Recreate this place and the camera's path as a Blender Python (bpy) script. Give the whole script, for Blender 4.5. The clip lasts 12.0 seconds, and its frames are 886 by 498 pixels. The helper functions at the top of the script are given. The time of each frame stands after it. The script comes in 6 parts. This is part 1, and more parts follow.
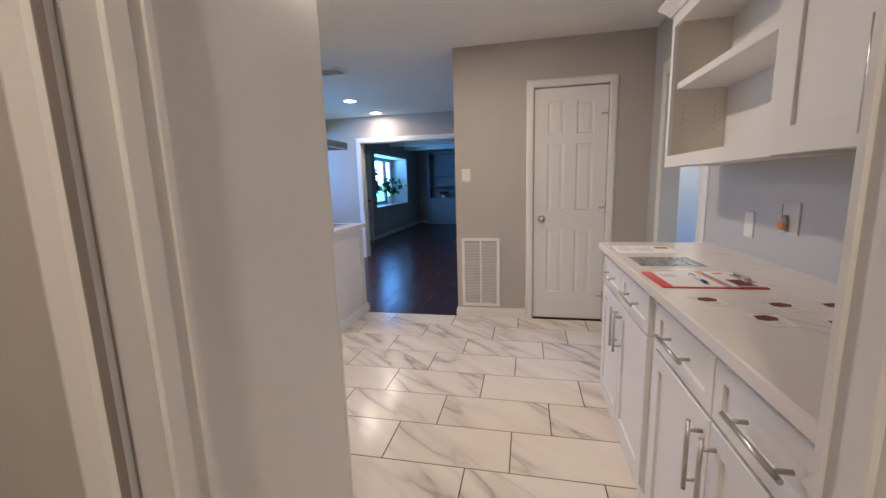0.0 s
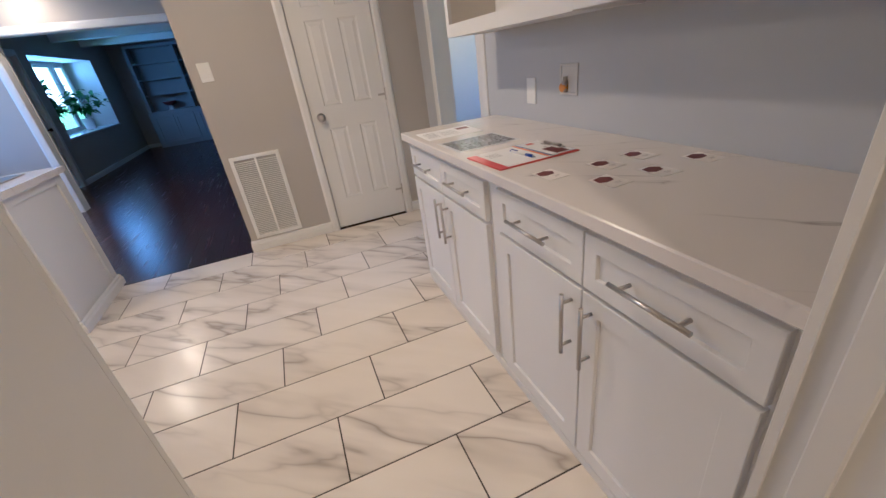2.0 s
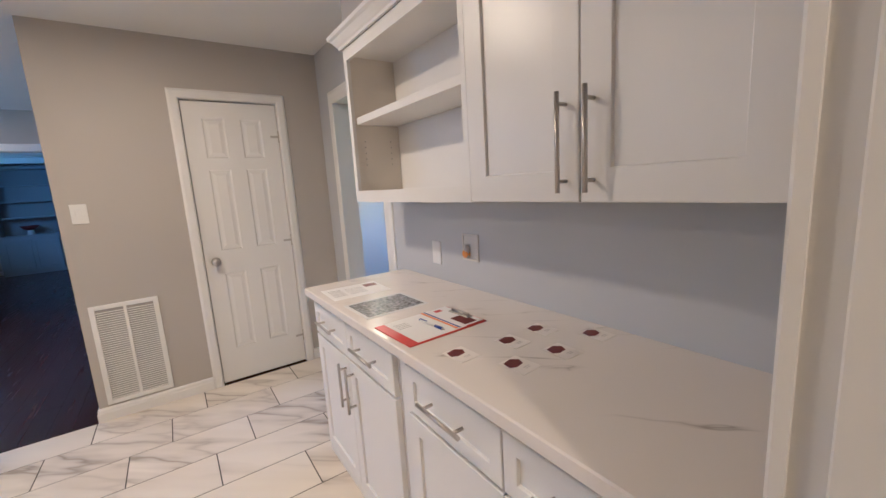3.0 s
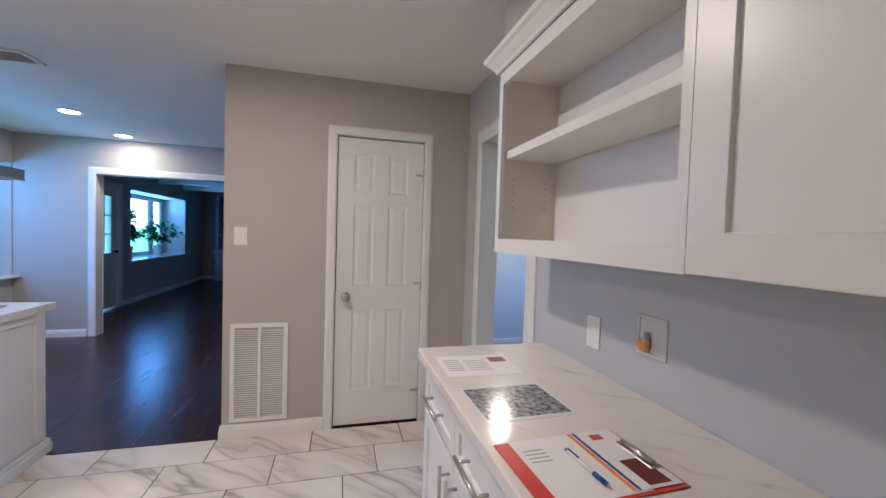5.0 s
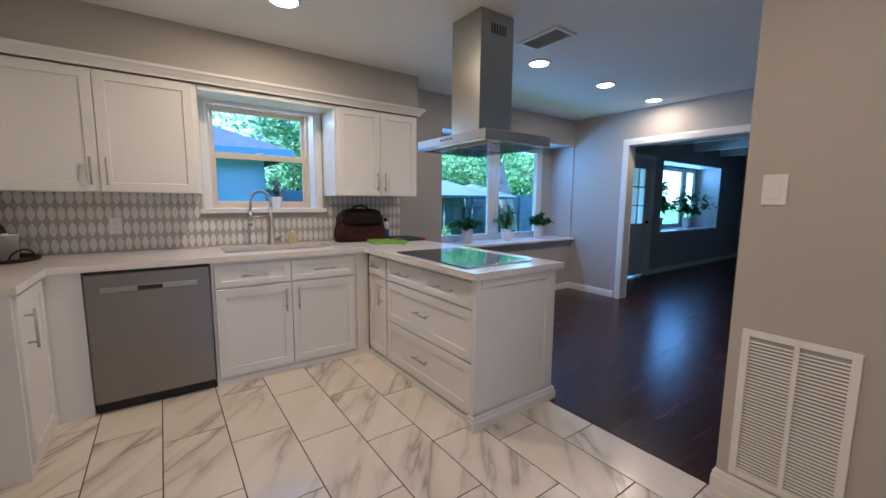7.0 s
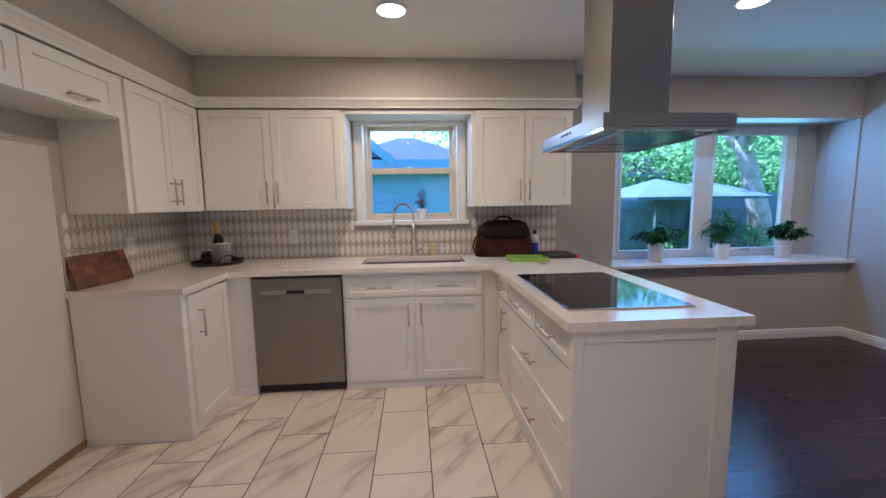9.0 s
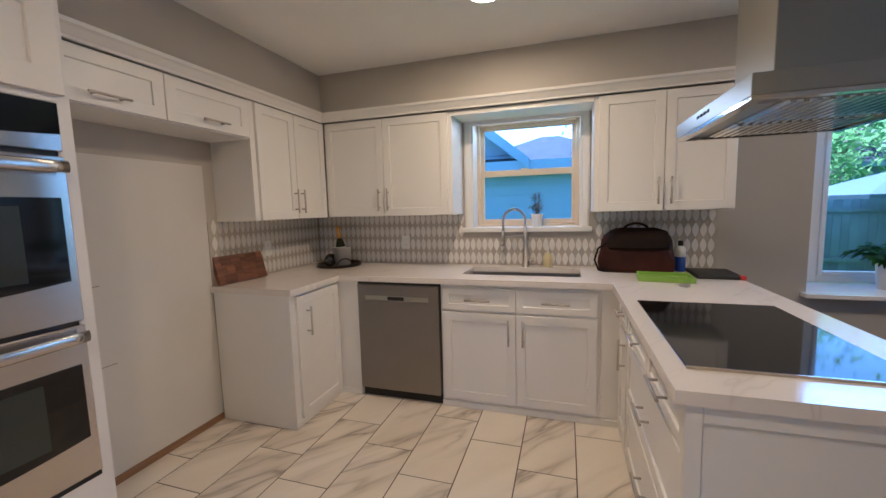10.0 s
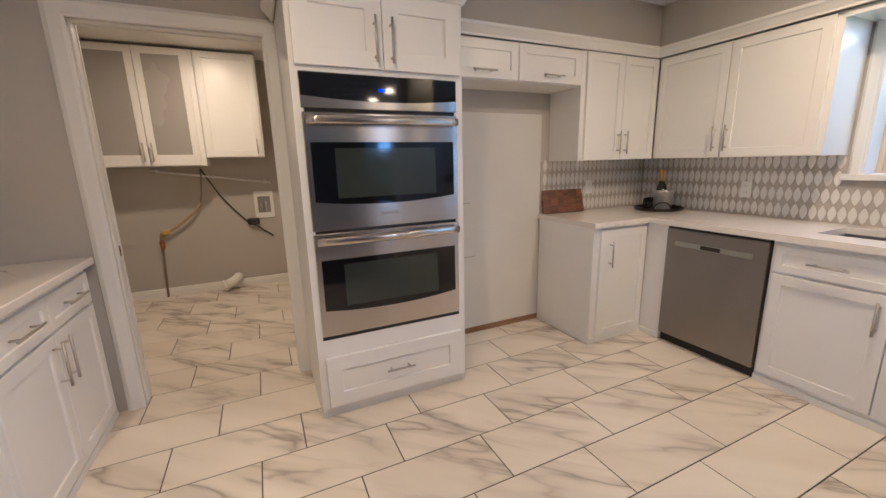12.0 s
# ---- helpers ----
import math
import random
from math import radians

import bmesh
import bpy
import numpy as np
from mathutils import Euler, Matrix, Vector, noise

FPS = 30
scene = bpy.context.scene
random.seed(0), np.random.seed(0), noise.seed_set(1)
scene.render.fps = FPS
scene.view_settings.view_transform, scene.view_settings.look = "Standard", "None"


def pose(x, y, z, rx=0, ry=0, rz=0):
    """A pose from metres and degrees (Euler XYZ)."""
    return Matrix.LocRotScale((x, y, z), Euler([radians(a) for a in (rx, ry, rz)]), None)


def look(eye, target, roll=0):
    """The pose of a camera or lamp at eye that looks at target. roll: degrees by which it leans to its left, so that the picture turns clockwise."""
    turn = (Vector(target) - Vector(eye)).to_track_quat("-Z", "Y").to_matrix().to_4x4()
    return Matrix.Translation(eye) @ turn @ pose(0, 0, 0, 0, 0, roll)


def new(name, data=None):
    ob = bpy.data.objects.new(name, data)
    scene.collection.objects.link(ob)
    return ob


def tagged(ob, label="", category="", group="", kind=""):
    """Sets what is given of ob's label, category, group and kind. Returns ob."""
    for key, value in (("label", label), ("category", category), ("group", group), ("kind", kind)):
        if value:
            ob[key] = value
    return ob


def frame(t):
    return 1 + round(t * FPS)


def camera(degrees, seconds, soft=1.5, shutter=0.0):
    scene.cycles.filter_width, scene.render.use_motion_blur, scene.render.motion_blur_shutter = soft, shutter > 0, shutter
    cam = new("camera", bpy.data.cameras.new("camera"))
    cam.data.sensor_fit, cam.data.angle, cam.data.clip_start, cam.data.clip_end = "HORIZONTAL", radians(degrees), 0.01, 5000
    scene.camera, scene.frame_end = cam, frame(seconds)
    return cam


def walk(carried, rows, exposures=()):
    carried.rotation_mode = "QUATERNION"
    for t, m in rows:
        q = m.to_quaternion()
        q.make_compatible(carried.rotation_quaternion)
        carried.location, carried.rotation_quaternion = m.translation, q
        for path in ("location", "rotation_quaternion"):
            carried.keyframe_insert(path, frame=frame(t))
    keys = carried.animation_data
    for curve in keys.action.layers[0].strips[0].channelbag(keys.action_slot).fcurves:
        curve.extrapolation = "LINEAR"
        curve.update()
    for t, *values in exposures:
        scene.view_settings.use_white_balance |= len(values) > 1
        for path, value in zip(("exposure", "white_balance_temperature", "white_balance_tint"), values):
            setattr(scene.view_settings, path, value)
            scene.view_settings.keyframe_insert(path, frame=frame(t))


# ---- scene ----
cam = camera(97.1, 12.0)
PATH = [
    (0, (1.132, 1.433, 1.275), (0.719, 3.362, 0.948), -1.7),
    (0.5, (1.048, 1.444, 1.278), (1.038, 3.399, 0.855), -2.6),
    (1, (1.007, 1.537, 1.259), (1.217, 3.422, 0.626), -5.7),
    (1.5, (1.012, 1.661, 1.262), (1.367, 3.431, 0.403), -8.4),
    (2, (0.988, 1.743, 1.267), (1.563, 3.44, 0.378), -7.9),
    (2.5, (0.995, 1.805, 1.335), (1.873, 3.468, 0.656), -5.4),
    (3, (1.041, 1.829, 1.397), (2.159, 3.455, 1.069), -3.5),
    (3.2, (1.05, 1.836, 1.425), (2.228, 3.444, 1.254), -3.2),
    (5, (1.222, 2.237, 1.391), (1.734, 4.17, 1.323), 1.8),
    (5.5, (1.203, 2.469, 1.324), (1.001, 4.454, 1.184), 1.8),
    (6, (1.155, 2.675, 1.314), (0.286, 4.469, 1.156), 1.2),
    (6.5, (1.131, 2.895, 1.301), (-0.199, 4.374, 1.097), 0.8),
    (7, (1.103, 3.078, 1.294), (-0.51, 4.236, 1.049), 0.5),
    (7.2, (1.064, 3.153, 1.283), (-0.621, 4.201, 1.032), 0.2),
    (8.8, (0.949, 3.79, 1.355), (-1.021, 4.051, 1.133), -0.9),
    (9, (0.926, 3.839, 1.36), (-1.056, 3.985, 1.129), -0.9),
    (9.5, (0.766, 3.991, 1.379), (-1.212, 3.836, 1.122), -0.8),
    (10, (0.625, 4.139, 1.383), (-1.271, 3.539, 1.175), -1.5),
    (10.5, (0.57, 4.264, 1.391), (-1.07, 3.141, 1.172), -1.0),
    (11, (0.573, 4.351, 1.368), (-0.728, 2.853, 1.111), -0.9),
    (11.5, (0.645, 4.427, 1.346), (-0.377, 2.739, 1.02), -1.3),
    (12, (0.736, 4.501, 1.345), (-0.082, 2.728, 0.912), -1.4),
]
EV = 2.75
walk(cam, [(t, look(eye, target, roll)) for t, eye, target, roll in PATH], [(t, EV + d, k, 10) for t, d, k in ((0, -0.03, 3950), (1.5, -0.05, 3960), (2.5, -0.02, 3970), (3.0, 0.19, 3970), (5.2, -0.05, 3780), (6.0, -0.2, 3900), (7.0, -0.44, 4010), (9.5, -0.47, 4110), (10.5, -0.46, 4270), (11.2, -0.25, 4240), (12, -0.01, 4170))])

# ---- world and light ----
SUN_EL, SUN_AZ = 60.0, 200.0
world = bpy.data.worlds.new("sky")
scene.world = world
world.use_nodes = True
wn = world.node_tree
sky = wn.nodes.new("ShaderNodeTexSky")
sky.sky_type, sky.sun_disc = "NISHITA", False
sky.sun_elevation, sky.sun_rotation = radians(SUN_EL), radians(SUN_AZ)
wn.links.new(sky.outputs[0], wn.nodes["Background"].inputs[0])
wn.nodes["Background"].inputs[1].default_value = 0.15

sun_data = bpy.data.lights.new("sun", "SUN")
sun_data.energy, sun_data.angle, sun_data.color = 4.5, radians(0.5), (1.0, 0.95, 0.87)
sun = new("sun", sun_data)
# the sky's rotation turns clockwise from +y
saz, sel = radians(SUN_AZ), radians(SUN_EL)
sun_dir = Vector((math.sin(saz) * math.cos(sel), math.cos(saz) * math.cos(sel), math.sin(sel)))
sun.matrix_basis = look(sun_dir * 60, (0, 0, 0))

CEIL = 2.455
LAMP_COLOR = (1.0, 0.57, 0.222)
# the laundry downlight at (1.05, 0.75) is unseen, added to light that room
LAMPS = [(-1.44, 3.74, 3.5), (0.75, 3.75, 3.4), (-1.25, 5.75, 1.5), (-1.265, 6.75, 1.5), (-1.27, 7.72, 1.5), (1.05, 0.75, 3.3), (2.96, 6.14, 3.2)]
for lx, ly, watt in LAMPS:
    ld = bpy.data.lights.new("downlight_beam", "AREA")
    ld.shape, ld.size, ld.energy, ld.color = "DISK", 0.13, watt, LAMP_COLOR
    new("downlight_beam", ld).matrix_basis = pose(lx, ly, CEIL - 0.016)

# added lamps stand in for sky light through the windows, room side of glass
SKY_BLUE, SKY_PALE = (0.48, 0.72, 1.0), (1.0, 0.90, 0.80)
# the kitchen one is tinted warm to lighten the window lining
SKY_FILLS = [(-2.84, 6.80, 1.93, 1.90, 0.18, 2.6, 0.5, SKY_BLUE), (-2.78, 11.7, 1.88, 2.3, 0.2, 3.6, 0.0, SKY_BLUE), (-2.655, 3.825, 2.022, 0.70, 0.05, 0.42, 1.6, SKY_PALE)]
for lx, ly, lz, wide, high, watt, dip, tint in SKY_FILLS:
    ld = bpy.data.lights.new("window_sky_fill", "AREA")
    ld.shape, ld.size, ld.size_y, ld.energy, ld.color = "RECTANGLE", wide, high, watt, tint
    new("window_sky_fill", ld).matrix_basis = look((lx, ly, lz), (lx + 1, ly, lz - dip))


# ---- materials ----
def nodes_of(name, rough=0.5, metal=0.0):
    m = bpy.data.materials.new(name)
    m.use_nodes = True
    t = m.node_tree
    b = t.nodes["Principled BSDF"]
    b.inputs["Roughness"].default_value = rough
    b.inputs["Metallic"].default_value = metal
    return m, t, b


def coords(t, scale=(1, 1, 1), rot=(0, 0, 0), per_object=False):
    c = t.nodes.new("ShaderNodeTexCoord")
    mp = t.nodes.new("ShaderNodeMapping")
    mp.inputs["Scale"].default_value = scale
    mp.inputs["Rotation"].default_value = rot
    if per_object:
        oi = t.nodes.new("ShaderNodeObjectInfo")
        mul = t.nodes.new("ShaderNodeVectorMath")
        mul.operation = "SCALE"
        mul.inputs[0].default_value = (37.0, 19.0, 53.0)
        t.links.new(oi.outputs["Random"], mul.inputs["Scale"])
        t.links.new(mul.outputs[0], mp.inputs["Location"])
    t.links.new(c.outputs["Object"], mp.inputs["Vector"])
    return mp.outputs[0]


def slanted(t, angle, scale, per_object):
    """Object coordinates turned first and stretched after, so that streaks run at a slant."""
    v = coords(t, (1, 1, 1), (0, 0, angle), per_object)
    mp = t.nodes.new("ShaderNodeMapping")
    mp.inputs["Scale"].default_value = scale
    t.links.new(v, mp.inputs["Vector"])
    return mp.outputs[0]


def noise_node(t, vec, scale, detail=4.0, distortion=0.0):
    n = t.nodes.new("ShaderNodeTexNoise")
    n.inputs["Scale"].default_value = scale
    n.inputs["Detail"].default_value = detail
    n.inputs["Distortion"].default_value = distortion
    t.links.new(vec, n.inputs["Vector"])
    return n.outputs["Fac"]


def ramp(t, fac, stops):
    r = t.nodes.new("ShaderNodeValToRGB")
    while len(r.color_ramp.elements) < len(stops):
        r.color_ramp.elements.new(0.5)
    for e, (p, c) in zip(r.color_ramp.elements, stops):
        e.position, e.color = p, (*c, 1)
    t.links.new(fac, r.inputs[0])
    return r.outputs[0]


def mix(t, fac, a, b, mode="MIX"):
    n = t.nodes.new("ShaderNodeMix")
    n.data_type, n.blend_type = "RGBA", mode
    for sock, v in ((n.inputs[0], fac), (n.inputs[6], a), (n.inputs[7], b)):
        if isinstance(v, (int, float)):
            sock.default_value = v
        elif isinstance(v, tuple):
            sock.default_value = (*v, 1)
        else:
            t.links.new(v, sock)
    return n.outputs[2]


def bump(t, b, fac, strength, dist):
    n = t.nodes.new("ShaderNodeBump")
    n.inputs["Strength"].default_value = strength
    n.inputs["Distance"].default_value = dist
    t.links.new(fac, n.inputs["Height"])
    t.links.new(n.outputs[0], b.inputs["Normal"])


def ramp_value(t, fac, lo, hi):
    n = t.nodes.new("ShaderNodeMapRange")
    n.inputs["To Min"].default_value, n.inputs["To Max"].default_value = lo, hi
    t.links.new(fac, n.inputs["Value"])
    return n.outputs[0]


def plain(name, color, rough=0.5, metal=0.0, var=0.06, grain=0.0, big=1.2, fine=160.0, per_object=False):
    """A surface of one colour with faint cloudy variation and fine relief."""
    m, t, b = nodes_of(name, rough, metal)
    v = coords(t, per_object=per_object)
    n1 = noise_node(t, v, big, 3)
    n2 = noise_node(t, v, fine, 2)
    lo = tuple(max(0, c * (1 - var)) for c in color)
    hi = tuple(min(1, c * (1 + var)) for c in color)
    t.links.new(ramp(t, n1, [(0.3, lo), (0.7, hi)]), b.inputs["Base Color"])
    t.links.new(ramp_value(t, n1, max(0.02, rough - 0.05), min(1, rough + 0.07)), b.inputs["Roughness"])
    if grain:
        bump(t, b, n2, grain, 0.002)
    return m


def veined(name, base, dark, rough, scale, rot, width, amount, per_object, warm=None, broken=0.45, rare=0.0):
    """Marble look: soft clouds and thin uneven veins along one slant."""
    m, t, b = nodes_of(name, rough)
    v = slanted(t, rot[2], (0.75, 3.6, 1), per_object)
    cloud = noise_node(t, v, scale * 0.6, 4, 0.2)
    n = noise_node(t, v, scale, 3.0, 0.15)
    sub = t.nodes.new("ShaderNodeMath")
    sub.operation = "SUBTRACT"
    t.links.new(n, sub.inputs[0])
    sub.inputs[1].default_value = 0.5
    ab = t.nodes.new("ShaderNodeMath")
    ab.operation = "ABSOLUTE"
    t.links.new(sub.outputs[0], ab.inputs[0])
    vein = ramp(t, ab.outputs[0], [(0.0, (1, 1, 1)), (width * 0.12, (0.62, 0.62, 0.62)), (width * 0.32, (0.30, 0.30, 0.30)), (width, (0, 0, 0))])
    gate = ramp(t, noise_node(t, v, scale * broken, 2), [(0.45 + rare, (0, 0, 0)), (0.62 + rare, (1, 1, 1))])
    g = mix(t, 1.0, vein, gate, "MULTIPLY")
    g = mix(t, 1.0, g, (amount, amount, amount), "MULTIPLY")
    tone = ramp(t, cloud, [(0.35, warm or base), (0.6, base)])
    t.links.new(mix(t, g, tone, dark), b.inputs["Base Color"])
    fine = noise_node(t, coords(t), 90, 3)
    t.links.new(ramp_value(t, fine, rough * 0.95, rough * 1.06), b.inputs["Roughness"])
    return m


def wooden(name, dark, light, rough, axis, per_object=True, fine=1.0):
    m, t, b = nodes_of(name, rough)
    sc = [14.0 * fine] * 3
    sc[axis] = 0.9 * fine
    v = coords(t, tuple(sc), per_object=per_object)
    n = noise_node(t, v, 2.2, 6, 0.7)
    col = ramp(t, n, [(0.25, dark), (0.75, light)])
    if per_object:
        oi = t.nodes.new("ShaderNodeObjectInfo")
        col = mix(t, 1.0, col, ramp(t, oi.outputs["Random"], [(0.0, (0.62, 0.62, 0.62)), (1.0, (1.0, 1.0, 1.0))]), "MULTIPLY")
    t.links.new(col, b.inputs["Base Color"])
    t.links.new(ramp_value(t, n, rough * 0.7, rough * 1.4), b.inputs["Roughness"])
    bump(t, b, n, 0.03, 0.001)
    return m


def brushed(name, color, rough, axis):
    m, t, b = nodes_of(name, rough, 1.0)
    sc = [260.0] * 3
    sc[axis] = 2.0
    v = coords(t, tuple(sc))
    n = noise_node(t, v, 1.0, 3)
    c = noise_node(t, coords(t), 2.0, 2)
    lo = tuple(k * 0.9 for k in color)
    t.links.new(ramp(t, c, [(0.3, lo), (0.7, color)]), b.inputs["Base Color"])
    t.links.new(ramp_value(t, n, rough * 0.99, rough * 1.01), b.inputs["Roughness"])
    return m


def glassy(name, color=(1, 1, 1), rough=0.0, ior=1.45):
    m, t, b = nodes_of(name, rough)
    b.inputs["Base Color"].default_value = (*color, 1)
    b.inputs["Transmission Weight"].default_value = 1.0
    b.inputs["IOR"].default_value = ior
    return m


def glowing(name, color, strength):
    m, t, b = nodes_of(name, 0.4)
    b.inputs["Base Color"].default_value = (*color, 1)
    b.inputs["Emission Color"].default_value = (*color, 1)
    b.inputs["Emission Strength"].default_value = strength
    return m


def foliage_mat(name, dark, light):
    m, t, b = nodes_of(name, 0.55)
    g = t.nodes.new("ShaderNodeNewGeometry")
    n = noise_node(t, coords(t), 1.5, 3)
    c1 = ramp(t, g.outputs["Random Per Island"], [(0.0, dark), (1.0, light)])
    t.links.new(mix(t, 0.25, c1, ramp(t, n, [(0.3, dark), (0.7, light)])), b.inputs["Base Color"])
    tr = t.nodes.new("ShaderNodeBsdfTranslucent")
    t.links.new(c1, tr.inputs["Color"])
    ms = t.nodes.new("ShaderNodeMixShader")
    ms.inputs[0].default_value = 0.65
    t.links.new(b.outputs[0], ms.inputs[1])
    t.links.new(tr.outputs[0], ms.inputs[2])
    t.links.new(ms.outputs[0], t.nodes["Material Output"].inputs["Surface"])
    return m


PAINT = plain("greige_wall_paint", (0.472, 0.442, 0.398), 0.6, var=0.03, grain=0.12, fine=220)
PRIMER = plain("pale_primer_paint", (0.66, 0.64, 0.60), 0.65, var=0.05, grain=0.1, fine=200)
CEILING = plain("white_ceiling_paint", (0.84, 0.83, 0.80), 0.8, var=0.02, grain=0.2, fine=140)
TRIM = plain("white_trim_paint", (0.80, 0.785, 0.75), 0.35, var=0.02, grain=0.04)
CAB = plain("white_cabinet_lacquer", (0.80, 0.785, 0.755), 0.32, var=0.02, grain=0.03, fine=300)
CAB_IN = plain("cream_cabinet_interior", (0.74, 0.69, 0.60), 0.5, var=0.03)
QUARTZ = veined("white_quartz", (0.79, 0.74, 0.685), (0.33, 0.29, 0.26), 0.13, 2.2, (0, 0, 0.7), 0.026, 0.9, False, None, 1.5, 0.075)
QUARTZ_FAINT = veined("white_quartz_faint", (0.79, 0.745, 0.69), (0.55, 0.50, 0.45), 0.13, 1.6, (0, 0, 0.7), 0.022, 0.5, False, None, 1.2)
TILE = veined("cream_marble_tile", (0.80, 0.735, 0.635), (0.31, 0.26, 0.21), 0.20, 1.5, (0, 0, 0.70), 0.12, 0.85, True, (0.73, 0.66, 0.55))
GROUT = plain("dark_grout", (0.06, 0.05, 0.04), 0.9, var=0.2, grain=0.3)
DARK_WOOD = wooden("dark_mahogany_boards", (0.022, 0.008, 0.007), (0.060, 0.020, 0.016), 0.24, 1)
DARK_WOOD.node_tree.nodes["Principled BSDF"].inputs["Specular IOR Level"].default_value = 0.36
STEEL = brushed("brushed_steel", (0.60, 0.550, 0.490), 0.21, 0)
STEEL_BSDF = STEEL.node_tree.nodes["Principled BSDF"]
STEEL_BSDF.inputs["Anisotropic"].default_value = 0.92
STEEL_BSDF.inputs["Anisotropic Rotation"].default_value = 0.25
STEEL_V = brushed("brushed_steel_upright", (0.56, 0.53, 0.50), 0.30, 2)
STEEL_DARK = brushed("dark_dishwasher_steel", (0.30, 0.28, 0.265), 0.34, 0)
HOOD_STEEL = plain("satin_hood_steel", (0.42, 0.415, 0.37), 0.30, 1.0, 0.05)
NICKEL = plain("satin_nickel", (0.52, 0.49, 0.455), 0.34, 1.0, 0.04)
BLACK_GLASS = plain("black_glass", (0.006, 0.006, 0.007), 0.03, 0.0, 0.1)
OVEN_GLASS = plain("smoked_oven_window", (0.034, 0.040, 0.037), 0.04, 0.0, 0.1)
BLACK = plain("black_plastic", (0.012, 0.012, 0.012), 0.45, 0.0, 0.15)
GREY_PLASTIC = plain("grey_plastic", (0.25, 0.24, 0.23), 0.5)
WHITE_PLASTIC = plain("white_plastic", (0.80, 0.79, 0.76), 0.35, var=0.02)
VINYL = plain("cream_vinyl_window_frame", (0.70, 0.58, 0.41), 0.4, var=0.03)
GLASS = glassy("window_glass", ior=1.2)
CLEAR = glassy("clear_glass", (0.95, 0.97, 0.96))
LEAF_TILE = plain("white_leaf_tile", (0.76, 0.74, 0.70), 0.18, var=0.05, per_object=True)
SPLASH = plain("taupe_mosaic", (0.45, 0.41, 0.355), 0.3, var=0.08, grain=0.2, big=14)
LENS = glowing("lit_lamp_lens", (1.0, 0.70, 0.42), 5.0)
CLOCK = glowing("blue_clock_digits", (0.012, 0.03, 1.0), 0.55)
PAPER = plain("white_paper", (0.82, 0.81, 0.80), 0.6, var=0.02)
INK = plain("grey_print", (0.32, 0.31, 0.31), 0.7)
RED = plain("red_plastic", (0.55, 0.05, 0.03), 0.4)
MAROON = plain("maroon_print", (0.13, 0.018, 0.018), 0.5)
AMBER_KNOB = plain("amber_knob", (0.62, 0.26, 0.03), 0.35)
EAST_WALL = plain("cool_grey_wall", (0.53, 0.54, 0.555), 0.6, var=0.03, grain=0.12, fine=220)
BARE_WOOD = plain("bare_wood_mortise", (0.12, 0.035, 0.014), 0.8, var=0.4, big=60)
FILTER = plain("pale_grey_duct_filter", (0.42, 0.41, 0.39), 0.8)
BOOKCASE = plain("grey_bookcase_paint", (0.30, 0.31, 0.31), 0.5, var=0.04)
# taupe for the groove shade on the laundry lining, screws and wall marks
SHADE_AND_MARKS = plain("taupe_shade_and_marks", (0.30, 0.265, 0.225), 0.7)
PLATE = plain("dull_nickel_plate", (0.21, 0.18, 0.16), 0.42, 1.0, 0.15)
SINK_STEEL = plain("satin_sink_steel", (0.42, 0.41, 0.41), 0.34, 1.0, 0.05)
ORANGE = plain("orange_plastic", (0.75, 0.22, 0.03), 0.4)
BLUE = plain("blue_plastic", (0.015, 0.05, 0.30), 0.3)
GREEN = plain("lime_green_plastic", (0.28, 0.46, 0.045), 0.4)
LEATHER = plain("brown_leather", (0.036, 0.0095, 0.006), 0.5, var=0.55, grain=0.35, big=7, fine=240)
LEATHER_DARK = plain("dark_leather", (0.012, 0.006, 0.004), 0.75, var=0.3, grain=0.35, big=7, fine=240)
for leather in (LEATHER, LEATHER_DARK):
    leather.node_tree.nodes["Principled BSDF"].inputs["Specular IOR Level"].default_value = 0.2
BOARD_WOOD = wooden("walnut_blocks", (0.085, 0.030, 0.013), (0.33, 0.14, 0.065), 0.42, 0)
RAW_WOOD = wooden("raw_pine_strip", (0.26, 0.14, 0.07), (0.46, 0.29, 0.16), 0.7, 0)
YELLOW = plain("yellow_fitting", (0.55, 0.36, 0.05), 0.45)
TAN_HOSE = plain("dull_yellow_hose", (0.36, 0.27, 0.13), 0.5)
DULL_PIPE = plain("dull_brown_pipe", (0.20, 0.145, 0.10), 0.6)
COPPER = plain("copper", (0.45, 0.20, 0.11), 0.35, 1.0)
AMBER = plain("pale_soap", (0.62, 0.55, 0.30), 0.2)
GOLD = plain("gold_foil", (0.60, 0.32, 0.06), 0.35, 0.6)
BOTTLE = plain("dark_green_bottle", (0.012, 0.018, 0.010), 0.08)
POT = plain("cream_ceramic", (0.66, 0.62, 0.57), 0.4, var=0.05)
SOIL = plain("dark_soil", (0.03, 0.02, 0.014), 0.95, var=0.3, grain=0.6)
FERN = foliage_mat("fern_leaves", (0.015, 0.05, 0.012), (0.07, 0.16, 0.035))
FERN_LIGHT = foliage_mat("light_fern_leaves", (0.05, 0.13, 0.03), (0.13, 0.26, 0.07))
LEAVES = foliage_mat("tree_leaves", (0.12, 0.23, 0.08), (0.30, 0.44, 0.17))
LAVENDER = foliage_mat("lavender_sprigs", (0.16, 0.20, 0.14), (0.30, 0.27, 0.38))
BARK = plain("grey_bark", (0.25, 0.22, 0.18), 0.9, var=0.3, grain=0.8, big=5, fine=40)
GRASS = plain("lawn_grass", (0.09, 0.19, 0.04), 0.9, var=0.4, grain=0.8, big=2.5, fine=60)
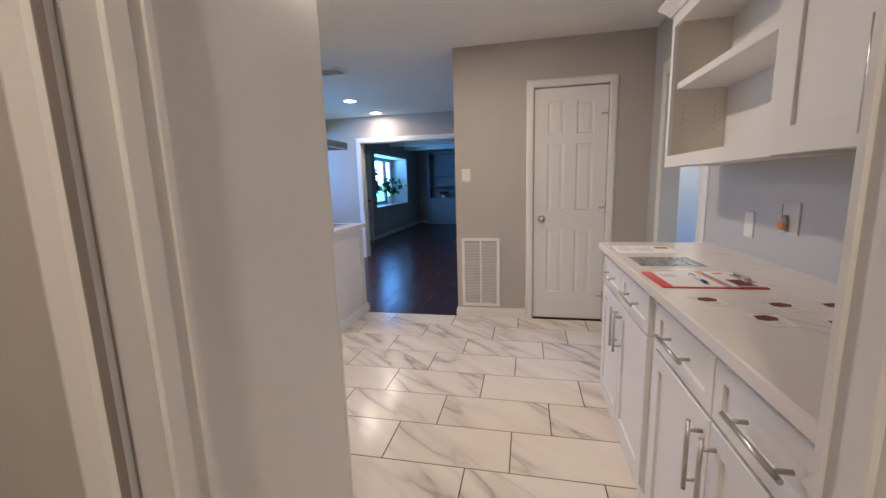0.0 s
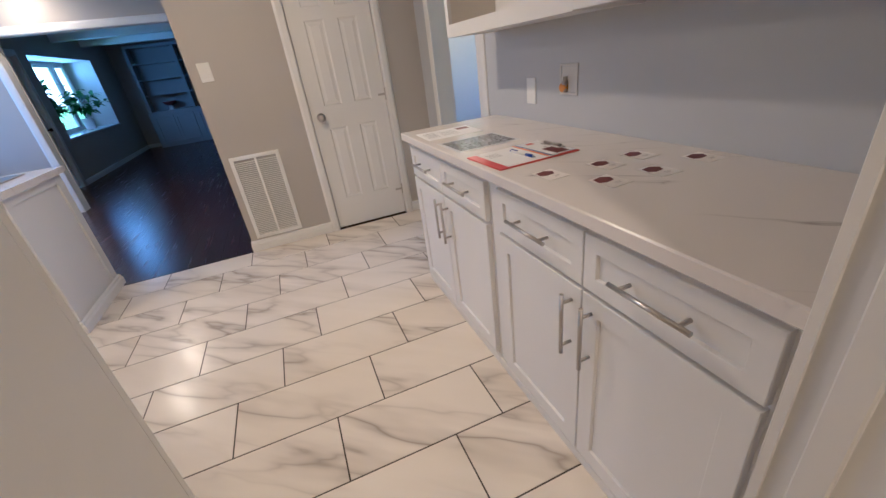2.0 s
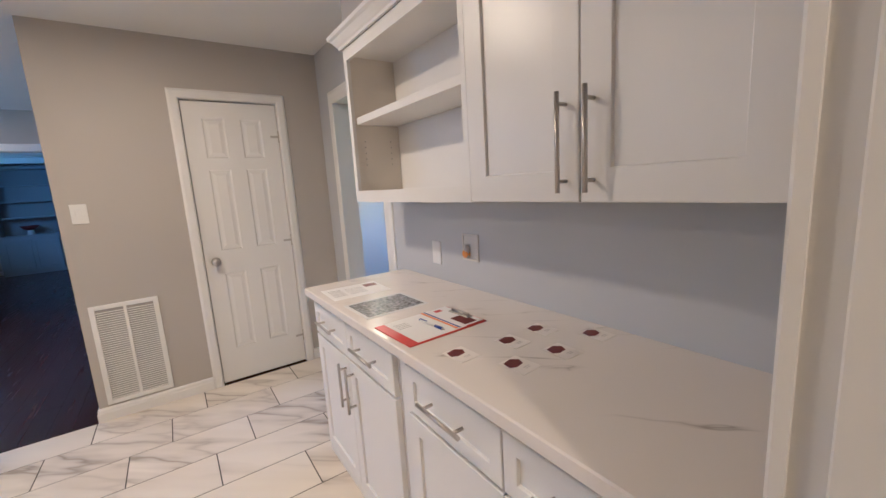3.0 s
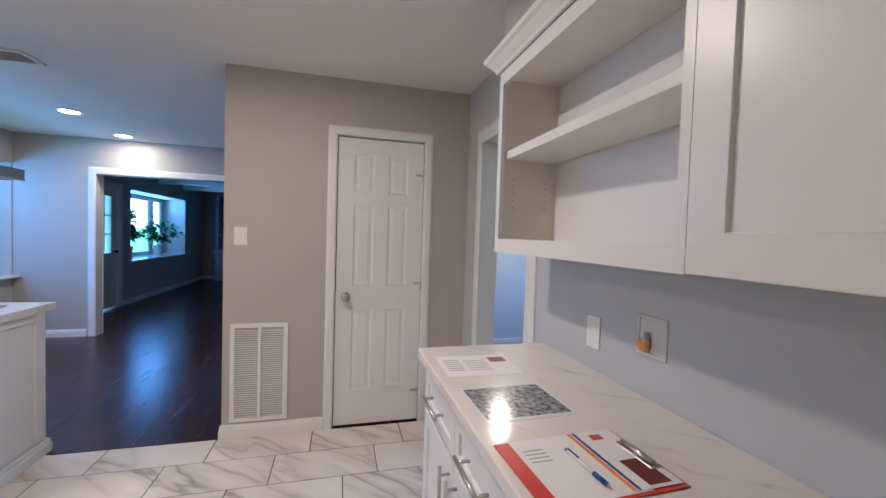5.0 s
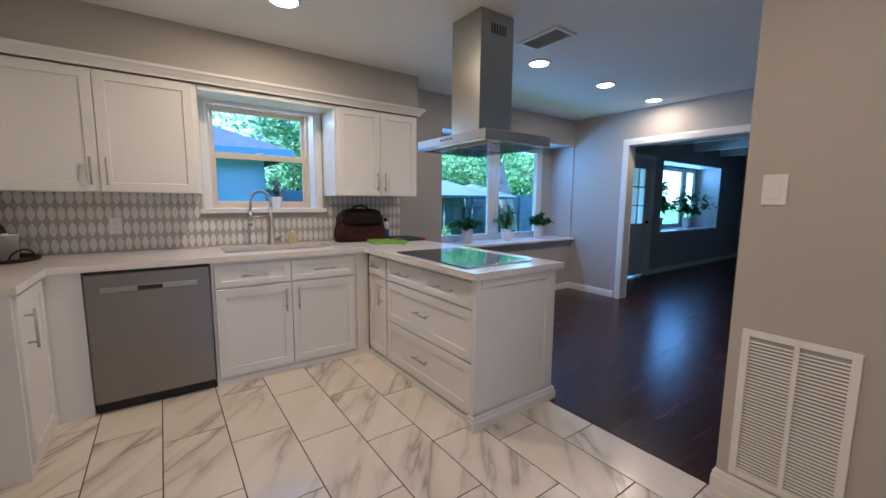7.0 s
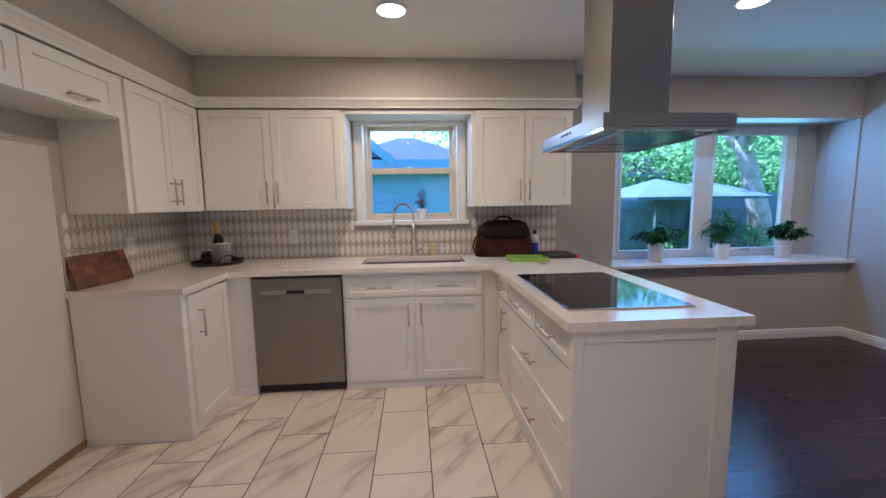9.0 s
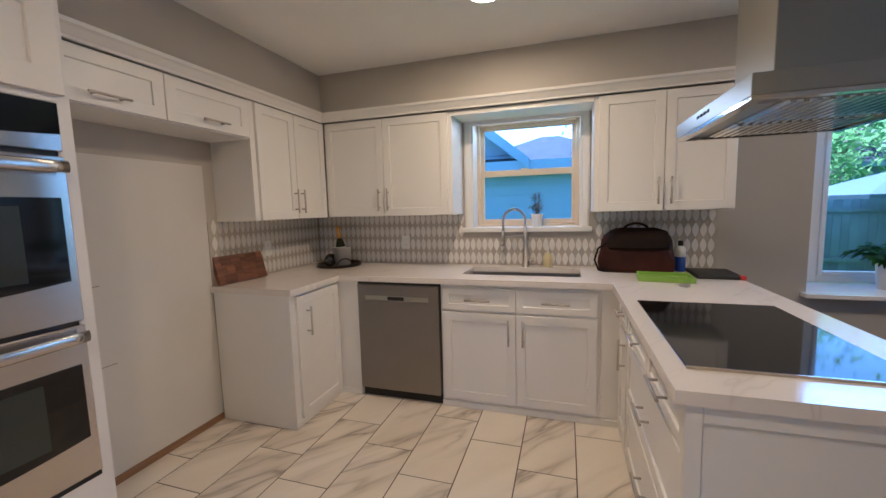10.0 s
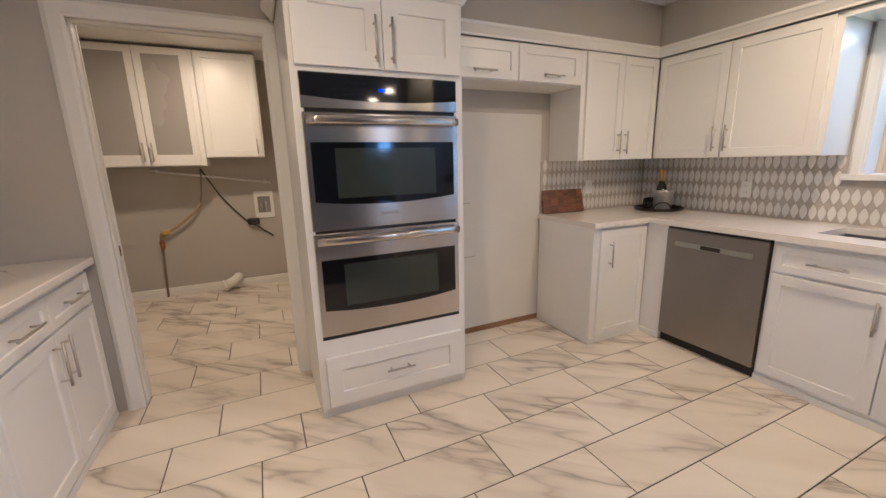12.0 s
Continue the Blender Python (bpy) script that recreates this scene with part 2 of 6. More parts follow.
FENCE = plain("weathered_fence_wood", (0.12, 0.14, 0.16), 0.85, var=0.25, grain=0.3, per_object=True)
SIDING = plain("pale_blue_siding", (0.235, 0.285, 0.37), 0.6, var=0.05)
SHINGLE = plain("grey_roof_shingles", (0.04, 0.045, 0.055), 0.85, var=0.4, grain=0.6, big=6, fine=50)
BRICK = plain("tan_brick", (0.34, 0.26, 0.20), 0.85, var=0.25, grain=0.5, big=9, fine=60)
for dull in (SHINGLE, SIDING):
    dull.node_tree.nodes["Principled BSDF"].inputs["Specular IOR Level"].default_value = 0.15
HOOD_UNDER = plain("polished_hood_underside", (0.60, 0.59, 0.56), 0.10, 1.0, 0.04)
SILL = plain("glossy_white_sill_paint", (0.80, 0.79, 0.77), 0.16, var=0.02)
CANVAS = plain("umbrella_canvas", (0.065, 0.085, 0.115), 0.8, var=0.08)


# ---- mesh helpers ----
WORLD_OF = {}


def quad_box(bm, x0, y0, z0, x1, y1, z1, b=0.0):
    """A box; b: the width of its chamfered edges."""
    x0, x1 = min(x0, x1), max(x0, x1)
    y0, y1 = min(y0, y1), max(y0, y1)
    z0, z1 = min(z0, z1), max(z0, z1)
    vs = [bm.verts.new((x, y, z)) for x in (x0, x1) for y in (y0, y1) for z in (z0, z1)]
    fs = [bm.faces.new([vs[i] for i in f]) for f in ((0, 1, 3, 2), (4, 6, 7, 5), (0, 4, 5, 1), (2, 3, 7, 6), (0, 2, 6, 4), (1, 5, 7, 3))]
    if b:
        edges = list({e for f in fs for e in f.edges})
        bmesh.ops.bevel(bm, geom=edges, offset=b, segments=1, affect="EDGES", profile=0.5)
    return bm


def boxes(*rows, b=0.0):
    bm = bmesh.new()
    for r in rows:
        quad_box(bm, *r, b=b)
    return bm


def rod(bm, p0, p1, r0, r1=None, n=12):
    """A round bar from p0 to p1, closed at both ends."""
    p0, p1 = Vector(p0), Vector(p1)
    r1 = r0 if r1 is None else r1
    q = (p1 - p0).to_track_quat("Z", "Y")
    rings = []
    for p, r in ((p0, r0), (p1, r1)):
        rings.append([bm.verts.new(p + q @ Vector((r * math.cos(2 * math.pi * i / n), r * math.sin(2 * math.pi * i / n), 0))) for i in range(n)])
    for i in range(n):
        f = bm.faces.new((rings[0][i], rings[0][(i + 1) % n], rings[1][(i + 1) % n], rings[1][i]))
        f.smooth = True
    bm.faces.new(rings[0][::-1])
    bm.faces.new(rings[1])
    return bm


def tube(bm, pts, r, n=10):
    """A bent round bar through pts; r may be one radius or one for each point."""
    pts = [Vector(p) for p in pts]
    rs = r if isinstance(r, (list, tuple)) else [r] * len(pts)
    rings, side = [], None
    for i, p in enumerate(pts):
        d = (pts[min(i + 1, len(pts) - 1)] - pts[max(i - 1, 0)]).normalized()
        if side is None:
            side = d.orthogonal().normalized()
        side = (side - d * side.dot(d)).normalized()
        up = d.cross(side)
        rings.append([bm.verts.new(p + rs[i] * (math.cos(2 * math.pi * k / n) * side + math.sin(2 * math.pi * k / n) * up)) for k in range(n)])
    for a, c in zip(rings, rings[1:]):
        for k in range(n):
            bm.faces.new((a[k], a[(k + 1) % n], c[(k + 1) % n], c[k])).smooth = True
    bm.faces.new(rings[0][::-1])
    bm.faces.new(rings[-1])
    return bm


def lathe(bm, rows, at=(0, 0, 0), n=24, smooth=True, caps=True):
    """A turned shape: rows of (radius, height) from bottom to top."""
    rings = []
    for r, z in rows:
        if r < 1e-6:
            rings.append([bm.verts.new((at[0], at[1], at[2] + z))])
        else:
            rings.append([bm.verts.new((at[0] + r * math.cos(2 * math.pi * i / n), at[1] + r * math.sin(2 * math.pi * i / n), at[2] + z)) for i in range(n)])
    for a, c in zip(rings, rings[1:]):
        for i in range(n):
            j = (i + 1) % n
            if len(a) == 1 and len(c) == 1:
                continue
            if len(a) == 1:
                f = bm.faces.new((a[0], c[j], c[i]))
            elif len(c) == 1:
                f = bm.faces.new((a[i], a[j], c[0]))
            else:
                f = bm.faces.new((a[i], a[j], c[j], c[i]))
            f.smooth = smooth
    if caps and len(rings[0]) > 1:
        bm.faces.new(rings[0][::-1])
    if caps and len(rings[-1]) > 1:
        bm.faces.new(rings[-1])
    return bm


def prism(bm, pts, z0, z1):
    """An upright prism over the outline pts (anticlockwise)."""
    lo = [bm.verts.new((x, y, z0)) for x, y in pts]
    hi = [bm.verts.new((x, y, z1)) for x, y in pts]
    bm.faces.new(lo[::-1])
    bm.faces.new(hi)
    for i in range(len(pts)):
        j = (i + 1) % len(pts)
        bm.faces.new((lo[i], lo[j], hi[j], hi[i]))
    return bm


def cells(xs, ys, z0, z1, solid):
    """A slab of grid cells as one joined mesh; solid(x, y) says whether the cell round that point is filled."""
    bm = bmesh.new()
    made = {}

    def v(i, j, z):
        if (i, j, z) not in made:
            made[(i, j, z)] = bm.verts.new((xs[i], ys[j], z))
        return made[(i, j, z)]

    full = {(i, j) for i in range(len(xs) - 1) for j in range(len(ys) - 1) if solid((xs[i] + xs[i + 1]) / 2, (ys[j] + ys[j + 1]) / 2)}
    for i, j in full:
        bm.faces.new((v(i, j, z1), v(i + 1, j, z1), v(i + 1, j + 1, z1), v(i, j + 1, z1)))
        bm.faces.new((v(i, j + 1, z0), v(i + 1, j + 1, z0), v(i + 1, j, z0), v(i, j, z0)))
        for (di, dj), (a, c) in {(0, -1): ((i, j), (i + 1, j)), (1, 0): ((i + 1, j), (i + 1, j + 1)), (0, 1): ((i + 1, j + 1), (i, j + 1)), (-1, 0): ((i, j + 1), (i, j))}.items():
            if (i + di, j + dj) not in full:
                bm.faces.new((v(*a, z0), v(*c, z0), v(*c, z1), v(*a, z1)))
    return bm


def sweep(bm, pts, profile, z=0.0):
    """A moulding along the plan line pts; profile rows (out, up), out to the right of the walking direction, mitred at corners."""
    pts = [Vector((p[0], p[1])) for p in pts]
    rings = []
    for i, p in enumerate(pts):
        d0 = (p - pts[i - 1]).normalized() if i > 0 else None
        d1 = (pts[i + 1] - p).normalized() if i < len(pts) - 1 else None
        d0, d1 = d0 or d1, d1 or d0
        n0, n1 = Vector((d0.y, -d0.x)), Vector((d1.y, -d1.x))
        m = (n0 + n1).normalized()
        m = m / max(0.3, m.dot(n0))
        rings.append([bm.verts.new((p.x + m.x * o, p.y + m.y * o, z + u)) for o, u in profile])
    k = len(profile)
    for a, c in zip(rings, rings[1:]):
        for i in range(k):
            j = (i + 1) % k
            bm.faces.new((a[i], a[j], c[j], c[i]))
    bm.faces.new(rings[0])
    bm.faces.new(rings[-1][::-1])
    bmesh.ops.recalc_face_normals(bm, faces=bm.faces)
    return bm


def thing(name, m, label, category, group="", kind=""):
    """A top-level thing: an empty at its base."""
    ob = new(name)
    m = m if isinstance(m, Matrix) else pose(*m)
    ob.matrix_basis = m
    ob.empty_display_size = 0.1
    WORLD_OF[ob] = m
    return tagged(ob, label, category, group, kind)


def part(name, bm, material, parent, label="", world=False, recalc=False):
    """One mesh under a thing or under a part."""
    if world:
        bm.transform(WORLD_OF[parent].inverted())
    if recalc:
        bmesh.ops.recalc_face_normals(bm, faces=bm.faces)
    me = bpy.data.meshes.new(name)
    bm.to_mesh(me)
    bm.free()
    me.materials.append(material)
    ob = new(name, me)
    ob.parent = parent
    WORLD_OF[ob] = WORLD_OF[parent]
    return tagged(ob, label) if label else ob


def solo(name, bm, material, label, category, group="", kind="", at=(0, 0, 0), recalc=False):
    """A thing of one mesh, in world metres, with its origin at `at`."""
    bm.transform(Matrix.Translation(-Vector(at)))
    if recalc:
        bmesh.ops.recalc_face_normals(bm, faces=bm.faces)
    me = bpy.data.meshes.new(name)
    bm.to_mesh(me)
    bm.free()
    me.materials.append(material)
    ob = new(name, me)
    ob.location = at
    WORLD_OF[ob] = Matrix.Translation(at)
    return tagged(ob, label, category, group, kind)


def structure(name, bm, material, label, category, recalc=False):
    return solo(name, bm, material, label, category, kind="structure", recalc=recalc)


def piece(name, me, parent, m):
    ob = new(name, me)
    ob.parent = parent
    ob.matrix_basis = m
    return ob


def ring_panel(w, h, rings, back):
    """A panel w by h in the xz plane, front towards -y: rings of (inset, y) from the edge inwards; back: the y of its back."""
    bm = bmesh.new()
    loops = []
    for ins, y in [(0.0, back)] + rings:
        loops.append([bm.verts.new(p) for p in ((ins, y, ins), (w - ins, y, ins), (w - ins, y, h - ins), (ins, y, h - ins))])
    bm.faces.new(loops[0][::-1])
    for a, c in zip(loops, loops[1:]):
        for i in range(4):
            j = (i + 1) % 4
            bm.faces.new((a[i], a[j], c[j], c[i]))
    bm.faces.new(loops[-1])
    bmesh.ops.recalc_face_normals(bm, faces=bm.faces)
    return bm


def shaker(w, h, rail=0.056):
    """A shaker front: a flat frame round a recessed panel."""
    rail = min(rail, h * 0.27)
    return ring_panel(w, h, [(0.0, -0.018), (0.002, -0.020), (rail, -0.020), (rail + 0.0015, -0.0185), (rail + 0.003, -0.011)], 0.0)


def pull(bm, x, z, length, upright, r=0.006, out=0.034):
    """A bar pull whose middle is at x, z on the front."""
    d = Vector((0, 0, 1)) if upright else Vector((1, 0, 0))
    c = Vector((x, -0.020 - out, z))
    rod(bm, c - d * length / 2, c + d * length / 2, r)
    for s in (-1, 1):
        p = c + d * s * (length / 2 - 0.028)
        rod(bm, p, p + Vector((0, out + 0.001, 0)), r * 0.85)
    return bm


def front(unit, kind, x, z, w, h, handle=None, rail=0.056):
    """A door or drawer front of a cabinet unit; handle: (x, z, length, upright) within the front."""
    bm = shaker(w, h, rail)
    bm.transform(Matrix.Translation((x, 0, z)))
    d = part(kind, bm, CAB, unit)
    if handle:
        hb = bmesh.new()
        pull(hb, x + handle[0], z + handle[1], handle[2], handle[3])
        part("handle", hb, NICKEL, d, "brushed nickel bar pull")
    return d


# ---- structure: floors, walls, ceilings ----
WX, BY, RX, CY, DY = -2.53, 1.92, 2.15, 5.07, 8.03   # faces: sink wall, back wall, right wall, closet wall, dining end wall
LX, LYF = -2.40, 14.3                                # living room: window wall, far wall
OX = -2.80                                           # outside of the sink wall


def walls(name, rows, label, mat=None):
    return structure(name, boxes(*rows), mat or PAINT, label, "wall")


# sink wall with the kitchen window and the bay opening
WY0, WY1, WZ0, WZ1 = 3.40, 4.25, 1.205, 2.10
BAY0, BAY1, BAZ0, BAZ1, BAX = 5.66, 8.015, 0.767, 2.09, -2.97
walls("wall_west", [
    (OX, 1.80, 0, WX, WY0, CEIL), (OX, WY0, 0, WX, WY1, WZ0), (OX, WY0, WZ1, WX, WY1, CEIL),
    (OX, WY1, 0, WX, BAY0, CEIL), (OX, BAY0, 0, WX, BAY1, BAZ0 - 0.03), (OX, BAY0, BAZ1, WX, BAY1, CEIL), (OX, BAY1, 0, WX, DY, CEIL)],
    "greige painted wall with a kitchen window and a bay opening")
# box of the bay
walls("wall_bay", [
    (BAX - 0.12, BAY0 - 0.1, BAZ0 - 0.13, OX - 0.002, BAY0, BAZ1 + 0.1), (BAX - 0.12, BAY1, BAZ0 - 0.13, OX - 0.002, BAY1 + 0.07, BAZ1 + 0.1),
    (BAX - 0.12, 7.80, BAZ0 - 0.033, BAX + 0.06, BAY1, BAZ1),
    (BAX - 0.12, BAY0, BAZ1, OX - 0.002, BAY1, BAZ1 + 0.1), (BAX - 0.12, BAY0, BAZ0 - 0.13, OX - 0.002, BAY1, BAZ0 - 0.033)],
    "greige painted box of the dining bay window")
# back wall: laundry doorway
JX0, JX1, JZ = 0.615, 1.475, 2.06
walls("wall_south", [
    (WX, 1.80, 0, JX0 - 0.018, BY, CEIL), (JX0 - 0.018, 1.80, JZ + 0.018, JX1 + 0.018, BY, CEIL), (JX1 + 0.018, 1.80, 0, RX, BY, CEIL)],
    "greige painted wall with the laundry doorway")
# right wall with a doorway
RD0, RD1, RDZ = 4.04, 4.75, 2.03
walls("wall_east", [
    (RX, 1.80, 0, RX + 0.12, RD0 - 0.018, CEIL), (RX, RD0 - 0.018, RDZ + 0.018, RX + 0.12, RD1 + 0.018, CEIL), (RX, RD1 + 0.018, 0, RX + 0.12, CY + 0.12, CEIL)],
    "cool grey wall above the side counter with a doorway", EAST_WALL)
# closet wall and its side
CD0, CD1, CDZ = 1.200, 1.811, 2.064
walls("wall_closet", [
    (0.49, CY, 0, CD0 - 0.02, CY + 0.12, CEIL), (CD0 - 0.02, CY, CDZ + 0.02, CD1 + 0.02, CY + 0.12, CEIL), (CD1 + 0.02, CY, 0, RX, CY + 0.12, CEIL),
    ],
    "greige painted wall round the closet door")
walls("wall_closet_back", [
    (0.49, CY + 0.12, 0, 0.61, DY, CEIL), (0.61, 5.75, 0, RX, 5.87, CEIL), (RX, CY + 0.12, 0, RX + 0.12, 5.87, CEIL)],
    "greige painted walls enclosing the closet")
# dining end wall with the wide opening
OP0, OP1, OPZ = -1.70, 0.30, 2.020
walls("wall_dining", [
    (OX, DY, 0, OP0 - 0.018, DY + 0.14, CEIL), (OP0 - 0.018, DY, OPZ + 0.018, OP1 + 0.018, DY + 0.14, CEIL), (OP1 + 0.018, DY, 0, 4.0, DY + 0.14, CEIL)],
    "greige painted wall with a wide cased opening")
# living room
LD0, LD1, LDZ = 9.22, 10.10, 2.03
LB0, LB1, LBZ0, LBZ1 = 10.45, 13.0, 0.765, 2.04
LOX = LX - 0.22
walls("wall_living", [
    (LOX, DY + 0.14, 0, LX, LD0, CEIL), (LOX, LD0, LDZ, LX, LD1, CEIL), (LOX, LD1, 0, LX, LB0, CEIL), (LOX, LB0, 0, LX, LB1, LBZ0 - 0.03),
    (LOX, LB0, LBZ1, LX, LB1, CEIL), (LOX, LB1, 0, LX, LYF, CEIL),
    (LOX, LYF, 0, 4.0, LYF + 0.12, CEIL), (4.0, DY, 0, 4.12, LYF + 0.12, CEIL),
    (LOX - 0.32, LB0 - 0.1, LBZ0 - 0.13, LOX - 0.002, LB0, LBZ1 + 0.1), (LOX - 0.32, LB1, LBZ0 - 0.13, LOX - 0.002, LB1 + 0.1, LBZ1 + 0.1),
    (LOX - 0.32, LB0, LBZ1, LOX - 0.002, LB1, LBZ1 + 0.1), (LOX - 0.32, LB0, LBZ0 - 0.13, LOX - 0.002, LB1, LBZ0 - 0.033)],
    "greige painted living room walls with a bay window")
# laundry
LAY, LAX0, LAX1 = -0.42, -0.30, 2.15
walls("wall_laundry", [
    (LAX0 - 0.12, LAY - 0.12, 0, RX + 0.12, LAY, CEIL), (LAX0 - 0.12, LAY, 0, LAX0, 1.80, CEIL), (LAX1, LAY, 0, RX + 0.12, 1.80, CEIL)],
    "greige painted laundry walls")
# side room beyond the right doorway, with a window opening in its far side
walls("wall_side_room", [
    (RX + 0.12, 6.87, 0, 5.4, 6.99, CEIL), (RX + 0.12, 2.4, 0, 5.4, 2.52, CEIL), (RX, 5.87, 0, RX + 0.12, 6.99, CEIL),
    (5.4, 2.4, 0, 5.52, 4.3, CEIL), (5.4, 4.3, 0, 5.52, 6.1, 0.8), (5.4, 4.3, 2.1, 5.52, 6.1, CEIL), (5.4, 6.1, 0, 5.52, 6.99, CEIL)],
    "pale painted walls of the side room", plain("pale_blue_grey_paint", (0.72, 0.72, 0.71), 0.6, var=0.03, grain=0.1))

structure("ceiling", boxes((OX, 1.80, CEIL, 5.52, DY + 0.14, CEIL + 0.12), (LAX0 - 0.12, LAY - 0.12, CEIL, 5.52, 1.80, CEIL + 0.12)), CEILING,
          "flat white painted kitchen ceiling", "ceiling")
structure("ceiling_living", boxes((LOX, DY + 0.14, CEIL, 4.12, LYF + 0.12, CEIL + 0.12)), CEILING, "white living room ceiling above the beams", "ceiling")
for by in (8.95, 10.25, 11.55, 12.85):
    solo("ceiling_beam", boxes((LX, by, CEIL - 0.17, 4.0, by + 0.14, CEIL), b=0.004), CEILING, "white painted ceiling beam across the living room", "beam",
         "ceiling beams", at=(0.8, by, CEIL - 0.17))
solo("roof", boxes((OX - 0.75, LAY - 1.0, CEIL + 0.13, 6.2, LYF + 0.9, CEIL + 0.30)), SHINGLE, "flat grey roof slab over the house", "roof", kind="structure")

# soffits above the wall cabinets
UZ0, UZ1, CRZ = 1.33, 2.085, 2.15
SOF = boxes((WX, BY, UZ1 + 0.004, -2.18, 5.13, CEIL), (-2.18, BY, UZ1 + 0.004, -0.305, 2.25, CEIL), (-0.305, BY, UZ1 + 0.06, 0.555, 2.50, CEIL))
structure("soffit_kitchen", SOF, PAINT, "greige painted soffit above the wall cabinets", "soffit")
structure("soffit_side", boxes((1.885, BY, UZ1 + 0.004, RX, 3.82, CEIL)), PAINT, "greige painted soffit above the side cabinets", "soffit")


# ---- doors, casings, baseboards ----
CASE = [(0.0, 0.0), (0.0, 0.012), (0.012, 0.018), (0.055, 0.018), (0.068, 0.012), (0.075, 0.008), (0.075, 0.0)]


def casing(name, axis, face, side, a0, a1, top, label, width=0.075, z0=0.0):
    """Moulded casing round an opening: axis 'x' or 'y' the wall runs along, face its plane, side +1 or -1 the way it faces."""
    bm = bmesh.new()

    def pt(a, z, o):
        return (a, face + side * o, z) if axis == "x" else (face + side * o, a, z)

    k = width / 0.075
    prof = [(u * k, o) for u, o in CASE]
    rings = []
    for a, z, sa, sz in ((a0, z0, -1, 0), (a0, top, -1, 1), (a1, top, 1, 1), (a1, z0, 1, 0)):
        rings.append([bm.verts.new(pt(a + sa * u, z + sz * u, o)) for u, o in prof])
    for r0, r1 in zip(rings, rings[1:]):
        for i in range(len(prof)):
            j = (i + 1) % len(prof)
            bm.faces.new((r0[i], r0[j], r1[j], r1[i]))
    bm.faces.new(rings[0])
    bm.faces.new(rings[-1][::-1])
    return structure(name, bm, TRIM, label, "trim", recalc=True)


def jamb(name, axis, f0, f1, a0, a1, top, label):
    """The lining of an opening, 18 mm thick, through the wall from f0 to f1."""
    if axis == "x":
        rows = [(a0 - 0.018, f0, 0, a0, f1, top + 0.018), (a1, f0, 0, a1 + 0.018, f1, top + 0.018), (a0, f0, top, a1, f1, top + 0.018)]
    else:
        rows = [(f0, a0 - 0.018, 0, f1, a0, top + 0.018), (f0, a1, 0, f1, a1 + 0.018, top + 0.018), (f0, a0, top, f1, a1, top + 0.018)]
    return structure(name, boxes(*rows), TRIM, label, "trim")


# laundry doorway: lining with a door stop, casings on both faces
jamb("trim_laundry_jamb", "x", 1.797, BY + 0.003, JX0, JX1, JZ, "white lining of the laundry doorway")
structure("trim_laundry_stop", boxes((JX0, 1.857, 0, JX0 + 0.011, 1.892, JZ), (JX1 - 0.011, 1.857, 0, JX1, 1.892, JZ), (JX0 + 0.011, 1.857, JZ - 0.011, JX1 - 0.011, 1.892, JZ), b=0.002),
          TRIM, "white door stop in the laundry doorway", "trim")
casing("trim_laundry_kitchen", "x", BY, 1, JX0 + 0.006, JX1 - 0.006, JZ - 0.006, "white moulded casing of the laundry doorway", 0.085)
casing("trim_laundry_back", "x", 1.80, -1, JX0 + 0.006, JX1 - 0.006, JZ - 0.006, "white moulded casing on the laundry side")
# thin strips give the shaded grooves of this lining as taupe colour
structure("trim_laundry_groove_shade", boxes((JX0 + 0.0062, 1.7835, 0.0, JX0 + 0.0085, 1.7945, JZ - 0.008), (JX0 + 0.0002, 1.8105, 0.0, JX0 + 0.0016, 1.8130, JZ - 0.002)), SHADE_AND_MARKS, "taupe strips painting the groove shade down the laundry door lining", "trim")
strike = thing("strike_plate", (JX1 - 0.001, 1.809, 0.906), "dull nickel strike plate on the white door lining", "strike plate")
bm = bmesh.new()
prism(bm, [(sy * (0.018 + 0.007 * math.cos(a)), sz * (0.022 + 0.007 * math.sin(a))) for sy, sz, a0 in ((1, 1, 0), (-1, 1, 1), (-1, -1, 0), (1, -1, 1)) for a in [(math.pi / 2) * (k / 4 if a0 == 0 else 1 - k / 4) for k in range(5)]], 0.0, 0.0022)
bm.transform(Matrix(((0, 0, -1, 0), (1, 0, 0, 0), (0, 1, 0, 0), (0, 0, 0, 1))))
part("plate", bm, PLATE, strike, recalc=True)
part("latch_hole", boxes((-0.0030, 0.000, -0.008, -0.0016, 0.013, 0.009), b=0.0006), BARE_WOOD, strike, "dark latch hole with bare wood")
for sz in (-0.019, 0.019):
    sb = bmesh.new()
    rod(sb, (-0.0032, 0.002, sz), (-0.0010, 0.002, sz), 0.0040)
    part("screw", sb, SHADE_AND_MARKS, strike, "dark screw")

casing("trim_closet", "x", CY, -1, CD0 - 0.004, CD1 + 0.004, CDZ + 0.004, "white moulded casing of the closet door", 0.062)
jamb("trim_closet_jamb", "x", CY - 0.002, CY + 0.115, CD0 - 0.002, CD1 + 0.002, CDZ + 0.002, "white lining of the closet doorway")
casing("trim_side_door", "y", RX, -1, RD0 + 0.004, RD1 - 0.004, RDZ - 0.004, "white moulded casing of the side doorway", 0.095)
jamb("trim_side_jamb", "y", RX - 0.002, RX + 0.122, RD0, RD1, RDZ, "white lining of the side doorway")
casing("trim_dining", "x", DY, -1, OP0 + 0.004, OP1 - 0.004, OPZ - 0.004, "white casing of the wide opening to the living room", 0.085)
jamb("trim_dining_jamb", "x", DY - 0.002, DY + 0.142, OP0, OP1, OPZ, "white lining of the wide opening")
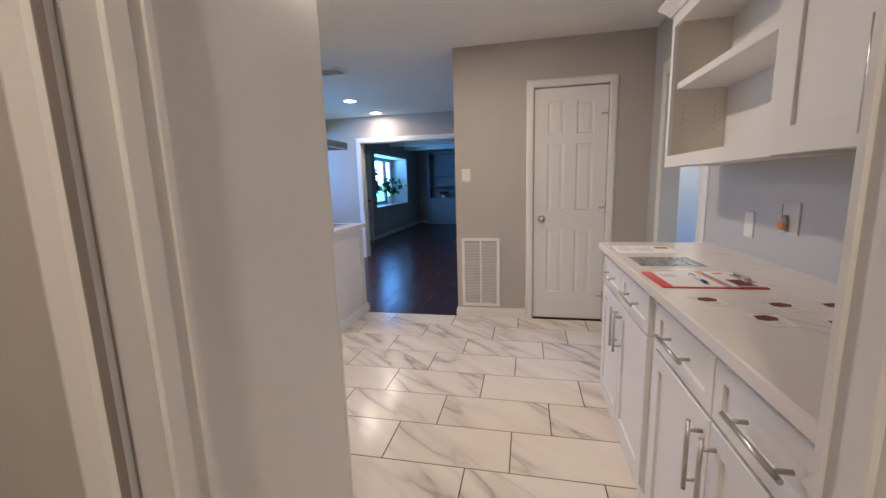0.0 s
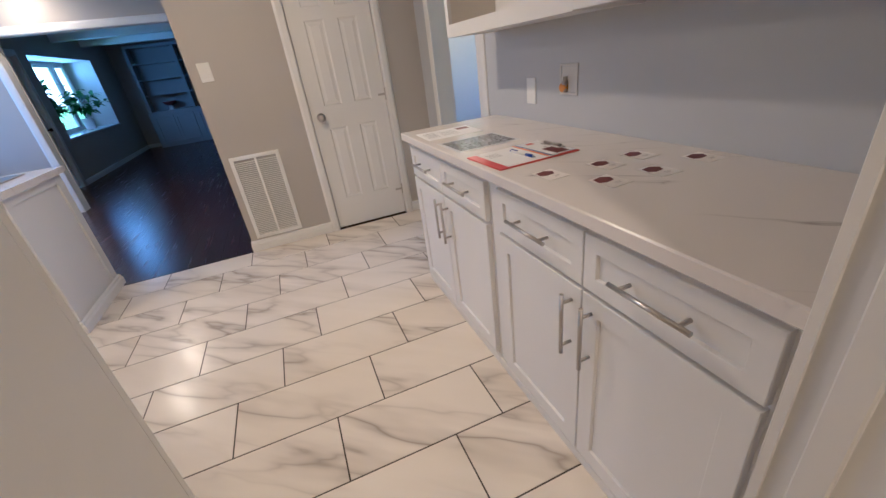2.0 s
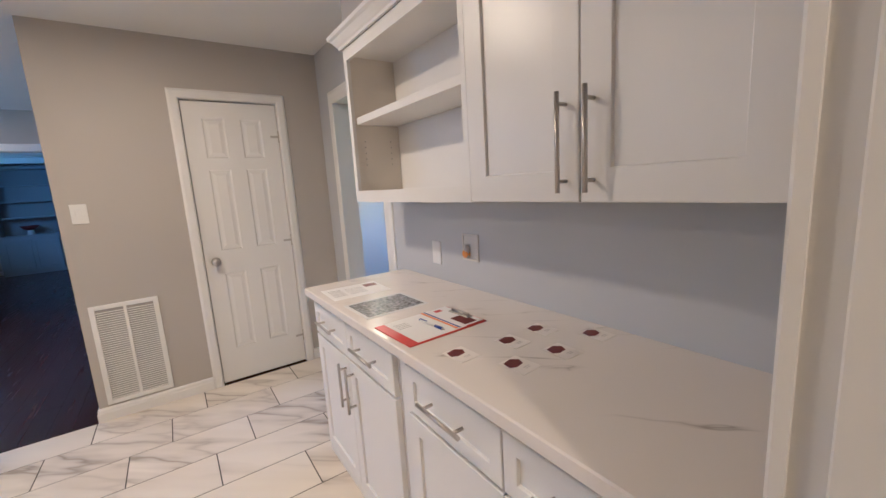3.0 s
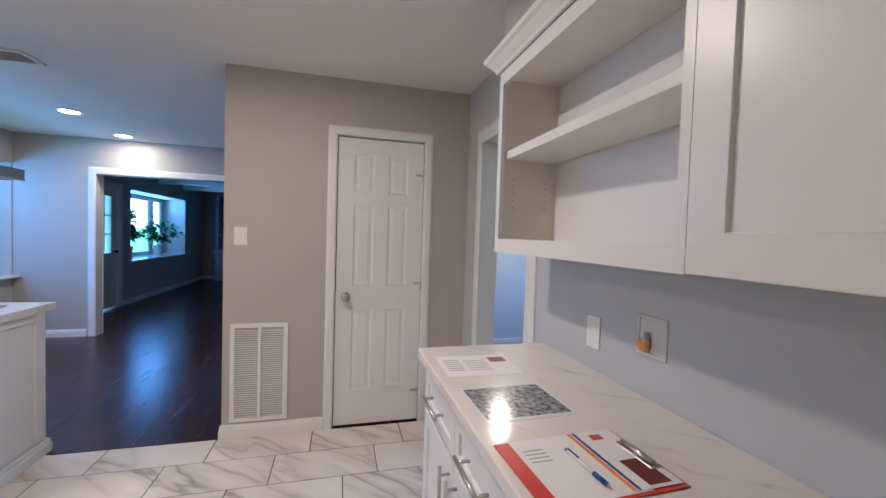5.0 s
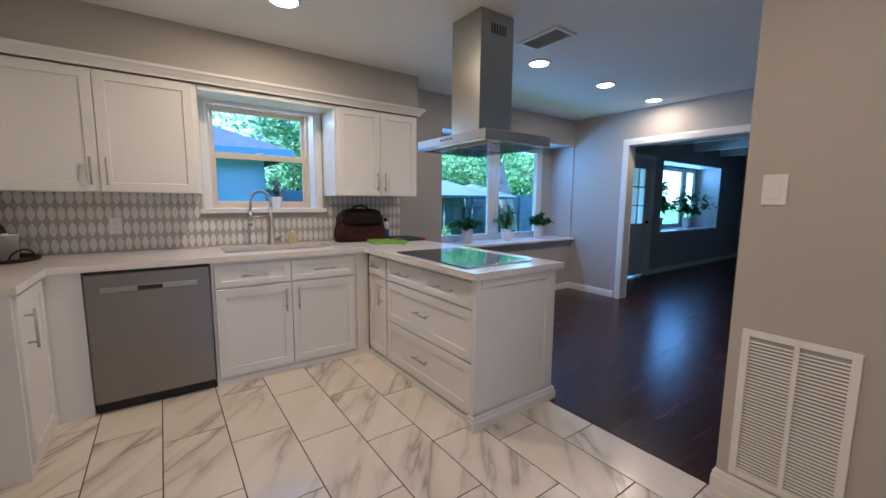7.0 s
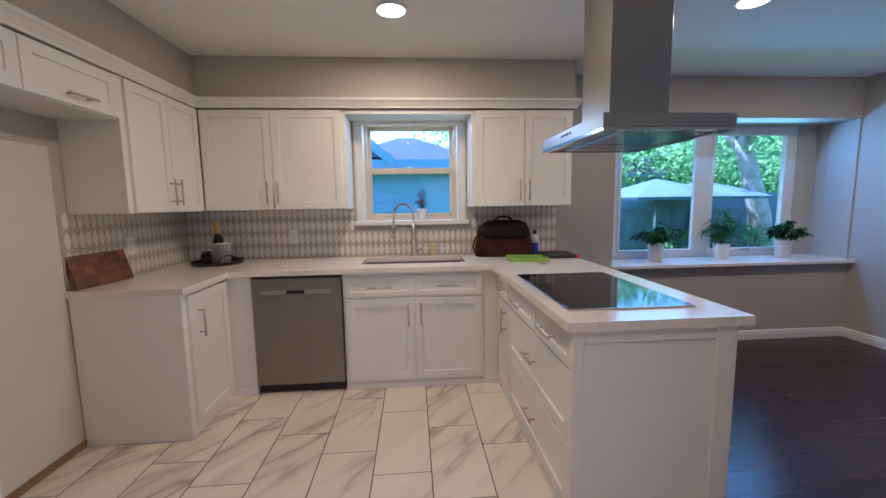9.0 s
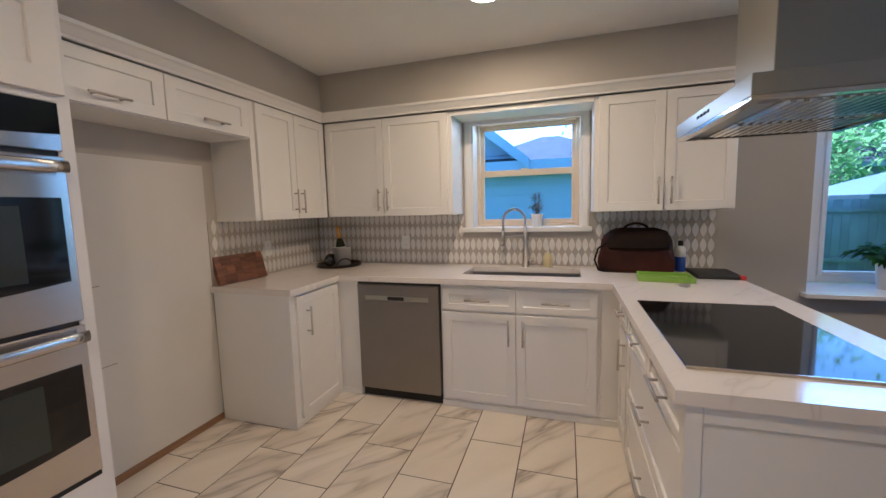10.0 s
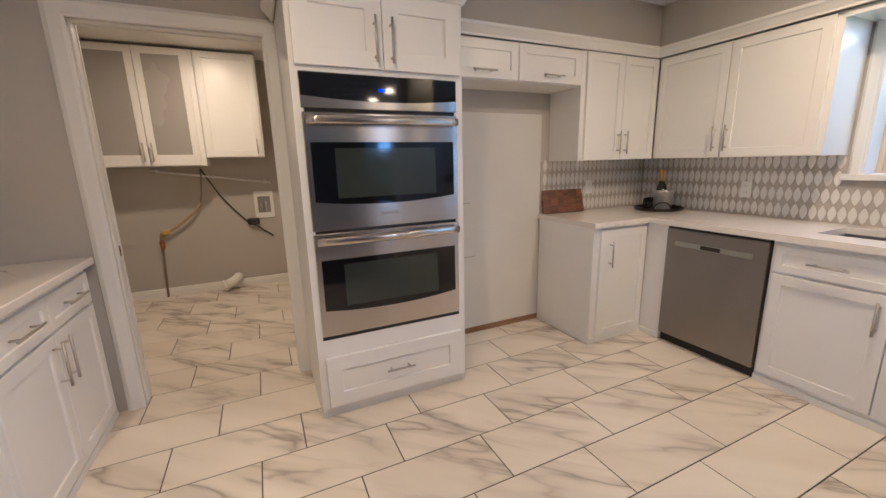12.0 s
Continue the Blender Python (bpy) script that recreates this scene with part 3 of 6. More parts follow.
casing("trim_living", "x", DY + 0.14, 1, OP0 + 0.004, OP1 - 0.004, OPZ - 0.004, "white casing on the living room side", 0.085)


def six_panel_door(w, h, t, m, label):
    """A white moulded six-panel door, hinged on its right, with a knob."""
    d = thing("door_1", m, label, "door", kind="structure")
    part("slab", boxes((0, 0.008, 0, w, t, h), b=0.002), TRIM, d)
    st, mid = 0.112, 0.10
    pw = (w - 2 * st - mid) / 2
    bands = [(0.0, 0.25), (0.83, 1.0), (1.58, 1.66), (h - 0.11, h)]
    rows = [(0, 0, z0, w, 0.0085, z1) for z0, z1 in bands]
    for (a, z0), (z1, c) in zip(bands, bands[1:]):
        rows += [(0, 0, z0, st, 0.0085, z1), (st + pw, 0, z0, st + pw + mid, 0.0085, z1), (w - st, 0, z0, w, 0.0085, z1)]
    part("door_frame", boxes(*rows), TRIM, d)
    for (a, z0), (z1, c) in zip(bands, bands[1:]):
        for x in (st, st + pw + mid):
            bm = ring_panel(pw, z1 - z0, [(0.0, 0.001), (0.010, 0.0060), (0.020, 0.0060), (0.040, 0.0025)], 0.0083)
            bm.transform(Matrix.Translation((x, 0, z0)))
            part("panel", bm, TRIM, d)
    kb = bmesh.new()
    lathe(kb, [(0.032, 0.0), (0.032, 0.006), (0.012, 0.010), (0.011, 0.030), (0.024, 0.038), (0.0285, 0.052), (0.024, 0.064), (0.0, 0.067)])
    kb.transform(pose(0.068, 0, 0.925, 90, 0, 0))
    part("knob", kb, NICKEL, d, "satin nickel knob")
    part("latch", boxes((-0.004, 0.001, 0.90, 0.004, 0.02, 0.955)), NICKEL, d)
    for z in (0.22, 1.02, h - 0.23):
        hb = bmesh.new()
        rod(hb, (w + 0.004, -0.004, z - 0.045), (w + 0.004, -0.004, z + 0.045), 0.006, n=8)
        quad_box(hb, w - 0.055, -0.0015, z - 0.008, w, 0.0015, z + 0.008)
        part("hinge", hb, NICKEL, d)
    return d


six_panel_door(CD1 - CD0 - 0.006, 2.045, 0.035, pose(CD0 + 0.003, CY + 0.012, 0.012), "white moulded six-panel closet door, closed, with a nickel knob")
# added grey sheet behind the slab stands in for the closet's dark inside
structure("closet_shade_sheet", boxes((CD0 - 0.002, CY + 0.06, 0.0, CD1 + 0.002, CY + 0.07, CDZ + 0.002)), GREY_PLASTIC, "grey sheet behind the door standing in for the closet's shade", "closet")

BASE_PROF = [(0.0, 0.0), (0.015, 0.0), (0.015, 0.055), (0.011, 0.065), (0.011, 0.078), (0.006, 0.088), (0.0, 0.090)]


def baseboard(pts, label):
    bm = bmesh.new()
    sweep(bm, pts, BASE_PROF)
    return structure("baseboard", bm, TRIM, label, "baseboard")


BB = "white moulded baseboard"
baseboard([(0.49, DY), (0.49, CY), (CD0 - 0.066, CY)][::-1][::-1], BB + " at the closet wall")
baseboard([(CD1 + 0.066, CY), (RX, CY), (RX, RD1 + 0.091)], BB + " in the kitchen corner")
baseboard([(WX, 5.17), (WX, DY), (OP0 - 0.096, DY)], BB + " in the dining area")
baseboard([(OP1 + 0.096, DY), (0.49, DY)], BB + " beside the opening")
baseboard([(LX, LD1 + 0.07), (LX, LYF), (-1.9, LYF)], BB + " along the living room window wall")
baseboard([(LX, DY + 0.14), (LX, LD0 - 0.07)], BB + " beside the living room door")
baseboard([(LAX0, 1.80), (LAX0, LAY), (LAX1, LAY), (LAX1, 1.80)][::-1], BB + " round the laundry")
baseboard([(RX + 0.12, 6.87), (5.4, 6.87)], BB + " in the side room")
structure("trim_fridge_strip", boxes((-1.335, BY, 0, -0.30, BY + 0.012, 0.042)), RAW_WOOD, "raw pine strip at the foot of the alcove wall", "trim")
structure("wall_alcove_patch", boxes((-1.333, BY, 0.043, -0.307, BY + 0.004, 1.69)), PRIMER, "pale primed wall in the empty refrigerator alcove", "wall")

for mx0, mx1, mz in ((-0.73, -0.59, 0.628), (-0.69, -0.60, 1.041)):
    solo("drywall_mark", boxes((mx0, BY + 0.004, mz - 0.002, mx1, BY + 0.0048, mz + 0.002)), SHADE_AND_MARKS, "thin dark pencil mark across the primed alcove wall", "mark", "alcove marks", at=(mx0, BY + 0.004, mz))


# ---- kitchen cabinets ----
CT0, CT1 = 0.872, 0.910           # worktop
FX = -1.89                        # carcass front of the sink run
CROWN = [(0.0, 0.0), (0.012, 0.0), (0.014, 0.012), (0.020, 0.018), (0.040, 0.042), (0.052, 0.050), (0.055, 0.066), (0.0, 0.066)]


def unit(name, m, w, d, z0, z1, label, category="cabinet", group="kitchen cabinets", base=False):
    """A cabinet carcass: local x along the front, y into the wall, front at y = 0."""
    u = thing(name, m, label, category, group)
    part("body", boxes((0, 0, z0 + (0.004 if base else 0), w, d, z1), b=0.0015), CAB, u)
    if base:
        bm = bmesh.new()
        sweep(bm, [(w, 0), (0, 0)], [(0, 0), (-0.0, 0.045), (-0.006, 0.045), (-0.014, 0.035), (-0.014, 0.0)][::-1])
        part("toe_moulding", boxes((0, -0.012, 0, w, 0.0, 0.042), b=0.003), TRIM, u)
        bm.free()
    return u


def face_west_run(y):             # fronts face +x
    return pose(FX, y, 0, 0, 0, 90)


# base units on the sink wall
u = unit("base_cabinet", pose(-1.345, 2.505, 0, 0, 0, 180), 0.545, 0.585, 0, CT0, "white shaker corner base cabinet beside the refrigerator alcove", base=True)
front(u, "door", 0.058, 0.045, 0.462, 0.803, (0.088, 0.63, 0.19, True))
part("end_panel", boxes((-0.012, -0.016, 0.0, 0.0, 0.576, CT0), b=0.002), CAB, u)
u = unit("filler_panel", face_west_run(2.506), 0.174, 0.04, 0, CT0, "narrow white filler panel beside the dishwasher", "filler panel", base=True)
u = unit("sink_cabinet", face_west_run(3.318), 1.03, 0.62, 0, 0.70, "white shaker sink base cabinet with two doors and two false drawers", base=True)
part("top_rail", boxes((0, 0, 0.70, 1.03, 0.03, CT0)), CAB, u)
for k, x in enumerate((0.018, 0.516)):
    front(u, "drawer_front", x, 0.695, 0.492, 0.148, (0.246, 0.074, 0.17, False))
    front(u, "door", x, 0.065, 0.492, 0.615, (0.450 if k == 0 else 0.042, 0.50, 0.17, True))
u = unit("filler_panel", face_west_run(4.349), 0.107, 0.04, 0, CT0, "narrow white filler panel in the peninsula corner", "filler panel", base=True)

# dishwasher
dw = thing("dishwasher", pose(FX + 0.0, 2.683, 0, 0, 0, 90), "dark stainless steel dishwasher with a pocket handle", "dishwasher")
part("body", boxes((0.004, 0.03, 0.08, 0.628, 0.60, 0.866)), GREY_PLASTIC, dw)
part("door", boxes((0.005, -0.028, 0.070, 0.627, 0.03, 0.852), b=0.004), STEEL_DARK, dw)
part("control_strip", boxes((0.007, -0.022, 0.8525, 0.625, 0.03, 0.866)), BLACK, dw)
part("kickplate", boxes((0.005, 0.012, 0.0, 0.627, 0.029, 0.068)), BLACK, dw, "black kickplate")
part("handle", boxes((0.07, -0.034, 0.738, 0.555, -0.0285, 0.772), b=0.002), HOOD_STEEL, dw, "satin steel handle strip")
part("handle_pocket", boxes((0.248, -0.0365, 0.742, 0.372, -0.0342, 0.768), b=0.001), BLACK, dw, "black handle pocket")

# peninsula
PY = 4.465
u = unit("base_cabinet", pose(-1.872, PY, 0), 0.335, 0.62, 0, CT0, "narrow white shaker base cabinet in the peninsula", base=True)
front(u, "drawer_front", 0.02, 0.695, 0.295, 0.148, (0.147, 0.074, 0.13, False))
front(u, "door", 0.02, 0.065, 0.295, 0.615, (0.245, 0.50, 0.17, True))
u = unit("drawer_cabinet", pose(-1.535, PY, 0), 1.026, 0.62, 0, CT0, "white shaker drawer cabinet under the cooktop", base=True)
for x in (0.006, 0.512):
    front(u, "drawer_front", x, 0.695, 0.500, 0.148, (0.25, 0.074, 0.19, False))
front(u, "drawer_front", 0.006, 0.382, 1.006, 0.302, (0.503, 0.16, 0.17, False))
front(u, "drawer_front", 0.006, 0.068, 1.006, 0.302, (0.503, 0.16, 0.17, False))
pe = thing("end_panel", pose(-0.487, 4.435, 0, 0, 0, 90), "white framed end panel of the peninsula with a baseboard", "cabinet panel")
part("panel", boxes((0.0, 0.0, 0.0, 0.665, 0.022, CT0)), CAB, pe)
for row in ((0.0, -0.012, 0.09, 0.042, 0.0, CT0), (0.585, -0.012, 0.09, 0.665, 0.0, CT0), (0.042, -0.012, 0.818, 0.585, 0.0, CT0)):
    part("batten", boxes(row, b=0.002), CAB, pe)
bm = bmesh.new()
sweep(bm, [(0.678, 0.63), (0.678, -0.012), (-0.004, -0.012), (-0.004, 0.03)][::-1], [(0, 0), (0.016, 0), (0.016, 0.05), (0.010, 0.06), (0.010, 0.075), (0, 0.085)])
part("baseboard", bm, TRIM, pe)
part("back_panel", boxes((0.665, -0.0, 0.0, 0.677, 1.95, CT0)), CAB, pe)

# worktops
SX0, SX1, SY0, SY1 = -2.41, -2.05, 3.43, 4.235
top = cells([WX, SX0, SX1, -1.852, -1.318, -0.452], [BY, 2.545, SY0, SY1, 4.405, 5.150], CT0, CT1,
            lambda x, y: (y < 2.545 and x < -1.318) or (x < -1.852 and not (SX0 < x < SX1 and SY0 < y < SY1)) or y > 4.405)
solo("worktop", top, QUARTZ_FAINT, "white quartz worktop with faint veins round the sink and peninsula", "worktop", at=(-2.0, 3.4, CT0))
RTOP = boxes((1.555, 1.94, CT0, RX, 3.86, CT1), b=0.004)
solo("worktop", RTOP, QUARTZ, "white quartz worktop with grey veins on the side cabinets", "worktop", at=(1.85, 2.9, CT0))

# sink
sk = thing("sink", (-2.23, 3.83, CT0), "stainless steel undermount sink let into the worktop", "sink")
part("bowl", boxes(
    (SX0 - 0.015, SY0 - 0.015, 0.700, SX1 + 0.015, SY1 + 0.015, 0.712), (SX0 - 0.015, SY0 - 0.015, 0.712, SX0 - 0.003, SY1 + 0.015, CT0 - 0.001),
    (SX1 + 0.003, SY0 - 0.015, 0.712, SX1 + 0.015, SY1 + 0.015, CT0 - 0.001), (SX0 - 0.003, SY0 - 0.015, 0.712, SX1 + 0.003, SY0 - 0.003, CT0 - 0.001),
    (SX0 - 0.003, SY1 + 0.003, 0.712, SX1 + 0.003, SY1 + 0.015, CT0 - 0.001)), SINK_STEEL, sk, world=True)
part("divider", boxes((SX0 - 0.003, 3.752, 0.712, SX1 + 0.003, 3.772, 0.835), b=0.006), SINK_STEEL, sk, "low divider between the two bowls", world=True)
for dy in (3.59, 4.00):
    bm = bmesh.new()
    lathe(bm, [(0.042, 0.0), (0.042, 0.003), (0.030, 0.003), (0.026, 0.001), (0.0, 0.001)], at=(-2.25, dy, 0.7125))
    part("drain", bm, NICKEL, sk, world=True)

# faucet with a spring neck
fx, fy = -2.475, 3.835
fa = thing("faucet", (fx, fy, CT1), "brushed nickel spring faucet with a pull-down spray", "faucet")
bm = bmesh.new()
lathe(bm, [(0.029, 0.0), (0.029, 0.006), (0.024, 0.012), (0.0235, 0.125), (0.018, 0.135), (0.0165, 0.20), (0.0145, 0.32), (0.0, 0.321)])
part("body", bm, NICKEL, fa)
arc = [(0.0, 0.0, 0.31)] + [(0.085 - 0.085 * math.cos(a), -0.012 * a, 0.365 + 0.085 * math.sin(a)) for a in [i * math.pi / 12 for i in range(13)]] + [(0.172, -0.04, 0.28)]
bm = bmesh.new()
tube(bm, arc, 0.0075)
SWING = Matrix.Rotation(radians(-58), 4, "Z")
bm.transform(SWING)
part("neck", bm, NICKEL, fa)
bm = bmesh.new()
coil = []
for i in range(241):
    s = i / 240 * (len(arc) - 1)
    k = min(int(s), len(arc) - 2)
    p = Vector(arc[k]).lerp(Vector(arc[k + 1]), s - k)
    dd = (Vector(arc[k + 1]) - Vector(arc[k])).normalized()
    a = i * 0.9
    n1 = Vector((0, 1, 0))
    n2 = dd.cross(n1).normalized()
    coil.append(p + 0.011 * (math.cos(a) * n1 + math.sin(a) * n2))
tube(bm, coil, 0.0022, 5)
bm.transform(SWING)
part("spring", bm, NICKEL, fa, "coiled spring round the neck")
bm = bmesh.new()
rod(bm, (0.172, -0.04, 0.285), (0.176, -0.041, 0.20), 0.012, 0.014)
rod(bm, (0.176, -0.041, 0.20), (0.178, -0.041, 0.165), 0.019, 0.021)
bm.transform(SWING)
part("spray_head", bm, NICKEL, fa)
bm = bmesh.new()
rod(bm, (0.0, 0, 0.245), (0.165, -0.04, 0.235), 0.005)
bm.transform(SWING)
part("holder_arm", bm, NICKEL, fa)
bm = bmesh.new()
rod(bm, (0.0, 0.01, 0.045), (0.0, 0.065, 0.050), 0.013, 0.016)
rod(bm, (0.0, 0.060, 0.052), (0.085, 0.072, 0.075), 0.0055)
part("lever", bm, NICKEL, fa)

# cooktop
ck = thing("cooktop", (-1.010, 4.742, CT1), "black glass cooktop with steel edges set in the peninsula", "cooktop")
part("glass", boxes((-0.400, -0.274, 0.0005, 0.400, 0.274, 0.007), b=0.0015), BLACK_GLASS, ck)
for x in (-0.407, 0.401):
    part("edge_trim", boxes((x, -0.274, 0.0, x + 0.006, 0.274, 0.0078)), STEEL, ck, "thin steel edge")

# wall units
u = unit("wall_cabinet", pose(-2.21, 2.262, 0, 0, 0, 90), 1.068, 0.315, UZ0, UZ1, "white shaker wall cabinet in the corner by the window")
front(u, "door", 0.004, UZ0 + 0.004, 0.510, UZ1 - UZ0 - 0.012, (0.472, 0.125, 0.17, True))
front(u, "door", 0.518, UZ0 + 0.004, 0.520, UZ1 - UZ0 - 0.012, (0.035, 0.125, 0.17, True))
u = unit("wall_cabinet", pose(-2.21, 4.312, 0, 0, 0, 90), 0.812, 0.315, UZ0, UZ1, "white shaker wall cabinet between the window and the bay")
front(u, "door", 0.030, UZ0 + 0.004, 0.386, UZ1 - UZ0 - 0.012, (0.352, 0.125, 0.17, True))
front(u, "door", 0.420, UZ0 + 0.004, 0.386, UZ1 - UZ0 - 0.012, (0.034, 0.125, 0.17, True))
u = unit("wall_cabinet", pose(-1.425, 2.242, 0, 0, 0, 180), 0.784, 0.322, UZ0, UZ1, "white shaker wall cabinet above the cutting board")
front(u, "door", 0.030, UZ0 + 0.004, 0.362, UZ1 - UZ0 - 0.012, (0.328, 0.125, 0.17, True))
front(u, "door", 0.396, UZ0 + 0.004, 0.360, UZ1 - UZ0 - 0.012, (0.034, 0.125, 0.17, True))
part("end_panel", boxes((-0.012, -0.002, UZ0, 0.0, 0.322, UZ1), b=0.001), CAB, u)
u = unit("wall_cabinet", pose(-0.308, 2.232, 0, 0, 0, 180), 1.104, 0.312, 1.845, UZ1, "white shaker bridge cabinet above the refrigerator alcove")
front(u, "door", 0.030, 1.851, 0.533, 0.226, (0.266, 0.045, 0.17, False))
front(u, "door", 0.568, 1.851, 0.530, 0.226, (0.266, 0.045, 0.17, False))

# crown mouldings
bm = bmesh.new()
sweep(bm, [(-0.307, 2.250), (-2.178, 2.250), (-2.178, 5.132), (WX, 5.132)], CROWN, UZ1 + 0.002)
structure("trim_crown_kitchen", bm, TRIM, "white crown moulding along the wall cabinets", "trim")
bm = bmesh.new()
sweep(bm, [(0.562, BY + 0.03), (0.562, 2.535), (-0.307, 2.535), (-0.307, BY + 0.33)], CROWN, 2.125)
structure("trim_crown_tower", bm, TRIM, "white crown moulding round the oven tower", "trim")
structure("trim_window_valance", boxes((WX, 3.333, 2.062, -2.20, 4.309, 2.083), (-2.214, 3.333, 2.050, -2.20, 4.309, 2.062)), CAB, "white board bridging the cabinets above the window", "trim")

# ---- oven tower ----
TF = 2.515
tw = thing("oven_tower", pose(0.555, TF, 0, 0, 0, 180), "tall white cabinet tower holding a double wall oven", "cabinet")
part("side_panel", boxes((0.0, 0.0, 0.0, 0.02, 0.593, 2.13), b=0.0015), CAB, tw)
part("side_panel", boxes((0.84, 0.0, 0.0, 0.86, 0.593, 2.13), b=0.0015), CAB, tw)
part("face_frame", boxes((0.0, -0.018, 0.055, 0.045, 0.0, 2.13), (0.815, -0.018, 0.055, 0.86, 0.0, 2.13), (0.045, -0.018, 0.355, 0.815, 0.0, 0.462), (0.045, -0.018, 1.762, 0.815, 0.0, 1.792),
                         (0.045, -0.018, 0.045, 0.815, 0.0, 0.085), (0.045, -0.018, 2.10, 0.815, 0.0, 2.13)), CAB, tw)
part("carcass", boxes((0.02, 0.01, 0.03, 0.84, 0.59, 0.44), (0.02, 0.01, 1.77, 0.84, 0.59, 2.128), (0.02, 0.56, 0.44, 0.84, 0.59, 1.77)), CAB, tw)
part("toe_kick", boxes((0.0, 0.004, 0.0, 0.86, 0.02, 0.055)), TRIM, tw)


def tower_front(kind, x, z, w, h, handle):
    bm = shaker(w, h, 0.078)
    bm.transform(Matrix.Translation((x, -0.0185, z)))
    d = part(kind, bm, CAB, tw)
    hb = bmesh.new()
    pull(hb, x + handle[0], z + handle[1], handle[2], handle[3])
    hb.transform(Matrix.Translation((0, -0.0185, 0)))
    part("handle", hb, NICKEL, d, "brushed nickel bar pull")


tower_front("drawer_front", 0.036, 0.075, 0.79, 0.283, (0.395, 0.150, 0.16, False))
tower_front("door", 0.020, 1.785, 0.408, 0.335, (0.370, 0.125, 0.20, True))
tower_front("door", 0.432, 1.785, 0.408, 0.335, (0.038, 0.125, 0.20, True))

ov = thing("double_oven", pose(0.523, TF - 0.02 + 0.0, 0.462, 0, 0, 180), "stainless steel double wall oven with dark glass doors", "oven")
OW, OH = 0.790, 1.298
part("housing", boxes((0.02, -0.02, 0.0, OW - 0.02, 0.52, OH), b=0.002), GREY_PLASTIC, ov)


def bowed(x0, x1, z0, z1, dip, y0, y1, n=16, at_top=False):
    """A plate whose lower (or upper) edge bows down by dip in its middle."""
    bm = bmesh.new()
    lo = []
    for i in range(n + 1):
        f = i / n
        lo.append((x0 + (x1 - x0) * f, z0 - dip * (1 - (2 * f - 1) ** 2)))
    pts = lo + [(x1, z1), (x0, z1)]
    a = [bm.verts.new((x, y0, z)) for x, z in pts]
    c = [bm.verts.new((x, y1, z)) for x, z in pts]
    bm.faces.new(a)
    bm.faces.new(c[::-1])
    for i in range(len(pts)):
        j = (i + 1) % len(pts)
        bm.faces.new((a[i], a[j], c[j], c[i]))
    bmesh.ops.recalc_face_normals(bm, faces=bm.faces)
    return bm


part("control_panel", boxes((0.0, -0.045, 1.140, OW, -0.018, 1.298), b=0.003), STEEL, ov)
gl = part("control_glass", bowed(0.004, OW - 0.004, 1.196, 1.294, 0.020, -0.0475, -0.044), BLACK_GLASS, ov, "black glass control panel")
for i in range(4):
    part("clock_digit", boxes((0.368 + i * 0.009, -0.0482, 1.224, 0.373 + i * 0.009, -0.0476, 1.236)), CLOCK, gl, "small glowing blue clock digit")
for r in range(3):
    for i in range(4):
        part("touch_mark", boxes((0.20 + i * 0.03, -0.0481, 1.205 + r * 0.025, 0.216 + i * 0.03, -0.0476, 1.207 + r * 0.025)), BLACK, gl)
for z0, z1, n in ((0.567, 1.123, 0), (0.014, 0.553, 1)):
    dd = part("oven_door", boxes((0.0, -0.050, z0, OW, -0.018, z1), b=0.004), STEEL, ov)
    h = z1 - z0
    part("door_glass", bowed(0.026, OW - 0.026, z0 + 0.142, z1 - 0.135, 0.024, -0.0525, -0.049), BLACK_GLASS, dd, "black glass oven window")
    part("inner_window", boxes((0.135, -0.0532, z0 + 0.155, OW - 0.135, -0.0526, z1 - 0.163)), OVEN_GLASS, dd, "smoked see-through window")
    hb = bmesh.new()
    pts = []
    for i in range(17):
        f = i / 16
        pts.append((0.012 + f * (OW - 0.024), -0.082 - 0.018 * (1 - (2 * f - 1) ** 2), z1 - 0.036))
    tube(hb, pts, 0.0165, 12)
    for v in hb.verts:
        f = (v.co.x - 0.012) / (OW - 0.024)
        mid = -0.082 - 0.018 * (1 - (2 * f - 1) ** 2)
        v.co.y = mid + (v.co.y - mid) * 0.45
        v.co.z = z1 - 0.036 + (v.co.z - z1 + 0.036) * 1.2
    for x in (0.03, OW - 0.03):
        rod(hb, (x, -0.085, z1 - 0.036), (x, -0.049, z1 - 0.036), 0.011)
    part("handle", hb, STEEL, dd, "bowed steel bar handle")
    if n == 0:
        part("badge", boxes((OW / 2 - 0.045, -0.0518, z0 + 0.062, OW / 2 + 0.045, -0.0498, z0 + 0.078), b=0.0006), NICKEL, dd, "small plain metal badge")
part("lower_vent", boxes((0.0, -0.040, -0.006, OW, -0.018, 0.012)), BLACK, ov)
part("seam", boxes((0.002, -0.030, 0.5525, OW - 0.002, -0.018, 0.5675)), BLACK, ov)
part("seam", boxes((0.002, -0.030, 1.1225, OW - 0.002, -0.018, 1.1405)), BLACK, ov)

# ---- range hood ----
HX0, HX1, HY0, HY1, HZ = -1.318, -0.60, 4.588, 5.145, 1.637
hd = thing("range_hood", (-0.96, 4.875, HZ), "stainless steel island range hood hung from the ceiling", "range hood")
part("chimney", boxes((-1.092, 4.715, 1.720, -0.804, 4.992, CEIL), b=0.002), HOOD_STEEL, hd, world=True)
part("canopy", boxes((HX0, HY0, HZ + 0.012, HX1, HY1, HZ + 0.068), b=0.002), HOOD_STEEL, hd, world=True)
bm = bmesh.new()
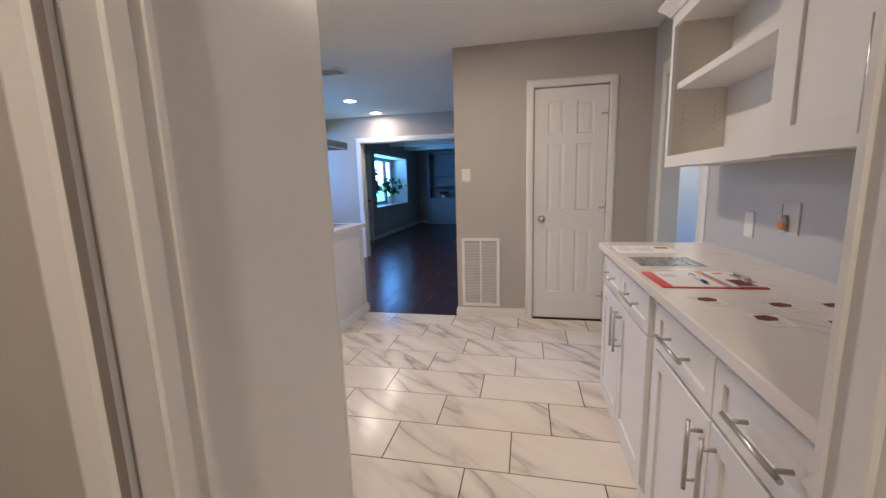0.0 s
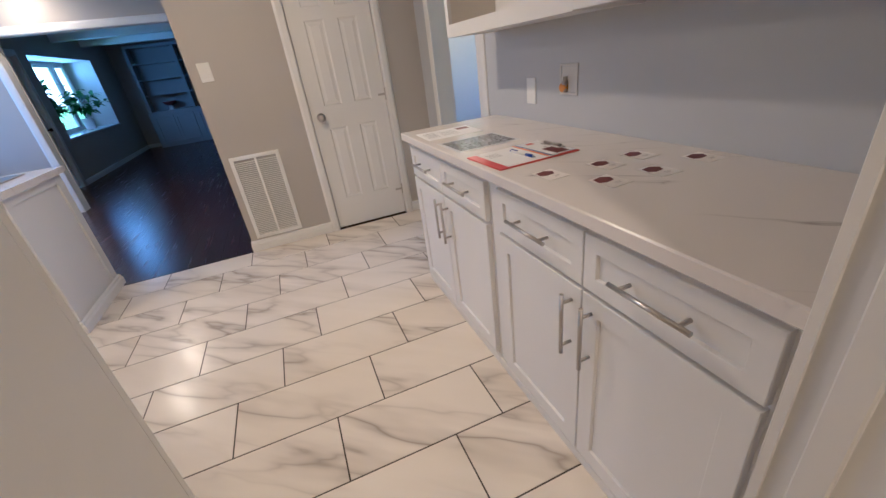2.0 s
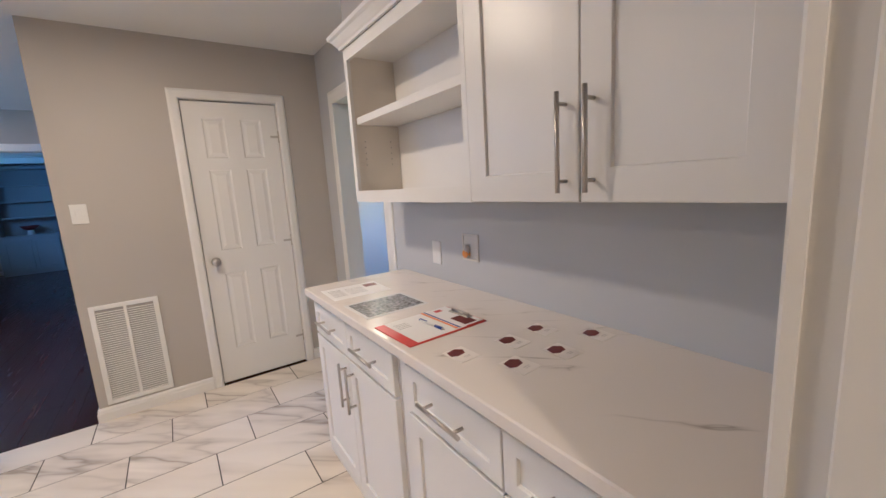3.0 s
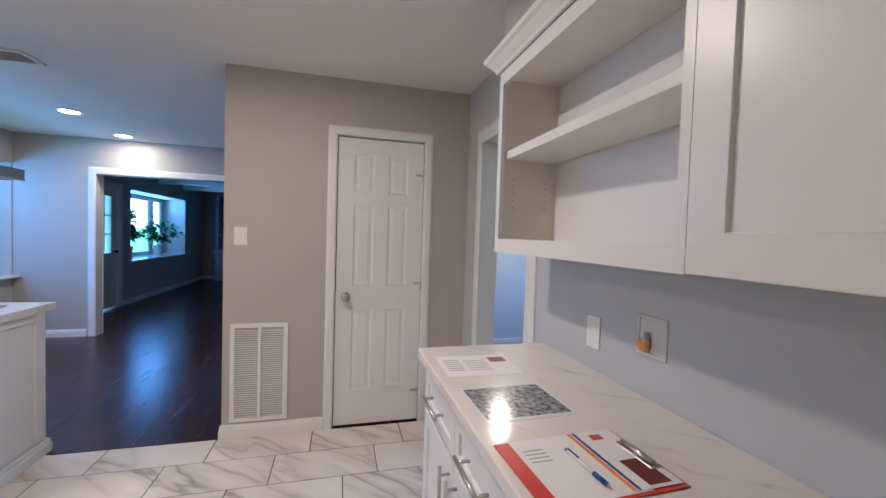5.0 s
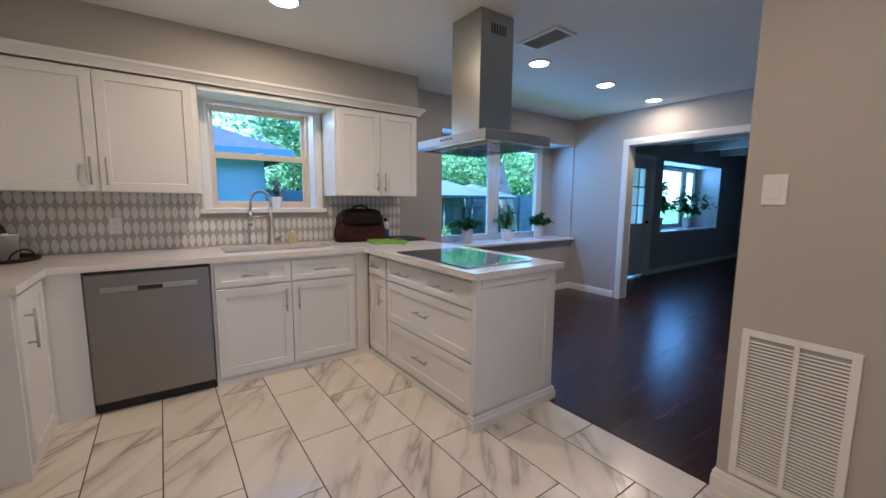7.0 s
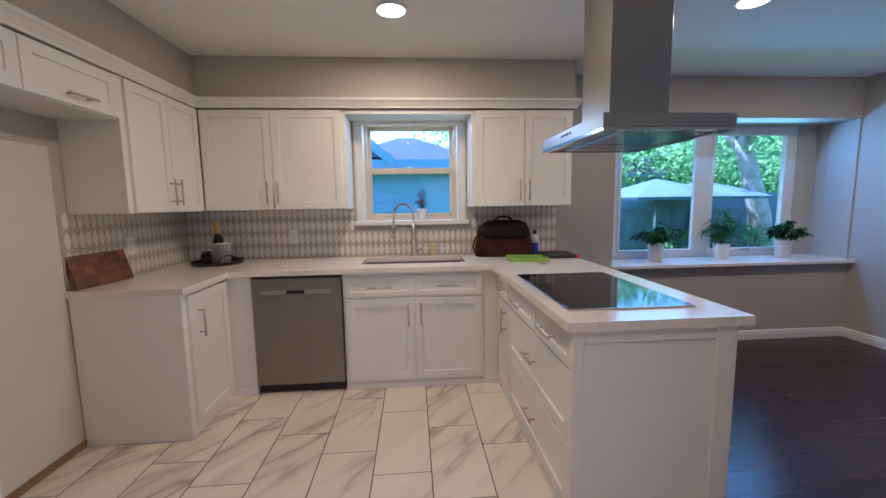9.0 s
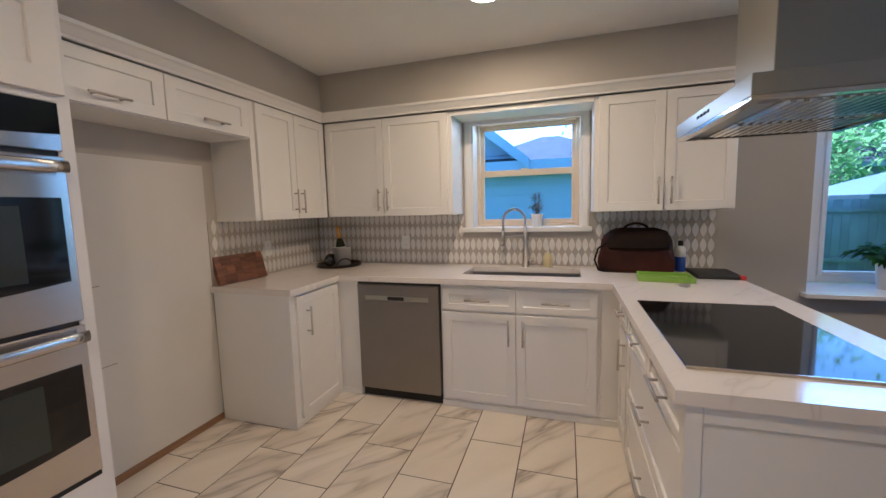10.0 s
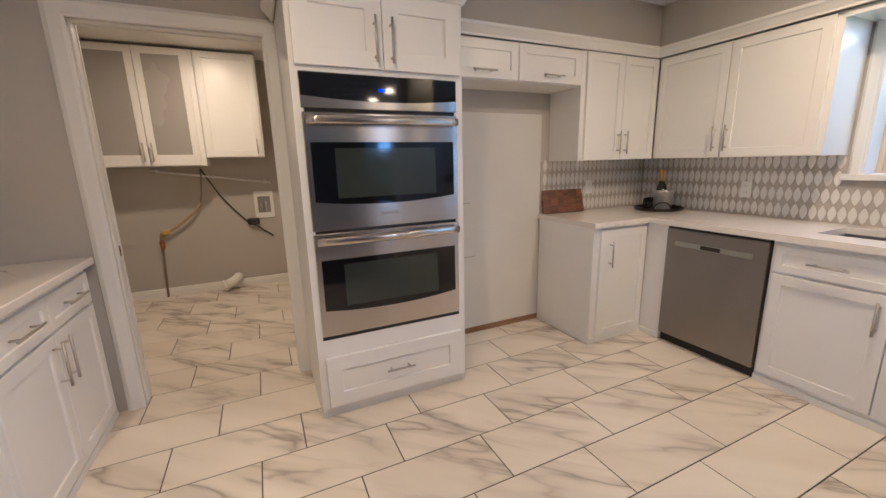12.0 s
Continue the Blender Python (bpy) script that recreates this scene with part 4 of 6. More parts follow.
lo = [bm.verts.new(p) for p in ((HX0 + 0.02, HY0 + 0.02, HZ + 0.068), (HX1 - 0.02, HY0 + 0.02, HZ + 0.068), (HX1 - 0.02, HY1 - 0.02, HZ + 0.068), (HX0 + 0.02, HY1 - 0.02, HZ + 0.068))]
hi = [bm.verts.new(p) for p in ((-1.092, 4.715, HZ + 0.10), (-0.804, 4.715, HZ + 0.10), (-0.804, 4.992, HZ + 0.10), (-1.092, 4.992, HZ + 0.10))]
for i in range(4):
    bm.faces.new((lo[i], lo[(i + 1) % 4], hi[(i + 1) % 4], hi[i]))
bm.faces.new(hi)
bm.faces.new(lo[::-1])
part("canopy_top", bm, HOOD_STEEL, hd, world=True)
part("rim", boxes((HX0, HY0, HZ, HX1, HY0 + 0.03, HZ + 0.0115), (HX0, HY1 - 0.03, HZ, HX1, HY1, HZ + 0.0115), (HX0, HY0 + 0.03, HZ, HX0 + 0.03, HY1 - 0.03, HZ + 0.0115), (HX1 - 0.03, HY0 + 0.03, HZ, HX1, HY1 - 0.03, HZ + 0.0115)), HOOD_UNDER, hd, world=True)
for x0, x1 in ((HX0 + 0.06, -0.99), (-0.97, HX1 - 0.06)):
    bf = part("baffle_filter", boxes((x0, HY0 + 0.10, HZ + 0.004, x1, HY1 - 0.10, HZ + 0.0115)), HOOD_UNDER, hd, "slatted steel grease filter", world=True)
    for i in range(14):
        y = HY0 + 0.115 + i * 0.0275
        part("slat", boxes((x0 + 0.01, y, HZ - 0.001, x1 - 0.01, y + 0.012, HZ + 0.004)), HOOD_UNDER, bf, world=True)
for k in range(6):
    part("vent_slot", boxes((-0.8055, 4.80 + k * 0.022, 2.325, -0.8025, 4.812 + k * 0.022, 2.385)), BLACK, hd, world=True)
for k in range(4):
    part("button", boxes((-1.04 + k * 0.035, HY0 - 0.003, HZ + 0.040, -1.02 + k * 0.035, HY0 + 0.001, HZ + 0.050), b=0.001), BLACK, hd, world=True)
for x, y in ((HX0 + 0.035, HY0 + 0.05), (HX1 - 0.035, HY0 + 0.05)):
    bm = bmesh.new()
    lathe(bm, [(0.022, 0.0), (0.022, 0.006), (0.0, 0.0062)], at=(x, y, HZ - 0.0005))
    part("hood_lamp", bm, GREY_PLASTIC, hd, world=True)

# ---- right side run ----
RFX = 1.60


def east_unit(name, y1, w, d, z0, z1, label, base=False, fx=RFX):
    return unit(name, pose(fx, y1, 0, 0, 0, -90), w, d, z0, z1, label, group="side cabinets", base=base)


for y1, w, lab in ((3.815, 0.872, "white shaker base cabinet at the free end of the side run"), (2.940, 0.985, "white shaker base cabinet beside the laundry doorway")):
    u = east_unit("base_cabinet", y1, w, 0.548, 0, CT0, lab, True)
    o = 0.012 if w < 0.9 else 0.075
    fw = (w - 0.024) / 2 - 0.002 if w < 0.9 else 0.435
    for k in range(2):
        x = o + k * (fw + 0.005)
        front(u, "drawer_front", x, 0.690, fw, 0.155, (fw / 2, 0.082, 0.20, False))
        front(u, "door", x, 0.060, fw, 0.618, (fw - 0.036 if k == 0 else 0.036, 0.495, 0.20, True))
    if w < 0.9:
        part("end_panel", boxes((-0.012, -0.002, 0.0, 0.0, 0.548, CT0), b=0.0015), CAB, u)

UFX = 1.888
u = east_unit("wall_cabinet", 2.850, 0.845, 0.262, UZ0 + 0.012, UZ1, "white shaker wall cabinet with two doors over the side counter", fx=UFX)
front(u, "door", 0.001, UZ0 + 0.002, 0.419, UZ1 - UZ0 - 0.010, (0.381, 0.145, 0.24, True), 0.078)
front(u, "door", 0.424, UZ0 + 0.002, 0.410, UZ1 - UZ0 - 0.010, (0.036, 0.145, 0.24, True), 0.078)
sh = thing("open_shelf", pose(UFX, 3.815, 0, 0, 0, -90), "white open wall shelf with one loose board, empty", "shelf", "side cabinets")
SW = 0.964
part("side_panel", boxes((0.0, 0.0, UZ0, 0.018, 0.262, UZ1), b=0.001), CAB, sh)
part("side_panel", boxes((SW - 0.018, 0.0, UZ0, SW, 0.262, UZ1)), CAB, sh)
part("bottom_panel", boxes((0.018, 0.0, UZ0 + 0.005, SW - 0.018, 0.262, UZ0 + 0.050)), CAB, sh)
part("top_panel", boxes((0.018, 0.0, UZ1 - 0.03, SW - 0.018, 0.262, UZ1)), CAB, sh)
part("back_panel", boxes((0.018, 0.252, UZ0 + 0.05, SW - 0.018, 0.262, UZ1 - 0.03)), CAB, sh)
for x in (0.018, SW - 0.021):
    part("lining", boxes((x, 0.002, UZ0 + 0.050, x + 0.003, 0.252, UZ1 - 0.03)), CAB_IN, sh, "cream inside lining")
part("face_frame", boxes((0.0, -0.018, UZ0, 0.034, 0.0, UZ1), (SW - 0.026, -0.018, UZ0, SW, 0.0, UZ1), (0.034, -0.018, UZ0, SW - 0.026, 0.0, UZ0 + 0.056), (0.034, -0.018, UZ1 - 0.055, SW - 0.026, 0.0, UZ1)), CAB, sh)
part("shelf_board", boxes((0.022, 0.012, 1.722, SW - 0.022, 0.250, 1.757), b=0.002), CAB, sh)
for k in range(5):
    hb = bmesh.new()
    for y in (0.05, 0.20):
        rod(hb, (0.0205, y, 1.52 + k * 0.03), (0.0216, y, 1.52 + k * 0.03), 0.003, n=8)
    part("peg_hole", hb, GREY_PLASTIC, sh)
bm = bmesh.new()
sweep(bm, [(RX, 3.822), (1.868, 3.822), (1.868, 1.94)][::-1], [(-o, u_) for o, u_ in CROWN], UZ1 + 0.002)
structure("trim_crown_side", bm, TRIM, "white crown moulding above the side cabinets", "trim")

# ---- closet wall fittings ----
gr = thing("return_air_grille", (0.717, CY, 0.104), "white louvred return air grille low on the wall", "grille")
GW, GH = 0.358, 0.662
part("frame", boxes((-GW / 2, -0.012, 0, -GW / 2 + 0.028, 0, GH), (GW / 2 - 0.028, -0.012, 0, GW / 2, 0, GH), (-GW / 2 + 0.028, -0.012, 0, GW / 2 - 0.028, 0, 0.028), (-GW / 2 + 0.028, -0.012, GH - 0.028, GW / 2 - 0.028, 0, GH), b=0.002), TRIM, gr)
part("centre_bar", boxes((-0.008, -0.011, 0.028, 0.008, -0.001, GH - 0.028)), TRIM, gr)
part("backing", boxes((-GW / 2 + 0.028, -0.0018, 0.028, GW / 2 - 0.028, -0.0008, GH - 0.028)), FILTER, gr, "pale grey filter behind the slats")
slat = bmesh.new()
quad_box(slat, 0.0, -0.0095, 0.0, GW / 2 - 0.036, -0.0005, 0.0018)
slat.transform(Matrix.Rotation(radians(24), 4, "X"))
slat_me = bpy.data.meshes.new("slat")
slat.to_mesh(slat_me)
slat.free()
slat_me.materials.append(TRIM)
for k in range(40):
    z = 0.036 + k * (GH - 0.07) / 40
    for x in (-GW / 2 + 0.028, 0.008):
        piece("slat", slat_me, gr, pose(x, 0, z))

sw = thing("light_switch", (0.592, CY, 1.348), "white rocker light switch on the wall", "light switch")
part("plate", boxes((-0.040, -0.006, -0.060, 0.040, 0, 0.060), b=0.002), WHITE_PLASTIC, sw)
part("rocker", boxes((-0.017, -0.009, -0.034, 0.017, -0.006, 0.034), b=0.001), WHITE_PLASTIC, sw)

bp = thing("wall_plate", pose(RX, 3.495, 1.049, 0, 0, -90), "blank white plate on the wall above the side counter", "wall plate")
part("plate", boxes((-0.038, -0.006, -0.060, 0.038, 0, 0.060), b=0.002), WHITE_PLASTIC, bp)
ib = thing("valve_box", pose(RX, 3.215, 1.102, 0, 0, -90), "white recessed water valve box with an orange handle", "valve box")
part("frame", boxes((-0.058, -0.006, -0.062, -0.048, 0, 0.062), (0.048, -0.006, -0.062, 0.058, 0, 0.062), (-0.048, -0.006, -0.062, 0.048, 0, -0.052), (-0.048, -0.006, 0.052, 0.048, 0, 0.062), b=0.001), PRIMER, ib)
part("backing", boxes((-0.048, -0.0025, -0.050, 0.048, -0.0005, 0.050)), PRIMER, ib)
bm = bmesh.new()
rod(bm, (-0.012, -0.012, -0.048), (-0.012, -0.012, 0.012), 0.009)
rod(bm, (-0.012, -0.024, -0.010), (-0.012, -0.003, -0.010), 0.009)
part("valve", bm, NICKEL, ib, "plated stop valve")
bm = bmesh.new()
rod(bm, (-0.022, -0.004, -0.030), (-0.022, -0.022, -0.030), 0.021, 0.018)
part("valve_handle", bm, AMBER_KNOB, ib, "small amber plastic handle")


def outlet(m, label):
    o = thing("outlet", m, label, "outlet")
    part("plate", boxes((-0.036, -0.006, -0.058, 0.036, 0, 0.058), b=0.002), WHITE_PLASTIC, o)
    for z in (-0.022, 0.022):
        s = part("socket", boxes((-0.017, -0.008, z - 0.015, 0.017, -0.006, z + 0.015), b=0.001), WHITE_PLASTIC, o)
        part("slot", boxes((-0.008, -0.0086, z - 0.004, -0.006, -0.0079, z + 0.006), (0.006, -0.0086, z - 0.004, 0.008, -0.0079, z + 0.006)), BLACK, s)


outlet(pose(WX + 0.008, 2.807, 1.096, 0, 0, 90), "white outlet on the tiled wall above the dishwasher")
outlet(pose(-1.852, BY + 0.008, 1.108, 0, 0, 180), "white outlet on the tiled wall above the cutting board")

# ---- windows ----
w1 = thing("window_1", (WX, (WY0 + WY1) / 2, WZ0), "cream double-hung kitchen window with a white sill, closed", "window", kind="structure")
gy0, gy1 = 3.447, 4.192
part("lining", boxes((OX + 0.0, WY0 - 0.0, WZ0, WX + 0.004, WY0 + 0.016, WZ1), (OX, WY1 - 0.016, WZ0, WX + 0.004, WY1, WZ1), (OX, WY0 + 0.016, WZ1 - 0.016, WX + 0.004, WY1 - 0.016, WZ1)), TRIM, w1, world=True)
part("window_frame", boxes((-2.76, WY0 + 0.016, WZ0, -2.675, WY0 + 0.042, WZ1 - 0.016), (-2.76, WY1 - 0.042, WZ0, -2.675, WY1 - 0.016, WZ1 - 0.016), (-2.76, WY0 + 0.042, WZ1 - 0.05, -2.675, WY1 - 0.042, WZ1 - 0.016), (-2.76, WY0 + 0.042, WZ0, -2.675, WY1 - 0.042, WZ0 + 0.03), b=0.003), VINYL, w1, world=True)
part("upper_sash", boxes((-2.752, WY0 + 0.042, 1.64, -2.725, WY0 + 0.072, 2.05), (-2.752, WY1 - 0.072, 1.64, -2.725, WY1 - 0.042, 2.05), (-2.752, WY0 + 0.072, 2.015, -2.725, WY1 - 0.072, 2.05), (-2.752, WY0 + 0.072, 1.64, -2.725, WY1 - 0.072, 1.675), b=0.002), VINYL, w1, world=True)
part("lower_sash", boxes((-2.722, WY0 + 0.042, 1.235, -2.69, WY0 + 0.072, 1.682), (-2.722, WY1 - 0.072, 1.235, -2.69, WY1 - 0.042, 1.682), (-2.722, WY0 + 0.072, 1.632, -2.69, WY1 - 0.072, 1.682), (-2.722, WY0 + 0.072, 1.235, -2.69, WY1 - 0.072, 1.275), b=0.002), VINYL, w1, world=True)
part("sash_lock", boxes((-2.715, 3.78, 1.682, -2.695, 3.84, 1.692), b=0.002), VINYL, w1, world=True)
for x, z0, z1 in ((-2.740, 1.672, 2.018), (-2.708, 1.272, 1.635)):
    p = part("pane", boxes((x - 0.002, WY0 + 0.070, z0, x + 0.002, WY1 - 0.070, z1)), GLASS, w1, world=True)
    p.visible_shadow = False
part("window_sill", boxes((-2.70, 3.418, WZ0 - 0.004, WX - 0.001, 4.232, WZ0 + 0.012), (WX - 0.001, 3.325, 1.180, WX + 0.045, 4.325, WZ0 + 0.012), b=0.003), TRIM, w1, world=True)
casing("trim_window", "y", WX, 1, WY0 + 0.004, WY1 - 0.004, WZ1 - 0.07, "white moulded casing of the kitchen window", 0.06, WZ0 + 0.012)


def bay_window(name, x, y0, y1, z0, z1, panes, label, sill_x, wall_x, depth_frame=0.05):
    """A fixed window at the back of a bay with a deep sill; panes: rows of (y0, y1) of glass."""
    w = thing(name, (wall_x, (y0 + y1) / 2, z0), label, "window", kind="structure")
    edges = [y0] + [v for p in panes for v in p] + [min(y1, panes[-1][1] + 0.098)]
    rows = []
    for a, c in zip(edges[0::2], edges[1::2]):
        rows.append((x - depth_frame, a, z0, x, c, z1))
    for a, c in panes:
        rows += [(x - depth_frame, a, z0, x, c, z0 + 0.055), (x - depth_frame, a, z1 - 0.06, x, c, z1)]
    part("window_frame", boxes(*rows, b=0.003), TRIM, w, world=True)
    for a, c in panes:
        p = part("pane", boxes((x - 0.027, a - 0.005, z0 + 0.05, x - 0.023, c + 0.005, z1 - 0.055)), GLASS, w, world=True)
        p.visible_shadow = False
        part("sash", boxes((x - 0.03, a, z0 + 0.055, x + 0.012, a + 0.03, z1 - 0.06), (x - 0.03, c - 0.03, z0 + 0.055, x + 0.012, c, z1 - 0.06),
                           (x - 0.03, a + 0.03, z0 + 0.055, x + 0.012, c - 0.03, z0 + 0.085), (x - 0.03, a + 0.03, z1 - 0.09, x + 0.012, c - 0.03, z1 - 0.06), b=0.003), TRIM, w, world=True)
        part("crank", boxes((x + 0.012, (a + c) / 2 - 0.05, z0 + 0.06, x + 0.03, (a + c) / 2 + 0.05, z0 + 0.08), b=0.004), NICKEL, w, world=True)
    part("window_sill", boxes((x, y0 + 0.002, z0 - 0.030, wall_x - 0.002, y1 - 0.002, z0), (wall_x - 0.002, y0 - 0.03, z0 - 0.030, sill_x, y1 + 0.01, z0), b=0.003), SILL, w, world=True)
    return w


bay_window("window_2", -2.915, BAY0, BAY1, BAZ0, BAZ1, [(5.90, 6.73), (6.875, 7.70)], "white framed dining bay window with a deep sill", -2.455, WX)
bay_window("window_3", LOX - 0.26, LB0, LB1, LBZ0, LBZ1, [(10.55, 11.25), (11.38, 12.35), (12.48, 12.92)], "white framed living room bay window with a deep sill", LX + 0.03, LX)

d2 = thing("door_2", (LX - 0.08, LD0, 0.0), "white half-glazed back door, closed, with nine panes", "door", kind="structure")
dw0, dw1 = LD0 + 0.02, LD1 - 0.02
gz0, gz1 = 0.93, 1.87
part("slab", boxes((LX - 0.10, dw0, 0.02, LX - 0.055, dw1, gz0), (LX - 0.10, dw0, gz1, LX - 0.055, dw1, LDZ - 0.02), (LX - 0.10, dw0, gz0, LX - 0.055, dw0 + 0.13, gz1), (LX - 0.10, dw1 - 0.13, gz0, LX - 0.055, dw1, gz1)), TRIM, d2, world=True)
gy = [dw0 + 0.13 + k * (dw1 - dw0 - 0.26) / 3 for k in range(4)]
gz = [gz0 + k * (gz1 - gz0) / 3 for k in range(4)]
for k in (1, 2):
    part("glazing_bar", boxes((LX - 0.095, gy[k] - 0.01, gz0, LX - 0.06, gy[k] + 0.01, gz1)), TRIM, d2, world=True)
    part("glazing_bar", boxes((LX - 0.094, gy[0], gz[k] - 0.01, LX - 0.061, gy[3], gz[k] + 0.01)), TRIM, d2, world=True)
for a in range(3):
    for c in range(3):
        p = part("pane", boxes((LX - 0.080, gy[a] + 0.008, gz[c] + 0.008, LX - 0.076, gy[a + 1] - 0.008, gz[c + 1] - 0.008)), GLASS, d2, world=True)
        p.visible_shadow = False
kb = bmesh.new()
rod(kb, (LX - 0.055, dw1 - 0.06, 0.95), (LX - 0.02, dw1 - 0.06, 0.95), 0.012)
rod(kb, (LX - 0.02, dw1 - 0.06, 0.95), (LX + 0.005, dw1 - 0.06, 0.95), 0.026, 0.022)
part("knob", kb, BLACK, d2, "dark knob", world=True)
casing("trim_back_door", "y", LX, 1, LD0 + 0.004, LD1 - 0.004, LDZ - 0.004, "white casing of the back door", 0.07)
structure("trim_back_door_jamb", boxes((LOX, LD0, 0, LX + 0.002, LD0 + 0.02, LDZ), (LOX, LD1 - 0.02, 0, LX + 0.002, LD1, LDZ), (LOX, LD0 + 0.02, LDZ - 0.02, LX + 0.002, LD1 - 0.02, LDZ)), TRIM, "white lining of the back door", "trim")

# ---- ceiling fittings ----
for lx, ly, watt in LAMPS:
    dl = thing("downlight", (lx, ly, CEIL), "recessed round ceiling downlight, lit", "ceiling light", "recessed downlights")
    bm = bmesh.new()
    lathe(bm, [(0.078, -0.010), (0.096, -0.006), (0.098, 0.0), (0.078, 0.0), (0.078, -0.010)], n=32, caps=False)
    part("trim_ring", bm, WHITE_PLASTIC, dl)
    bm = bmesh.new()
    lathe(bm, [(0.0, -0.009), (0.077, -0.008), (0.077, -0.001), (0.0, -0.001)], n=32)
    part("lens", bm, LENS, dl, "glowing lamp lens")
cv = thing("ceiling_vent", (-0.885, 5.40, CEIL), "white louvred air vent in the ceiling", "vent")
part("frame", boxes((-0.18, -0.11, -0.012, 0.18, -0.085, 0), (-0.18, 0.085, -0.012, 0.18, 0.11, 0), (-0.18, -0.085, -0.012, -0.155, 0.085, 0), (0.155, -0.085, -0.012, 0.18, 0.085, 0), b=0.002), WHITE_PLASTIC, cv)
part("backing", boxes((-0.155, -0.085, -0.003, 0.155, 0.085, -0.001)), GREY_PLASTIC, cv)
for k in range(9):
    sb = boxes((-0.155, -0.008, -0.001, 0.155, 0.008, 0.0008))
    sb.transform(pose(0, -0.072 + k * 0.018, -0.008, 35, 0, 0))
    part("slat", sb, WHITE_PLASTIC, cv)


# ---- loose things on the side counter ----
CZ = CT1


def sheet(name, m, w, d, t, mat, label, category):
    s = thing(name, m, label, category)
    part("sheet", boxes((-w / 2, -d / 2, 0.0003, w / 2, d / 2, t)), mat, s)
    return s


def bars(parent, rows, z, mat, name="printed_line"):
    for x, y, w, d in rows:
        part(name, boxes((x - w / 2, y - d / 2, z, x + w / 2, y + d / 2, z + 0.0003)), mat, parent)


# long side of the papers runs along x
fl = sheet("flyer", pose(1.732, 3.605, CZ, 0, 0, -2), 0.28, 0.222, 0.0012, PAPER, "white printed flyer with a small dark picture", "paper")
bars(fl, [(-0.09, 0.06 - k * 0.022, 0.06, 0.006) for k in range(6)] + [(0.0, 0.05 - k * 0.020, 0.085, 0.004) for k in range(6)], 0.0012, INK)
bars(fl, [(0.095, 0.055, 0.065, 0.055)], 0.0012, MAROON, "picture")
qs = sheet("info_sheet", pose(1.732, 3.283, CZ, 0, 0, 1), 0.28, 0.237, 0.0015, plain("laminated_sheet", (0.78, 0.78, 0.78), 0.12, var=0.02), "glossy laminated white sheet with a plain grey square", "paper")
bars(qs, [(0.0, 0.0, 0.252, 0.205)], 0.0015, plain("grey_printed_square", (0.24, 0.24, 0.25), 0.14, var=0.95, big=60), "printed_square")
cb = thing("clipboard", pose(1.738, 2.948, CZ, 0, 0, 2), "white clipboard with a red edge, papers and a steel clip", "clipboard")
part("board", boxes((-0.160, -0.116, 0.0003, 0.160, 0.116, 0.004), b=0.001), RED, cb)
part("paper", boxes((-0.124, -0.109, 0.0042, 0.075, 0.115, 0.0052)), PAPER, cb)
part("brochure", boxes((0.030, -0.106, 0.0055, 0.152, 0.1145, 0.0066)), PAPER, cb, "white brochure with orange and blue stripes")
bars(cb, [(0.036, 0.004, 0.010, 0.218)], 0.0068, ORANGE, "orange_stripe")
bars(cb, [(0.048, 0.004, 0.007, 0.218)], 0.0068, BLUE, "blue_stripe")
bars(cb, [(0.105, -0.055, 0.055, 0.085)], 0.0068, MAROON, "picture")
bars(cb, [(0.095, 0.085, 0.030, 0.022)], 0.0068, RED, "picture")
bars(cb, [(-0.085 + k * 0.0, 0.07 - k * 0.014, 0.05, 0.003) for k in range(4)], 0.0053, INK)
bm = bmesh.new()
quad_box(bm, 0.122, -0.055, 0.0045, 0.150, 0.055, 0.010, b=0.002)
rod(bm, (0.136, -0.045, 0.014), (0.136, 0.045, 0.014), 0.006)
part("clip", bm, NICKEL, cb, "steel spring clip")
pn = thing("pen", pose(1.728, 2.925, CZ + 0.0052, 0, 0, -86), "clear and dark blue ballpoint pen on the clipboard", "pen")
bm = bmesh.new()
rod(bm, (-0.065, 0, 0.0052), (0.02, 0, 0.0052), 0.0048)
part("barrel", bm, WHITE_PLASTIC, pn)
bm = bmesh.new()
rod(bm, (0.02, 0, 0.0052), (0.058, 0, 0.0052), 0.0051)
part("grip", bm, BLUE, pn, "dark blue grip")
bm = bmesh.new()
rod(bm, (0.058, 0, 0.0052), (0.072, 0, 0.0052), 0.0045, 0.001)
part("tip", bm, NICKEL, pn)
bm = bmesh.new()
quad_box(bm, -0.066, -0.0015, 0.0095, -0.028, 0.0015, 0.012)
rod(bm, (-0.073, 0, 0.0052), (-0.065, 0, 0.0052), 0.003)
part("clip", bm, BLUE, pn)
